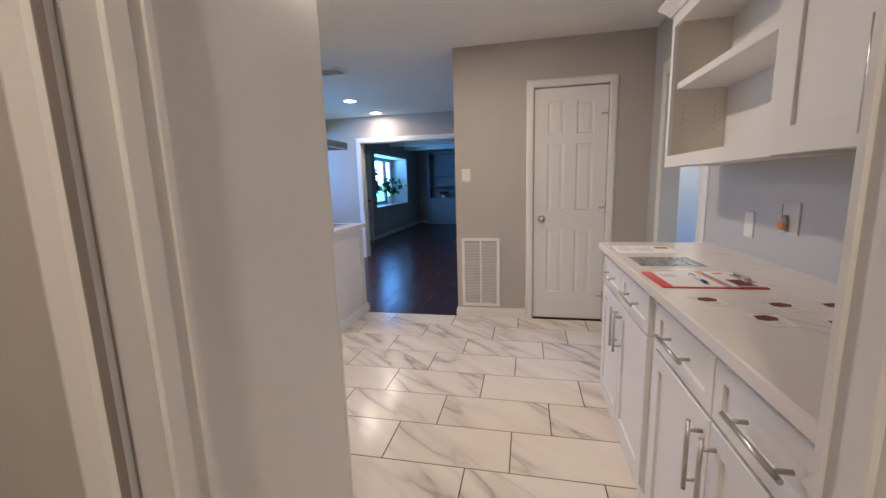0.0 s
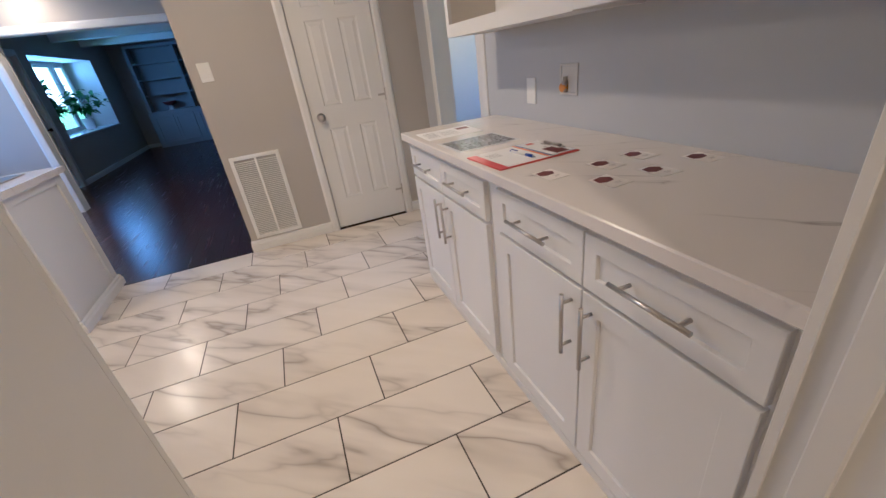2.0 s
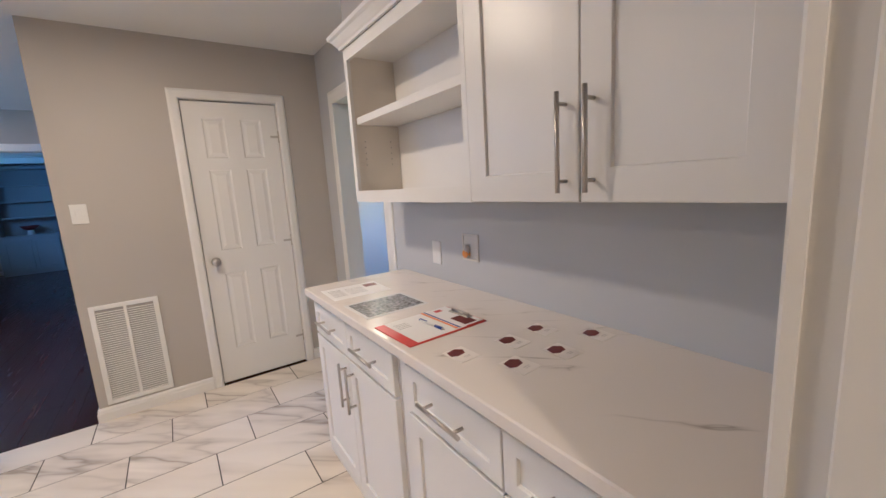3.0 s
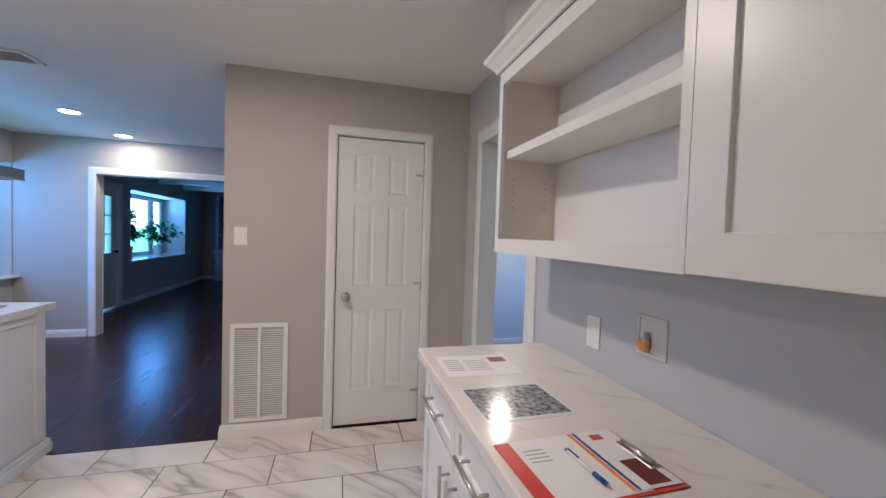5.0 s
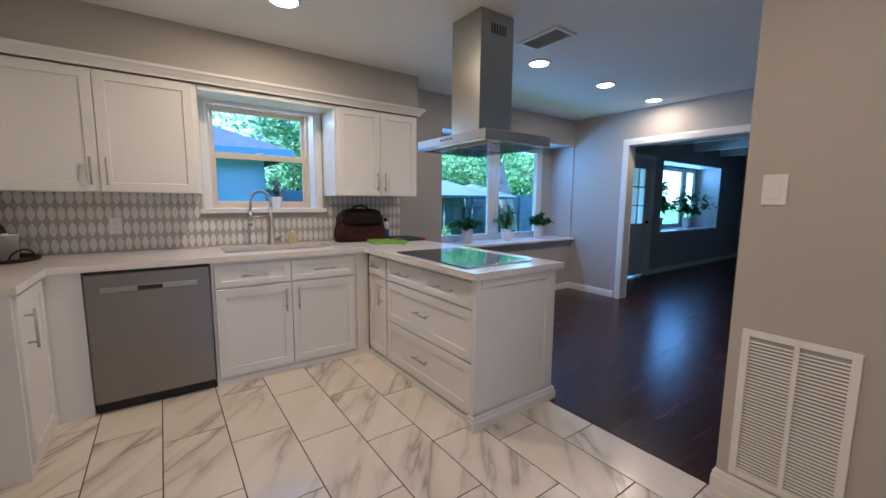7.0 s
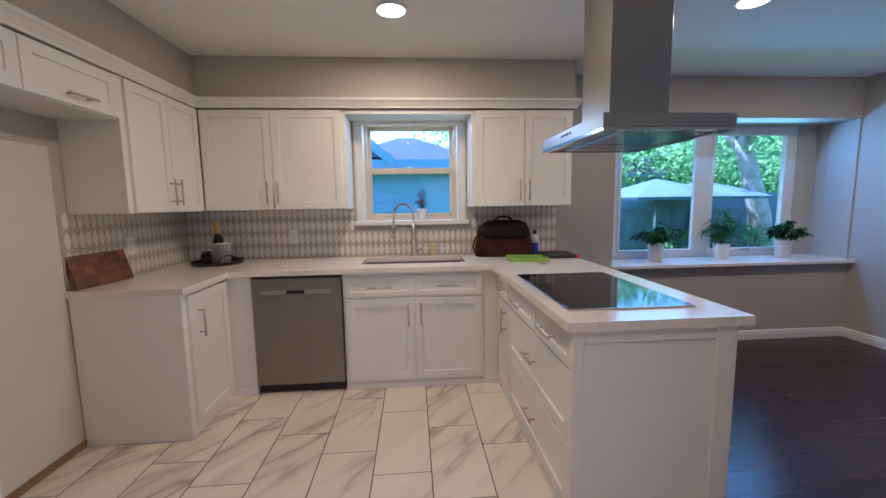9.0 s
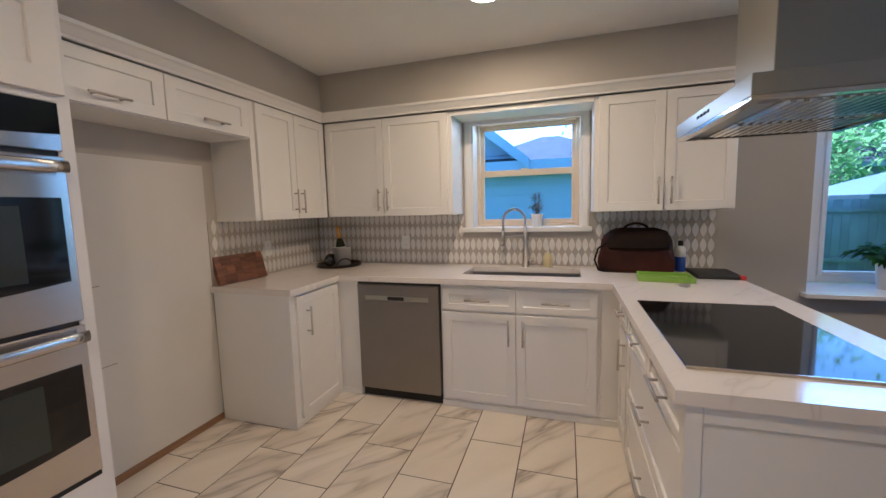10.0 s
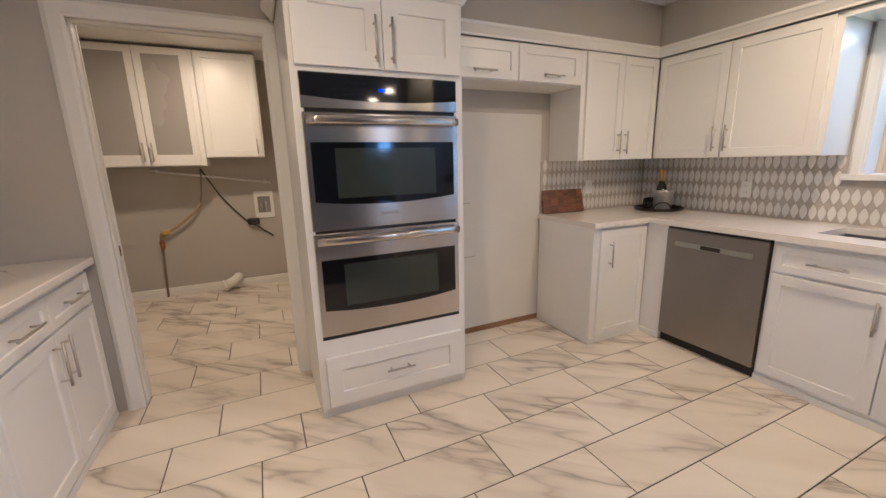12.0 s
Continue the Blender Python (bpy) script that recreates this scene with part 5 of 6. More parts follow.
for k, (x, y) in enumerate(((1.678, 2.724), (1.753, 2.567), (1.903, 2.547), (1.851, 2.690), (1.987, 2.698), (2.077, 2.553))):
    c = thing("business_card", pose(x - 0.014, y - 0.040, CZ, 0, 0, 2 + 3 * math.sin(k * 2.3)), "white card with a dark maroon emblem lying on the worktop", "card", "cards on the counter")
    part("card", boxes((-0.030, -0.045, 0.0003, 0.042, 0.045, 0.0009)), plain("card_stock", (0.78, 0.735, 0.68), 0.35, var=0.02) if k == 0 else bpy.data.materials["card_stock"], c)
    em = bmesh.new()
    prism(em, [(-0.026, 0.006), (-0.008, -0.004), (0.020, 0.000), (0.030, 0.022), (0.012, 0.040), (-0.020, 0.034)], 0.0009, 0.0013)
    part("emblem", em, MAROON, c, "dark maroon emblem")
    bars(c, [(0.012, -0.018, 0.022, 0.003), (0.012, -0.025, 0.018, 0.002)], 0.0009, plain("pale_print", (0.55, 0.52, 0.5), 0.6) if k == 0 else bpy.data.materials["pale_print"])

# ---- loose things round the sink ----
bd = thing("cutting_board", pose(-1.545, BY + 0.075, CZ, 0, 0, 180 - 4), "brown walnut block cutting board leaning on the tiles", "cutting board")
tilt = Matrix.Rotation(radians(-16), 4, "X")
bw_rnd = random.Random(21)
for r in range(3):
    cuts = [-0.198] + sorted(-0.198 + 0.396 * (k + bw_rnd.uniform(-0.3, 0.3)) / 6 for k in range(1, 6)) + [0.198]
    for a0, a1 in zip(cuts, cuts[1:]):
        bb = boxes((a0, 0.0, 0.006 + r * 0.064, a1 - 0.0005, 0.030, 0.006 + (r + 1) * 0.064 - 0.0005), b=0.0007)
        bb.transform(tilt)
        part("block", bb, BOARD_WOOD, bd)
tr = thing("tray", (-2.315, 2.265, CZ), "round dark metal tray with two looped handles", "tray")
bm = bmesh.new()
lathe(bm, [(0.165, 0.0), (0.184, 0.004), (0.190, 0.024), (0.186, 0.026), (0.178, 0.008), (0.0, 0.006)], n=36)
part("dish", bm, plain("dark_bronze", (0.045, 0.035, 0.03), 0.35, 0.8), tr)
for s in (-1, 1):
    bm = bmesh.new()
    tube(bm, [(s * (0.128 + 0.014 * math.sin(a)) - 0.045 * s * math.cos(a), s * (0.128 + 0.014 * math.sin(a)) + 0.045 * s * math.cos(a), 0.018 + 0.062 * math.sin(a)) for a in [math.pi * i / 10 for i in range(11)]], 0.005, 8)
    part("handle", bm, bpy.data.materials["dark_bronze"], tr)
cl = thing("wine_cooler", (-2.335, 2.285, CZ + 0.0065), "polished steel wine cooler holding a bottle", "bucket")
bm = bmesh.new()
lathe(bm, [(0.058, 0.0), (0.066, 0.006), (0.076, 0.150), (0.082, 0.156), (0.076, 0.157), (0.072, 0.150), (0.062, 0.010), (0.0, 0.008)], n=32)
part("bucket", bm, plain("polished_steel", (0.74, 0.71, 0.68), 0.35, 0.55), cl)
bt = thing("bottle", pose(-2.335, 2.285, CZ + 0.016, 4, 3, 0), "dark green sparkling wine bottle with gold foil", "bottle")
bm = bmesh.new()
lathe(bm, [(0.036, 0.0), (0.040, 0.006), (0.041, 0.15), (0.032, 0.19), (0.017, 0.225), (0.0, 0.226)])
part("bottle_body", bm, BOTTLE, bt)
bm = bmesh.new()
lathe(bm, [(0.0175, 0.222), (0.016, 0.255), (0.015, 0.295), (0.0185, 0.300), (0.0185, 0.318), (0.012, 0.324), (0.0, 0.325)])
part("foil", bm, GOLD, bt, "gold foil neck")
bm = bmesh.new()
lathe(bm, [(0.0405, 0.120), (0.0416, 0.121), (0.0416, 0.149), (0.0400, 0.150)])
part("bottle_label", bm, PAPER, bt, "pale paper label")
for gx, gy_ in ((-2.255, 2.205), (-2.345, 2.165)):
    g = thing("wine_glass", (gx, gy_, CZ + 0.0075), "clear stemless glass on the tray", "glass", "glasses on the tray")
    bm = bmesh.new()
    lathe(bm, [(0.022, 0.0), (0.034, 0.012), (0.038, 0.045), (0.030, 0.088), (0.0285, 0.088), (0.0365, 0.045), (0.032, 0.014), (0.0, 0.006)])
    part("bowl", bm, CLEAR, g)

bag = thing("leather_bag", pose(-2.365, 4.60, CZ, 0, 0, 84), "brown leather bag with a dark flap and looped handle", "bag")


def pillow(w, d, h, top=0.7, n=14, m=10):
    """A soft upright bag shape: rounded in plan and narrowing upward."""
    bm = bmesh.new()
    rings = []
    for j in range(m + 1):
        v = j / m
        s = (1 - (1 - top) * v ** 1.6) * (0.94 + 0.06 * math.sin(math.pi * min(1, v * 2.2))) * (1 - 0.42 * max(0.0, (v - 0.62) / 0.38) ** 2.6)
        ring = []
        for i in range(4 * n):
            a = 2 * math.pi * i / (4 * n)
            c, q = math.cos(a), math.sin(a)
            e = 0.42
            x = w / 2 * s * math.copysign(abs(c) ** e, c)
            y = d / 2 * (s * 0.9 if v > 0.5 else 1.0) * math.copysign(abs(q) ** e, q)
            wob = 0.008 * math.sin(5 * a + 3 * v) * v
            ring.append(bm.verts.new((x + wob, y * (1 - 0.35 * v), h * v - 0.012 * math.sin(math.pi * (x / w + 0.5)) * (v > 0.8))))
        rings.append(ring)
    for a, c in zip(rings, rings[1:]):
        for i in range(4 * n):
            bm.faces.new((a[i], a[(i + 1) % (4 * n)], c[(i + 1) % (4 * n)], c[i])).smooth = True
    bm.faces.new(rings[0][::-1])
    bm.faces.new(rings[-1])
    return bm


part("bag_body", pillow(0.49, 0.20, 0.310, 0.90), LEATHER, bag)
fb = pillow(0.455, 0.206, 0.150, 0.90)
fb.transform(Matrix.Translation((0.010, -0.001, 0.163)) @ Matrix.Diagonal((0.90, 0.96, 1.0, 1)))
part("flap", fb, LEATHER_DARK, bag, "dark worn leather flap")
bm = bmesh.new()
tube(bm, [(-0.075 + 0.15 * i / 12, -0.01, 0.298 + 0.036 * math.sin(math.pi * i / 12) ** 0.6) for i in range(13)], 0.008, 8)
part("handle", bm, LEATHER_DARK, bag)
bm = bmesh.new()
tube(bm, [(-0.19, -0.05, 0.20), (-0.24, -0.065, 0.16), (-0.262, -0.07, 0.08), (-0.235, -0.08, 0.012), (-0.17, -0.10, 0.007)], 0.007, 8)
part("strap", bm, LEATHER_DARK, bag)
bm = bmesh.new()
tube(bm, [(-0.20, -0.083, 0.028), (0.0, -0.087, 0.026), (0.20, -0.083, 0.028)], 0.003, 6)
part("seam", bm, LEATHER_DARK, bag)

sb = thing("spray_bottle", (-2.40, 4.885, CZ), "clear bottle with blue liquid and a black cap", "bottle")
bm = bmesh.new()
lathe(bm, [(0.030, 0.0), (0.034, 0.004), (0.034, 0.100), (0.0, 0.1005)])
part("lower_body", bm, BLUE, sb, "blue lower half")
bm = bmesh.new()
lathe(bm, [(0.0335, 0.100), (0.034, 0.150), (0.018, 0.175), (0.0, 0.176)])
part("upper_body", bm, WHITE_PLASTIC, sb)
bm = bmesh.new()
lathe(bm, [(0.016, 0.174), (0.016, 0.205), (0.013, 0.209), (0.0, 0.21)])
part("cap", bm, BLACK, sb, "black cap")
sp = thing("soap_bottle", (-2.475, 4.005, CZ), "small glass soap bottle with pale soap and a pump", "soap bottle")
bm = bmesh.new()
lathe(bm, [(0.030, 0.0), (0.034, 0.006), (0.034, 0.085), (0.014, 0.105), (0.013, 0.118), (0.0, 0.118)])
part("bottle_body", bm, AMBER, sp)
bm = bmesh.new()
rod(bm, (0, 0, 0.116), (0, 0, 0.150), 0.006)
rod(bm, (-0.004, 0, 0.150), (0.035, 0, 0.146), 0.006, 0.004)
part("pump", bm, WHITE_PLASTIC, sp)
gt = thing("plastic_tray", pose(-2.06, 4.72, CZ, 0, 0, 84), "shallow lime green plastic tray on the worktop", "tray")
part("base", boxes((-0.140, -0.105, 0.0004, 0.140, 0.105, 0.008), b=0.002), GREEN, gt)
part("rim", boxes((-0.150, -0.115, 0.0004, 0.150, -0.1055, 0.027), (-0.150, 0.1055, 0.0004, 0.150, 0.115, 0.027), (-0.150, -0.1055, 0.0004, -0.1405, 0.1055, 0.027), (0.1405, -0.1055, 0.0004, 0.150, 0.1055, 0.027), b=0.002), GREEN, gt)
bk = thing("black_case", pose(-2.25, 5.035, CZ, 0, 0, 88), "flat black zipped case with a red pull", "case")
part("case_body", boxes((-0.125, -0.16, 0.0004, 0.125, 0.16, 0.022), b=0.008), BLACK, bk)
part("zip_pull", boxes((0.10, -0.165, 0.0005, 0.129, -0.128, 0.026), b=0.003), RED, bk, "red corner pull")
ky = thing("keys", (-1.86, 4.74, CZ), "small bunch of metal keys on the worktop", "keys")
for k in range(4):
    a = -0.7 + k * 0.5
    bm = bmesh.new()
    quad_box(bm, 0.004, -0.004, 0.0004 + k * 0.001, 0.05, 0.004, 0.0024 + k * 0.001, b=0.0005)
    quad_box(bm, 0.05, -0.010, 0.0004 + k * 0.001, 0.068, 0.010, 0.0024 + k * 0.001, b=0.0005)
    bm.transform(Matrix.Rotation(a + 1.2, 4, "Z"))
    part("key", bm, NICKEL, ky)


# ---- plants ----
def leaf(bm, base, d, length, width, droop, up=Vector((0, 0, 1))):
    """One arched leaf of four faces."""
    side = d.cross(up)
    side = side.normalized() if side.length > 1e-4 else Vector((1, 0, 0))
    pts = []
    for i in range(4):
        f = i / 3
        c = base + d * length * f + Vector((0, 0, -droop * f * f * length))
        wd = width * (0.35, 1.0, 0.75, 0.06)[i]
        pts.append((bm.verts.new(c - side * wd), bm.verts.new(c + Vector((0, 0, -0.1 * wd))), bm.verts.new(c + side * wd)))
    for a, c in zip(pts, pts[1:]):
        bm.faces.new((a[0], a[1], c[1], c[0]))
        bm.faces.new((a[1], a[2], c[2], c[1]))


def potted_plant(x, y, z, pot_h, pot_r, spread, height, n, leaf_l, leaf_w, label, seed, mat=FERN, pot_mat=POT, stems=12, cat="potted plant"):
    rnd = random.Random(seed)
    p = thing("potted_plant", (x, y, z), label, cat)
    bm = bmesh.new()
    lathe(bm, [(pot_r * 0.74, 0.0), (pot_r * 0.78, 0.004), (pot_r * 0.97, pot_h - 0.006), (pot_r, pot_h), (pot_r * 0.9, pot_h), (pot_r * 0.86, pot_h - 0.02), (0.0, pot_h - 0.022)], n=28)
    part("pot", bm, pot_mat, p)
    bm = bmesh.new()
    lathe(bm, [(pot_r * 0.85, pot_h - 0.021), (pot_r * 0.5, pot_h - 0.010), (0.0, pot_h - 0.008)], n=16)
    part("soil", bm, SOIL, p)
    lv, st = bmesh.new(), bmesh.new()
    for s in range(stems):
        a = 2 * math.pi * s / stems + rnd.uniform(-0.25, 0.25)
        lean = rnd.uniform(0.15, 1.0)
        pts = []
        for i in range(6):
            f = i / 5
            r = spread * lean * f
            zz = pot_h - 0.02 + height * (f * (1.35 - 0.35 * lean) - 0.55 * lean * f * f)
            pts.append(Vector((r * math.cos(a), r * math.sin(a), zz)))
        tube(st, pts, 0.0016 + 0.01 * spread * 0.12, 5)
        for k in range(n // stems):
            f = rnd.uniform(0.25, 1.0) * 5
            i = min(int(f), 4)
            b = pts[i].lerp(pts[i + 1], f - i)
            d = Vector((math.cos(a) + rnd.uniform(-1.1, 1.1), math.sin(a) + rnd.uniform(-1.1, 1.1), rnd.uniform(-0.2, 0.8))).normalized()
            leaf(lv, b, d, leaf_l * rnd.uniform(0.6, 1.2), leaf_w * rnd.uniform(0.7, 1.2), rnd.uniform(0.2, 0.8))
    part("stems", st, mat, p)
    part("leaves", lv, mat, p, "many small green leaves")
    return p


potted_plant(-2.72, 6.20, BAZ0, 0.185, 0.076, 0.20, 0.17, 520, 0.070, 0.017, "bushy green fern in a cream ceramic pot on the bay sill", 3)
potted_plant(-2.72, 6.88, BAZ0, 0.155, 0.074, 0.20, 0.30, 560, 0.075, 0.008, "feathery light green fern in a pale pot on the bay sill", 4, FERN_LIGHT, WHITE_PLASTIC, 18)
potted_plant(-2.72, 7.535, BAZ0, 0.180, 0.074, 0.19, 0.18, 300, 0.080, 0.022, "broad-leaved green plant in a cream pot on the bay sill", 5)
potted_plant(-2.60, 3.915, WZ0 + 0.012, 0.100, 0.048, 0.07, 0.17, 260, 0.036, 0.006, "small lavender plant in a white pot on the window sill", 6, LAVENDER, WHITE_PLASTIC, 14)
potted_plant(-2.66, 10.85, LBZ0, 0.24, 0.12, 0.42, 0.62, 220, 0.17, 0.055, "large leafy plant in a tall pot on the living room sill", 7)
potted_plant(-2.64, 12.15, LBZ0, 0.22, 0.10, 0.48, 0.60, 200, 0.16, 0.05, "large leafy plant in a pale pot on the living room sill", 8)

# ---- living room built-in ----
bi = thing("bookcase", (-0.6, LYF, 0), "pale grey built-in bookcase with base cabinets and shelves", "bookcase")
BX0, BX1 = -2.0, 1.0
part("base_body", boxes((BX0, LYF - 0.45, 0.0, BX1, LYF - 0.02, 0.80)), BOOKCASE, bi, world=True)
part("ledge", boxes((BX0, LYF - 0.47, 0.80, BX1, LYF - 0.002, 0.84), b=0.003), BOOKCASE, bi, world=True)
part("back_panel", boxes((BX0, LYF - 0.015, 0.84, BX1, LYF - 0.003, 2.25)), BOOKCASE, bi, world=True)
for k in range(4):
    x = BX0 + k * 0.98
    part("upright", boxes((x, LYF - 0.32, 0.84, x + 0.06, LYF - 0.016, 2.25)), BOOKCASE, bi, world=True)
for k in range(3):
    x = BX0 + 0.06 + k * 0.98
    for z in (1.20, 1.55, 1.90):
        part("shelf_board", boxes((x, LYF - 0.30, z, x + 0.92, LYF - 0.016, z + 0.03)), BOOKCASE, bi, world=True)
    for s in range(2):
        bm = shaker(0.44, 0.66)
        bm.transform(pose(x + 0.01 + s * 0.455, LYF - 0.45, 0.09))
        part("door", bm, BOOKCASE, bi, world=True)
part("cornice", boxes((BX0, LYF - 0.34, 2.25, BX1, LYF - 0.002, 2.32), b=0.004), BOOKCASE, bi, world=True)
bw = thing("bowl", (-1.50, LYF - 0.22, 0.84), "dark red bowl on a low pale stand in the bookcase", "bowl")
bm = bmesh.new()
lathe(bm, [(0.05, 0.10), (0.11, 0.13), (0.16, 0.20), (0.15, 0.20), (0.10, 0.145), (0.0, 0.13)])
part("dish", bm, MAROON, bw)
bm = bmesh.new()
lathe(bm, [(0.09, 0.0), (0.06, 0.02), (0.05, 0.102), (0.0, 0.103)])
part("stand", bm, POT, bw)
vz = thing("vase", (-0.75, LYF - 0.18, 1.58), "small dark vase on a bookcase shelf", "vase")
bm = bmesh.new()
lathe(bm, [(0.05, 0.0), (0.09, 0.05), (0.08, 0.12), (0.04, 0.16), (0.05, 0.17), (0.0, 0.17)])
part("vessel", bm, BLACK, vz)

# ---- laundry ----
LF = LAY + 0.33
u = unit("wall_cabinet", pose(2.05, LF, 0, 0, 0, 180), 0.88, 0.33, 1.368, 2.43, "white laundry wall cabinet with frosted glass doors", group="laundry cabinets")
FROST = plain("frosted_glass", (0.36, 0.34, 0.32), 0.25, var=0.06)
for k, x in enumerate((0.01, 0.425)):
    part("door_frame", boxes((x, -0.02, 1.375, x + 0.06, 0, 2.425), (x + 0.35, -0.02, 1.375, x + 0.41, 0, 2.425), (x + 0.06, -0.02, 1.375, x + 0.35, 0, 1.475), (x + 0.06, -0.02, 2.365, x + 0.35, 0, 2.425), b=0.0015), CAB, u)
    part("door_glass", boxes((x + 0.06, -0.012, 1.475, x + 0.35, -0.006, 2.365)), FROST, u, "frosted glass panel")
    hb = bmesh.new()
    pull(hb, x + (0.38 if k == 0 else 0.03), 1.50, 0.17, True)
    part("handle", hb, NICKEL, u, "brushed nickel bar pull")
u = unit("wall_cabinet", pose(1.166, LF, 0, 0, 0, 180), 0.53, 0.33, 1.445, 2.43, "white laundry wall cabinet with a plain door", group="laundry cabinets")
front(u, "door", 0.012, 1.45, 0.50, 0.97, (0.455, 0.10, 0.15, True))
rl = thing("hanging_rail", pose(1.16, LAY, 1.248, 0, -8.3, 0), "thin white pipe run slanting along the laundry wall", "pipe")
bm = bmesh.new()
rod(bm, (-0.56, 0.013, 0), (0.56, 0.013, 0), 0.012)
part("pipe", bm, TRIM, rl)
for x in (-0.5, 0.0, 0.5):
    part("clip", boxes((x - 0.012, 0.0, -0.018, x + 0.012, 0.028, 0.018), b=0.003), TRIM, rl)
lb = thing("washer_box", (0.700, LAY, 0.925), "white recessed washer outlet box on the laundry wall", "valve box")
part("frame", boxes((-0.10, 0.0, -0.15, -0.065, 0.014, 0.15), (0.065, 0.0, -0.15, 0.10, 0.014, 0.15), (-0.065, 0.0, -0.15, 0.065, 0.014, -0.09), (-0.065, 0.0, 0.09, 0.065, 0.014, 0.15), b=0.002), WHITE_PLASTIC, lb)
part("backing", boxes((-0.065, 0.0005, -0.09, 0.065, 0.004, 0.09)), GREY_PLASTIC, lb)
bm = bmesh.new()
rod(bm, (-0.02, 0.02, -0.085), (-0.02, 0.02, 0.03), 0.012)
rod(bm, (0.03, 0.02, -0.085), (0.03, 0.02, 0.03), 0.012)
part("valves", bm, NICKEL, lb)
gp = thing("gas_pipe", (1.80, LAY + 0.03, 0.0), "dull brown gas pipe with a tan hose and yellow fitting", "pipe")
bm = bmesh.new()
tube(bm, [(-0.055, 0, 0.0), (-0.07, 0, 0.30), (-0.085, 0, 0.54)], 0.011, 10)
part("riser", bm, DULL_PIPE, gp, "dull brown riser")
bm = bmesh.new()
rod(bm, (-0.085, 0, 0.53), (-0.085, 0, 0.61), 0.022)
rod(bm, (-0.085, 0.0, 0.58), (-0.085, 0.045, 0.58), 0.012)
part("valve", bm, COPPER, gp)
bm = bmesh.new()
tube(bm, [(-0.085, 0.0, 0.61), (-0.088, 0.01, 0.655), (-0.11, 0.02, 0.69), (-0.19, 0.03, 0.715), (-0.30, 0.03, 0.79), (-0.42, 0.03, 0.89), (-0.487, 0.02, 0.985)], 0.013, 10)
part("hose", bm, TAN_HOSE, gp, "tan flexible hose")
bm = bmesh.new()
tube(bm, [(-0.487, 0.02, 0.985), (-0.505, 0.015, 1.08), (-0.52, 0.01, 1.22), (-0.53, 0.0, 1.34)], 0.008, 8)
part("cable", bm, GREY_PLASTIC, gp)
bm = bmesh.new()
tube(bm, [(-0.10, 0.02, 0.675), (-0.13, 0.022, 0.70), (-0.175, 0.028, 0.708)], 0.024, 12)
part("fitting", bm, YELLOW, gp, "bright yellow hose fitting")
pc = thing("power_cord", (1.32, LAY, 0.80), "black power cord with a plug hanging on the laundry wall", "cord")
bm = bmesh.new()
tube(bm, [(-0.05, 0.012, 0.54), (-0.10, 0.02, 0.43), (-0.20, 0.02, 0.24), (-0.31, 0.02, 0.09), (-0.43, 0.022, -0.05), (-0.52, 0.02, -0.11), (-0.68, 0.015, -0.24)], 0.006, 8)
part("cord", bm, BLACK, pc)
part("plug", boxes((-0.55, 0.004, -0.09, -0.43, 0.055, -0.02), b=0.01), BLACK, pc)
dv = thing("dryer_vent", (1.08, LAY + 0.12, 0.0), "white plastic dryer vent elbow on the floor", "vent pipe")
bm = bmesh.new()
tube(bm, [(-0.02, -0.118, 0.12), (-0.02, -0.06, 0.12), (0.0, -0.02, 0.115), (0.05, 0.02, 0.095), (0.11, 0.03, 0.075)], 0.052, 16)
part("elbow", bm, WHITE_PLASTIC, dv)
bm = bmesh.new()
tube(bm, [(0.095, 0.028, 0.078), (0.13, 0.034, 0.068)], 0.062, 16)
part("collar", bm, WHITE_PLASTIC, dv)

# ---- outdoors ----
structure("ground", boxes((-400, -400, -0.45, 400, 400, -0.25)), GRASS, "green lawn reaching to the horizon", "ground")


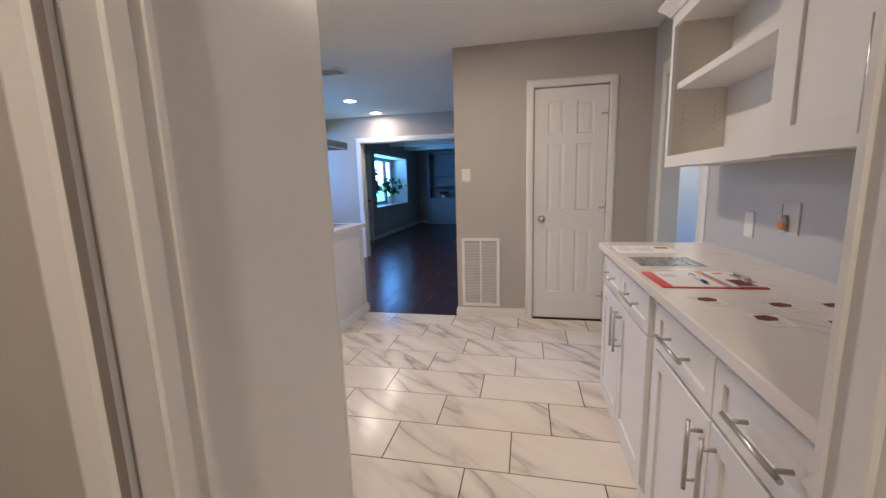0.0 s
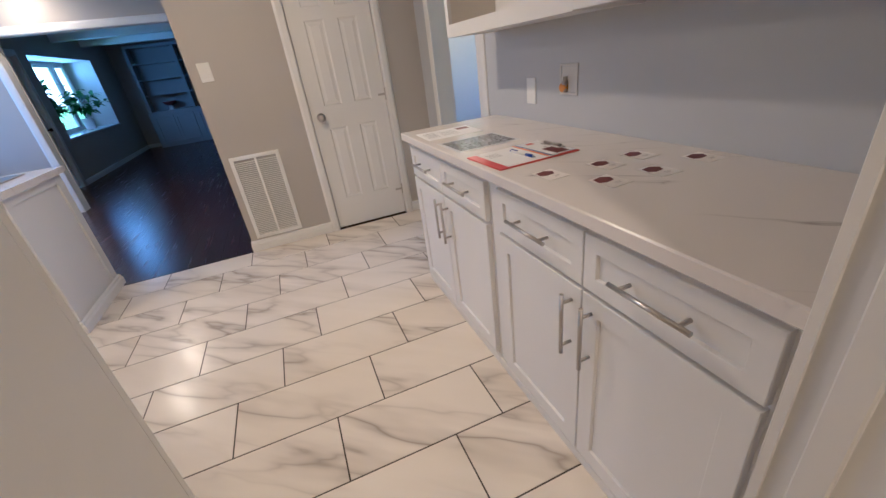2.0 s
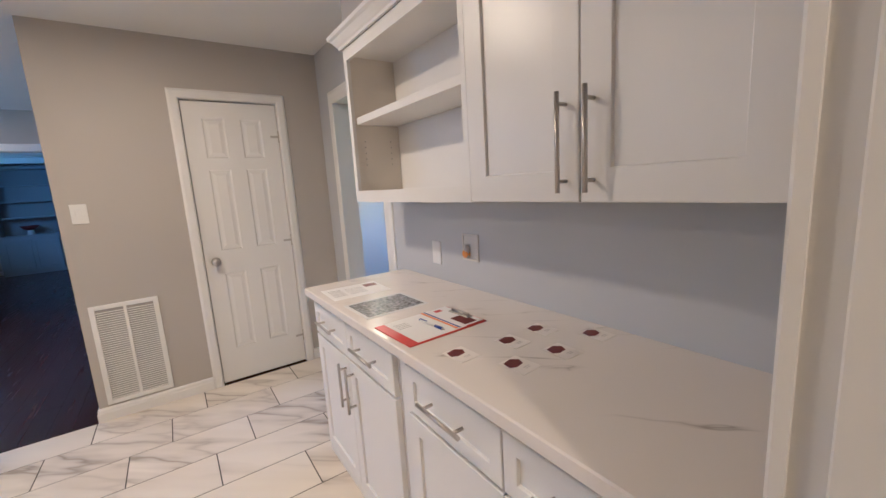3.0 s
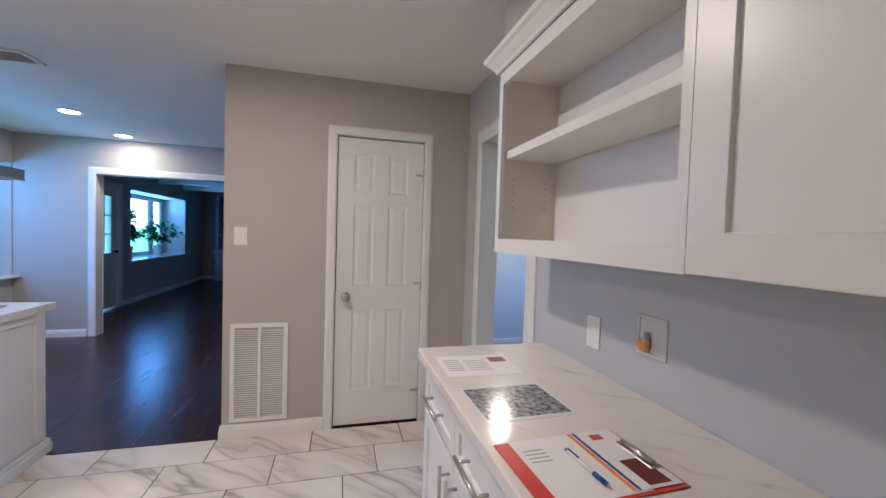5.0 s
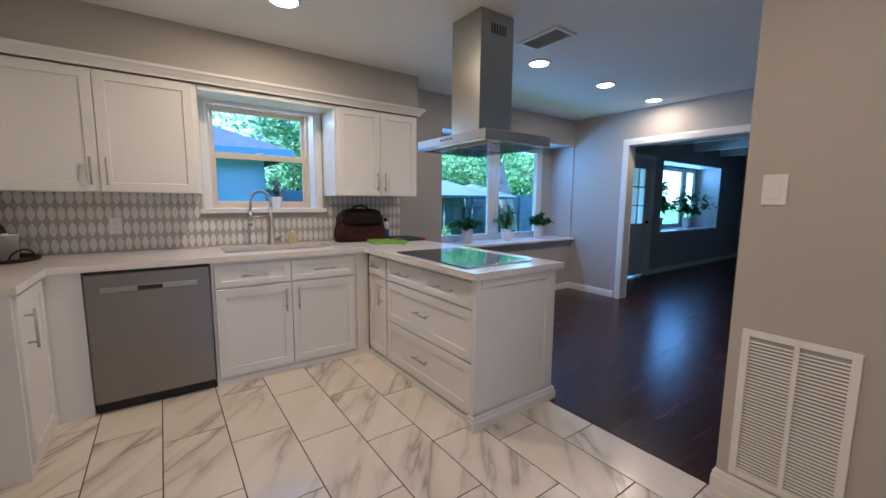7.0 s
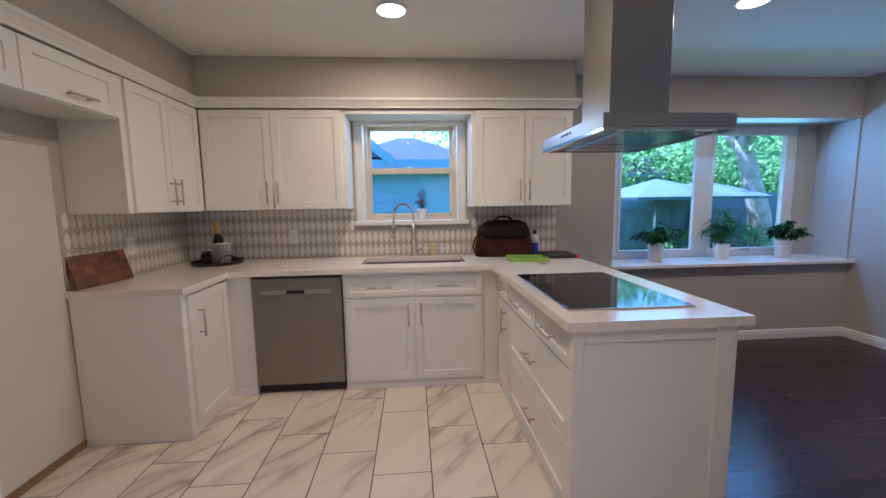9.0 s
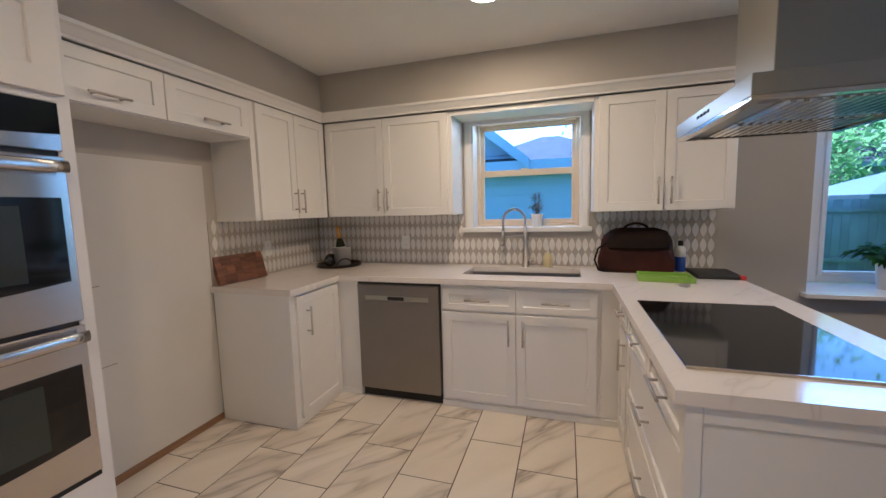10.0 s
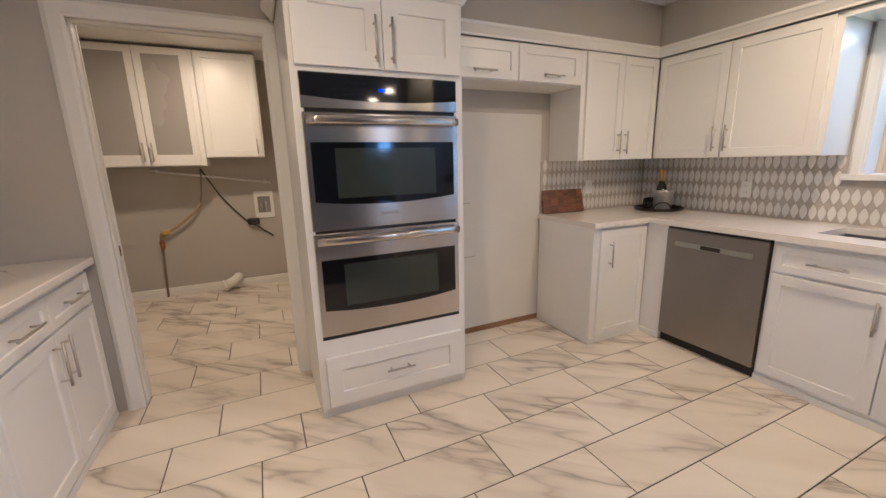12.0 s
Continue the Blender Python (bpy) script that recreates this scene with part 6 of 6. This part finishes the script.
def tree(x, y, h, r, crown, seed, lean=0.0, lean_y=0.0, label="leafy green garden tree with a grey trunk"):
    rnd = random.Random(seed)
    t = thing("tree", (x, y, -0.25), label, "tree", "garden trees")
    bm = bmesh.new()
    tip = Vector((lean * h * 0.55, lean_y * h * 0.55, h * 0.55))
    tube(bm, [(0, 0, -0.1), tip * 0.3 + Vector((0.04, 0.05, 0)), tip * 0.65, tip], [r * 1.25, r, r * 0.8, r * 0.55], 12)
    ends = []
    for k in range(9):
        a = k * 2.4 + rnd.uniform(-0.3, 0.3)
        s = tip * rnd.uniform(0.6, 1.0)
        e = s + Vector((math.cos(a) * crown * rnd.uniform(0.4, 0.8), math.sin(a) * crown * rnd.uniform(0.4, 0.8), h * rnd.uniform(0.12, 0.36)))
        tube(bm, [s, s.lerp(e, 0.5) + Vector((0, 0, 0.12 * h * 0.4)), e], [r * 0.42, r * 0.25, r * 0.08], 7)
        ends.append((s, e))
    part("trunk", bm, BARK, t)
    verts, faces = [], []
    for s, e in ends:
        for c in range(8):
            cc = s.lerp(e, rnd.uniform(0.45, 1.15)) + Vector((rnd.gauss(0, 0.18), rnd.gauss(0, 0.18), rnd.gauss(0, 0.12))) * crown
            for q in range(34):
                p = cc + Vector((rnd.gauss(0, 1), rnd.gauss(0, 1), rnd.gauss(0, 0.7))) * crown * 0.11
                d = Vector((rnd.gauss(0, 1), rnd.gauss(0, 1), rnd.gauss(0, 0.6))).normalized() * rnd.uniform(0.07, 0.15)
                w = d.cross(Vector((rnd.gauss(0, 1), rnd.gauss(0, 1), rnd.gauss(0, 1)))).normalized() * d.length * 0.5
                i = len(verts)
                verts += [p - d, p + w, p + d, p - w]
                faces.append((i, i + 1, i + 2, i + 3))
    me = bpy.data.meshes.new("crown")
    me.from_pydata([tuple(v) for v in verts], [], faces)
    me.materials.append(LEAVES)
    ob = new("crown", me)
    ob.parent = t
    ob["label"] = "crown of many small green leaves"


tree(-8.6, 13.0, 7.5, 0.24, 2.8, 11, -0.05, -0.22, "tall garden tree with a pale leaning trunk")
for k, (x, y, h, c) in enumerate(((-13.5, 7.4, 8.0, 3.4), (-14.0, 10.0, 9.0, 3.6), (-13.0, 14.5, 8.5, 3.6), (-11.5, 7.1, 9.0, 2.6), (-17.5, -14.2, 9.0, 4.0),
                                  (-12.5, 19.0, 9.0, 3.6), (-16.0, 17.5, 10.0, 4.0), (-11.5, 23.0, 9.0, 3.6), (-16.5, 13.0, 11.0, 4.2), (-16.5, 7.6, 10.5, 4.0))):
    tree(x, y, h * 0.6, 0.2, c * 0.8, 60 + k)


def woods(seed):
    """A far belt of trees: one mass of leaf clumps with an uneven top, on trunks."""
    rnd = random.Random(seed)
    verts, faces = [], []
    for k in range(1500):
        y = rnd.uniform(-18, 48)
        top = (6.0 if y > 9 else 1.5) + 2.5 * noise.noise(Vector((y * 0.22, 3.1, 0))) + 1.2 * noise.noise(Vector((y * 0.7, 9.1, 0)))
        c = Vector((rnd.uniform(-33, -29), y, rnd.uniform(0.2, 1.0) ** 0.7 * top))
        for q in range(16):
            p = c + Vector((rnd.gauss(0, 0.6), rnd.gauss(0, 0.6), rnd.gauss(0, 0.45)))
            d = Vector((rnd.gauss(0, 1), rnd.gauss(0, 1), rnd.gauss(0, 0.6))).normalized() * rnd.uniform(0.2, 0.38)
            w = d.cross(Vector((rnd.gauss(0, 1), rnd.gauss(0, 1), rnd.gauss(0, 1)))).normalized() * d.length * 0.55
            i = len(verts)
            verts += [tuple(p - d), tuple(p + w), tuple(p + d), tuple(p - w)]
            faces.append((i, i + 1, i + 2, i + 3))
    me = bpy.data.meshes.new("far_trees")
    me.from_pydata(verts, [], faces)
    me.materials.append(LEAVES)
    tagged(new("far_trees", me), "belt of leafy trees beyond the gardens", "trees", kind="stuff")


woods(77)


def shrub(x, y, r, h, seed):
    rnd = random.Random(seed)
    s = thing("shrub", (x, y, -0.25), "low leafy green garden shrub", "shrub", "garden shrubs")
    bm = bmesh.new()
    for k in range(7):
        a = k * 0.9
        tube(bm, [(0, 0, 0), (0.4 * r * math.cos(a), 0.4 * r * math.sin(a), h * 0.5), (0.7 * r * math.cos(a), 0.7 * r * math.sin(a), h * 0.8)], [0.02, 0.014, 0.006], 5)
    part("stems", bm, BARK, s)
    lv = bmesh.new()
    for k in range(520):
        a, q = rnd.uniform(0, 6.283), rnd.uniform(0.1, 1) ** 0.5
        f = rnd.uniform(0.1, 1.0)
        p = Vector((q * r * math.cos(a) * math.sin(math.pi * (0.2 + 0.7 * f)), q * r * math.sin(a) * math.sin(math.pi * (0.2 + 0.7 * f)), h * f))
        d = Vector((math.cos(a) + rnd.gauss(0, 0.6), math.sin(a) + rnd.gauss(0, 0.6), rnd.gauss(0.3, 0.5))).normalized()
        leaf(lv, p, d, rnd.uniform(0.10, 0.2), 0.035, 0.4)
    part("leaves", lv, LEAVES, s)


for k, (x, y, r, h) in enumerate(((-8.3, 10.3, 0.6, 0.9), (-8.5, 5.6, 0.45, 0.6), (-8.1, 11.8, 0.7, 1.0))):
    shrub(x, y, r, h, 40 + k)

# board fence
fn = thing("fence", (-9.2, 9.0, -0.25), "tall weathered grey board fence along the garden", "fence")
board = boxes((-0.012, 0.0, 0.0, 0.012, 0.138, 1.75), b=0.002)
board_me = bpy.data.meshes.new("board")
board.to_mesh(board_me)
board.free()
board_me.materials.append(FENCE)
for k in range(112):
    piece("board", board_me, fn, pose(0.0, -5.6 + k * 0.142, 0.02 + 0.01 * math.sin(k * 1.7)))
for z in (0.35, 1.35):
    part("rail", boxes((0.013, -5.6, z, 0.05, 10.3, z + 0.09)), FENCE, fn)
for k in range(7):
    part("post", boxes((0.013, -5.5 + k * 2.6, 0.0, 0.10, -5.41 + k * 2.6, 1.78)), FENCE, fn)

# patio umbrellas
def patio_umbrella(x, y, label):
    um = thing("patio_umbrella", (x, y, -0.25), label, "umbrella", "garden umbrellas")
    bm = bmesh.new()
    rod(bm, (0, 0, 0.06), (0, 0, 2.05), 0.022)
    part("pole", bm, NICKEL, um)
    bm = bmesh.new()
    lathe(bm, [(0.28, 0.0), (0.28, 0.05), (0.05, 0.08), (0.04, 0.16), (0.0, 0.16)])
    part("base", bm, GREY_PLASTIC, um)
    bm = bmesh.new()
    lathe(bm, [(1.50, 1.72), (1.50, 1.66), (1.485, 1.66), (1.485, 1.715), (0.05, 2.24), (0.05, 2.27), (0.75, 2.04), (1.50, 1.72)][:2] + [(1.52, 1.72), (0.8, 1.93), (0.04, 2.11), (0.0, 2.12)], n=8, smooth=False)
    bm.transform(Matrix.Diagonal((0.88, 0.88, 0.97, 1)))
    part("canopy", bm, CANVAS, um)
    for k in range(8):
        a = 2 * math.pi * k / 8
        bm = bmesh.new()
        rod(bm, (0.03 * math.cos(a), 0.03 * math.sin(a), 1.98), (1.27 * math.cos(a), 1.27 * math.sin(a), 1.62), 0.007, n=6)
        part("rib", bm, NICKEL, um)


patio_umbrella(-7.0, 8.91, "open grey patio umbrella standing in the garden")
patio_umbrella(-8.0, 10.67, "open grey patio umbrella beside another one")


# neighbouring houses
def house(x0, y0, x1, y1, eave, ridge, along, label, win=()):
    """A sided house with lapped boards, a gabled or hipped roof and windows towards +x."""
    h = thing("house", ((x0 + x1) / 2, (y0 + y1) / 2, -0.25), label, "house")
    part("wall", boxes((x0, y0, -0.25, x1, y1, eave)), SIDING, h, world=True)
    z = -0.2
    k = 0
    while z < eave - 0.1:
        bm = bmesh.new()
        vs = [bm.verts.new(p) for p in ((x1 + 0.022, y0, z), (x1 + 0.022, y1, z), (x1 + 0.004, y1, z + 0.20), (x1 + 0.004, y0, z + 0.20), (x1, y0, z), (x1, y1, z))]
        bm.faces.new((vs[0], vs[1], vs[2], vs[3]))
        bm.faces.new((vs[4], vs[5], vs[1], vs[0]))
        part("siding_board", bm, SIDING, h, world=True)
        z += 0.20
        k += 1
    ov = 0.45
    bm = bmesh.new()
    a = [(x0 - ov, y0 - ov, eave), (x1 + ov, y0 - ov, eave), (x1 + ov, y1 + ov, eave), (x0 - ov, y1 + ov, eave)]
    if along == "y":
        hip = min(3.0, (y1 - y0) / 2.6)
        r = [((x0 + x1) / 2, y0 + hip, ridge), ((x0 + x1) / 2, y1 - hip, ridge)]
    else:
        hip = min(3.0, (x1 - x0) / 2.6)
        r = [(x0 + hip, (y0 + y1) / 2, ridge), (x1 - hip, (y0 + y1) / 2, ridge)]
    lo = [bm.verts.new((p[0], p[1], p[2] - 0.14)) for p in a]
    up = [bm.verts.new(p) for p in a]
    q = [bm.verts.new(p) for p in r]
    bm.faces.new(lo[::-1])
    for i in range(4):
        bm.faces.new((lo[i], lo[(i + 1) % 4], up[(i + 1) % 4], up[i]))
    if along == "y":
        bm.faces.new((up[0], up[1], q[0]))
        bm.faces.new((up[1], up[2], q[1], q[0]))
        bm.faces.new((up[2], up[3], q[1]))
        bm.faces.new((up[3], up[0], q[0], q[1]))
    else:
        bm.faces.new((up[0], up[1], q[1], q[0]))
        bm.faces.new((up[1], up[2], q[1]))
        bm.faces.new((up[2], up[3], q[0], q[1]))
        bm.faces.new((up[3], up[0], q[0]))
    part("roof", bm, SHINGLE, h, world=True, recalc=True)
    part("fascia", boxes((x1 + ov, y0 - ov, eave - 0.16, x1 + ov + 0.02, y1 + ov, eave + 0.01)), SIDING, h, world=True)
    for wy0, wy1, wz0, wz1 in win:
        w = part("window", boxes((x1 + 0.01, wy0, wz0, x1 + 0.05, wy1, wz1)), TRIM, h, world=True)
        part("pane", boxes((x1 + 0.05, wy0 + 0.06, wz0 + 0.06, x1 + 0.055, wy1 - 0.06, wz1 - 0.06)), BLACK_GLASS, w, world=True)
    return h


near_house = house(-15.0, 2.60, -7.2, 4.75, 2.20, 3.32, "y", "pale blue sided neighbouring house with a gabled wing and grey roof")
part("wing_wall", boxes((-15.0, -1.75, -0.25, -7.2, 2.599, 2.2)), SIDING, near_house, world=True)
for k in range(12):
    z = -0.2 + 0.2 * k
    bm = bmesh.new()
    vs = [bm.verts.new(p) for p in ((-7.178, -1.75, z), (-7.178, 2.599, z), (-7.196, 2.599, z + 0.20), (-7.196, -1.75, z + 0.20), (-7.2, -1.75, z), (-7.2, 2.599, z))]
    bm.faces.new((vs[0], vs[1], vs[2], vs[3]))
    bm.faces.new((vs[4], vs[5], vs[1], vs[0]))
    part("siding_board", bm, SIDING, near_house, world=True)
# its gabled wing: boarded gable, deep overhang, barge boards
GYM, GYH, GZ0, GZ1 = 0.75, 2.62, 2.16, 4.30
bm = bmesh.new()
for k in range(10):
    f0, f1 = k / 10, (k + 1) / 10
    z0, z1 = GZ0 + (GZ1 - GZ0) * f0, GZ0 + (GZ1 - GZ0) * f1
    h0, h1 = (GYH + 0.08) * (1 - f0), (GYH + 0.08) * (1 - f1)
    vs = [bm.verts.new(p) for p in ((-7.16, GYM - h0, z0), (-7.16, GYM + h0, z0), (-7.18, GYM + h1, z1), (-7.18, GYM - h1, z1), (-7.19, GYM + h0, z0), (-7.19, GYM - h0, z0))]
    if f1 < 1:
        bm.faces.new((vs[0], vs[1], vs[2], vs[3]))
    else:
        bm.faces.new((vs[0], vs[1], vs[2]))
    bm.faces.new((vs[5], vs[4], vs[1], vs[0]))
part("gable_boards", bm, SIDING, near_house, world=True)
for sgn in (-1, 1):
    bm = bmesh.new()
    c = [(GYM, GZ1 + 0.04), (GYM + sgn * (GYH + 0.12), GZ0 - 0.06), (GYM + sgn * (GYH + 0.12), GZ0 + 0.08), (GYM, GZ1 + 0.18)]
    f = [bm.verts.new((-6.72, y, z)) for y, z in c]
    g = [bm.verts.new((-11.5, y, z)) for y, z in c]
    bm.faces.new(f)
    bm.faces.new(g[::-1])
    for i in range(4):
        bm.faces.new((f[i], f[(i + 1) % 4], g[(i + 1) % 4], g[i]))
    part("roof", bm, SHINGLE, near_house, world=True, recalc=True)
    bm = bmesh.new()
    f = [bm.verts.new((-6.70, y, z + d)) for (y, z), d in zip(c, (-0.06, -0.06, 0.01, 0.01))]
    g = [bm.verts.new((-6.72, y, z + d)) for (y, z), d in zip(c, (-0.06, -0.06, 0.01, 0.01))]
    bm.faces.new(f)
    for i in range(4):
        bm.faces.new((f[i], f[(i + 1) % 4], g[(i + 1) % 4], g[i]))
    part("barge_board", bm, SIDING, near_house, world=True, recalc=True)
    bm = bmesh.new()
    vs = [bm.verts.new(p) for p in ((-6.725, GYM, GZ1 + 0.03), (-6.725, GYM + sgn * (GYH + 0.1), GZ0 - 0.07), (-7.18, GYM + sgn * (GYH + 0.1), GZ0 - 0.07), (-7.18, GYM, GZ1 + 0.03))]
    bm.faces.new(vs)
    part("soffit", bm, SIDING, near_house, world=True)
house(-26.0, 5.0, -17.5, 17.0, 2.6, 5.2, "y", "pale sided house behind the garden fence with a grey roof", ((8.0, 9.2, 0.9, 2.0), (12.0, 13.2, 0.9, 2.0)))

# ---- pieces of floors and walls ----
grout = structure("floor_kitchen", boxes((WX, 1.80, -0.06, RX + 0.12, CY - 0.005, -0.0016), (LAX0, LAY, -0.06, RX, 1.80, -0.0016)), GROUT, "cream marble-look porcelain tile floor with dark joints", "floor")
TP, TQ, TY, TX0 = 0.2985, 0.5995, 2.7060, 0.8660
tile_meshes = {}


def tile_mesh(w, d):
    key = (round(w, 3), round(d, 3))
    if key not in tile_meshes:
        bm = bmesh.new()
        c = 0.0012
        lo = [bm.verts.new(p) for p in ((0, 0, -0.008), (w, 0, -0.008), (w, d, -0.008), (0, d, -0.008))]
        md = [bm.verts.new(p) for p in ((0, 0, -c), (w, 0, -c), (w, d, -c), (0, d, -c))]
        hi = [bm.verts.new(p) for p in ((c, c, 0), (w - c, c, 0), (w - c, d - c, 0), (c, d - c, 0))]
        for a, b in ((lo, md), (md, hi)):
            for i in range(4):
                bm.faces.new((a[i], a[(i + 1) % 4], b[(i + 1) % 4], b[i]))
        bm.faces.new(hi)
        bm.faces.new(lo[::-1])
        me = bpy.data.meshes.new("tile")
        bm.to_mesh(me)
        bm.free()
        me.materials.append(TILE)
        tile_meshes[key] = me
    return tile_meshes[key]


GAP = 0.0052
for k in range(-11, 9):
    y0, y1 = TY + k * TP, TY + (k + 1) * TP
    if y0 < LAY:
        y0 = LAY
    y1 = min(y1, CY - 0.006)
    if y1 - y0 < 0.03:
        continue
    in_laundry = y0 < 1.80
    xa, xb = (LAX0, RX) if in_laundry else (-1.93, RX + 0.10)
    j = TX0 + 0.2 * k
    j -= math.ceil((j - xa) / TQ) * TQ
    while j < xb:
        x0, x1 = max(j, xa), min(j + TQ, xb)
        if x1 - x0 > 0.03:
            piece("tile", tile_mesh(x1 - x0 - GAP, y1 - y0 - GAP), grout, pose(x0 + GAP / 2, y0 + GAP / 2, 0))
        j += TQ

wood = structure("floor_wood", boxes((WX, CY - 0.004, -0.06, 0.49, DY, -0.0016), (LX, DY, -0.06, 4.0, LYF, -0.0016), (RX + 0.12, 2.5, -0.06, 5.4, 6.87, -0.0016), (0.49, CY, -0.06, RX + 0.12, DY, -0.0018)), DARK_WOOD, "glossy dark mahogany board floor", "floor")
board_meshes = {}
rnd = random.Random(5)
BWID = 0.125
for c in range(0, 46):
    x = WX + c * BWID
    x1 = x + BWID
    ya, yb = (CY + 0.004, LYF) if x1 < 0.49 else (DY + 0.142, LYF)
    if x1 > 3.0:
        break
    y = ya - rnd.uniform(0.1, 1.6)
    while y < yb:
        ln = rnd.choice((1.5, 1.8, 2.1, 2.4))
        a, e = max(y, ya), min(y + ln, yb)
        if e - a > 0.05:
            key = round(e - a, 2)
            if key not in board_meshes:
                bm = bmesh.new()
                quad_box(bm, 0, 0, -0.008, BWID - 0.0012, key - 0.0012, 0)
                me = bpy.data.meshes.new("floor_board")
                bm.to_mesh(me)
                bm.free()
                me.materials.append(DARK_WOOD)
                board_meshes[key] = me
            piece("floor_board", board_meshes[key], wood, pose(x, a, 0.0))
        y += ln
structure("trim_threshold", boxes((-0.43, CY - 0.014, -0.004, 0.49, CY + 0.006, 0.004), b=0.0015), DARK_WOOD, "dark wood threshold strip between tile and boards", "trim")

# leaf-shaped backsplash tiles
SPL = structure("backsplash", boxes((WX - 0.001, BY, CT1, WX + 0.004, WY0 - 0.06, UZ0), (WX - 0.001, WY0 - 0.06, CT1, WX + 0.004, WY1 + 0.06, 1.178), (WX - 0.001, WY1 + 0.06, CT1, WX + 0.004, 5.14, UZ0),
                                    (WX + 0.004, BY - 0.001, CT1, -1.337, BY + 0.004, UZ0)), SPLASH, "taupe mosaic backsplash with white leaf-shaped tiles", "backsplash")
bm = bmesh.new()
half = []
for i in range(9):
    f = i / 8
    half.append((0.0215 * math.sin(math.pi * f) ** 0.9, -0.052 + 0.104 * f))
outline = half + [(-x, z) for x, z in half[-2:0:-1]]
a = [bm.verts.new((x, -0.0005, z)) for x, z in outline]
c = [bm.verts.new((x * 0.94, -0.0028, z * 0.97)) for x, z in outline]
bm.faces.new(c)
for i in range(len(outline)):
    j = (i + 1) % len(outline)
    bm.faces.new((a[i], a[j], c[j], c[i]))
bmesh.ops.recalc_face_normals(bm, faces=bm.faces)
leaf_me = bpy.data.meshes.new("leaf_tile")
bm.to_mesh(leaf_me)
bm.free()
leaf_me.materials.append(LEAF_TILE)
PX, PZ = 0.0485, 0.1095
for r in range(4):
    z = CT1 + 0.057 + r * PZ
    y = BY + 0.03
    while y < 5.12:
        if not (WY0 - 0.08 < y < WY1 + 0.08 and z > 1.12):
            piece("leaf_tile", leaf_me, SPL, pose(WX + 0.004, y, z, 0, 0, 90))
        y += PX
    x = WX + 0.035
    while x < -1.36:
        piece("leaf_tile", leaf_me, SPL, pose(x, BY + 0.004, z, 0, 0, 180))
        x += PX
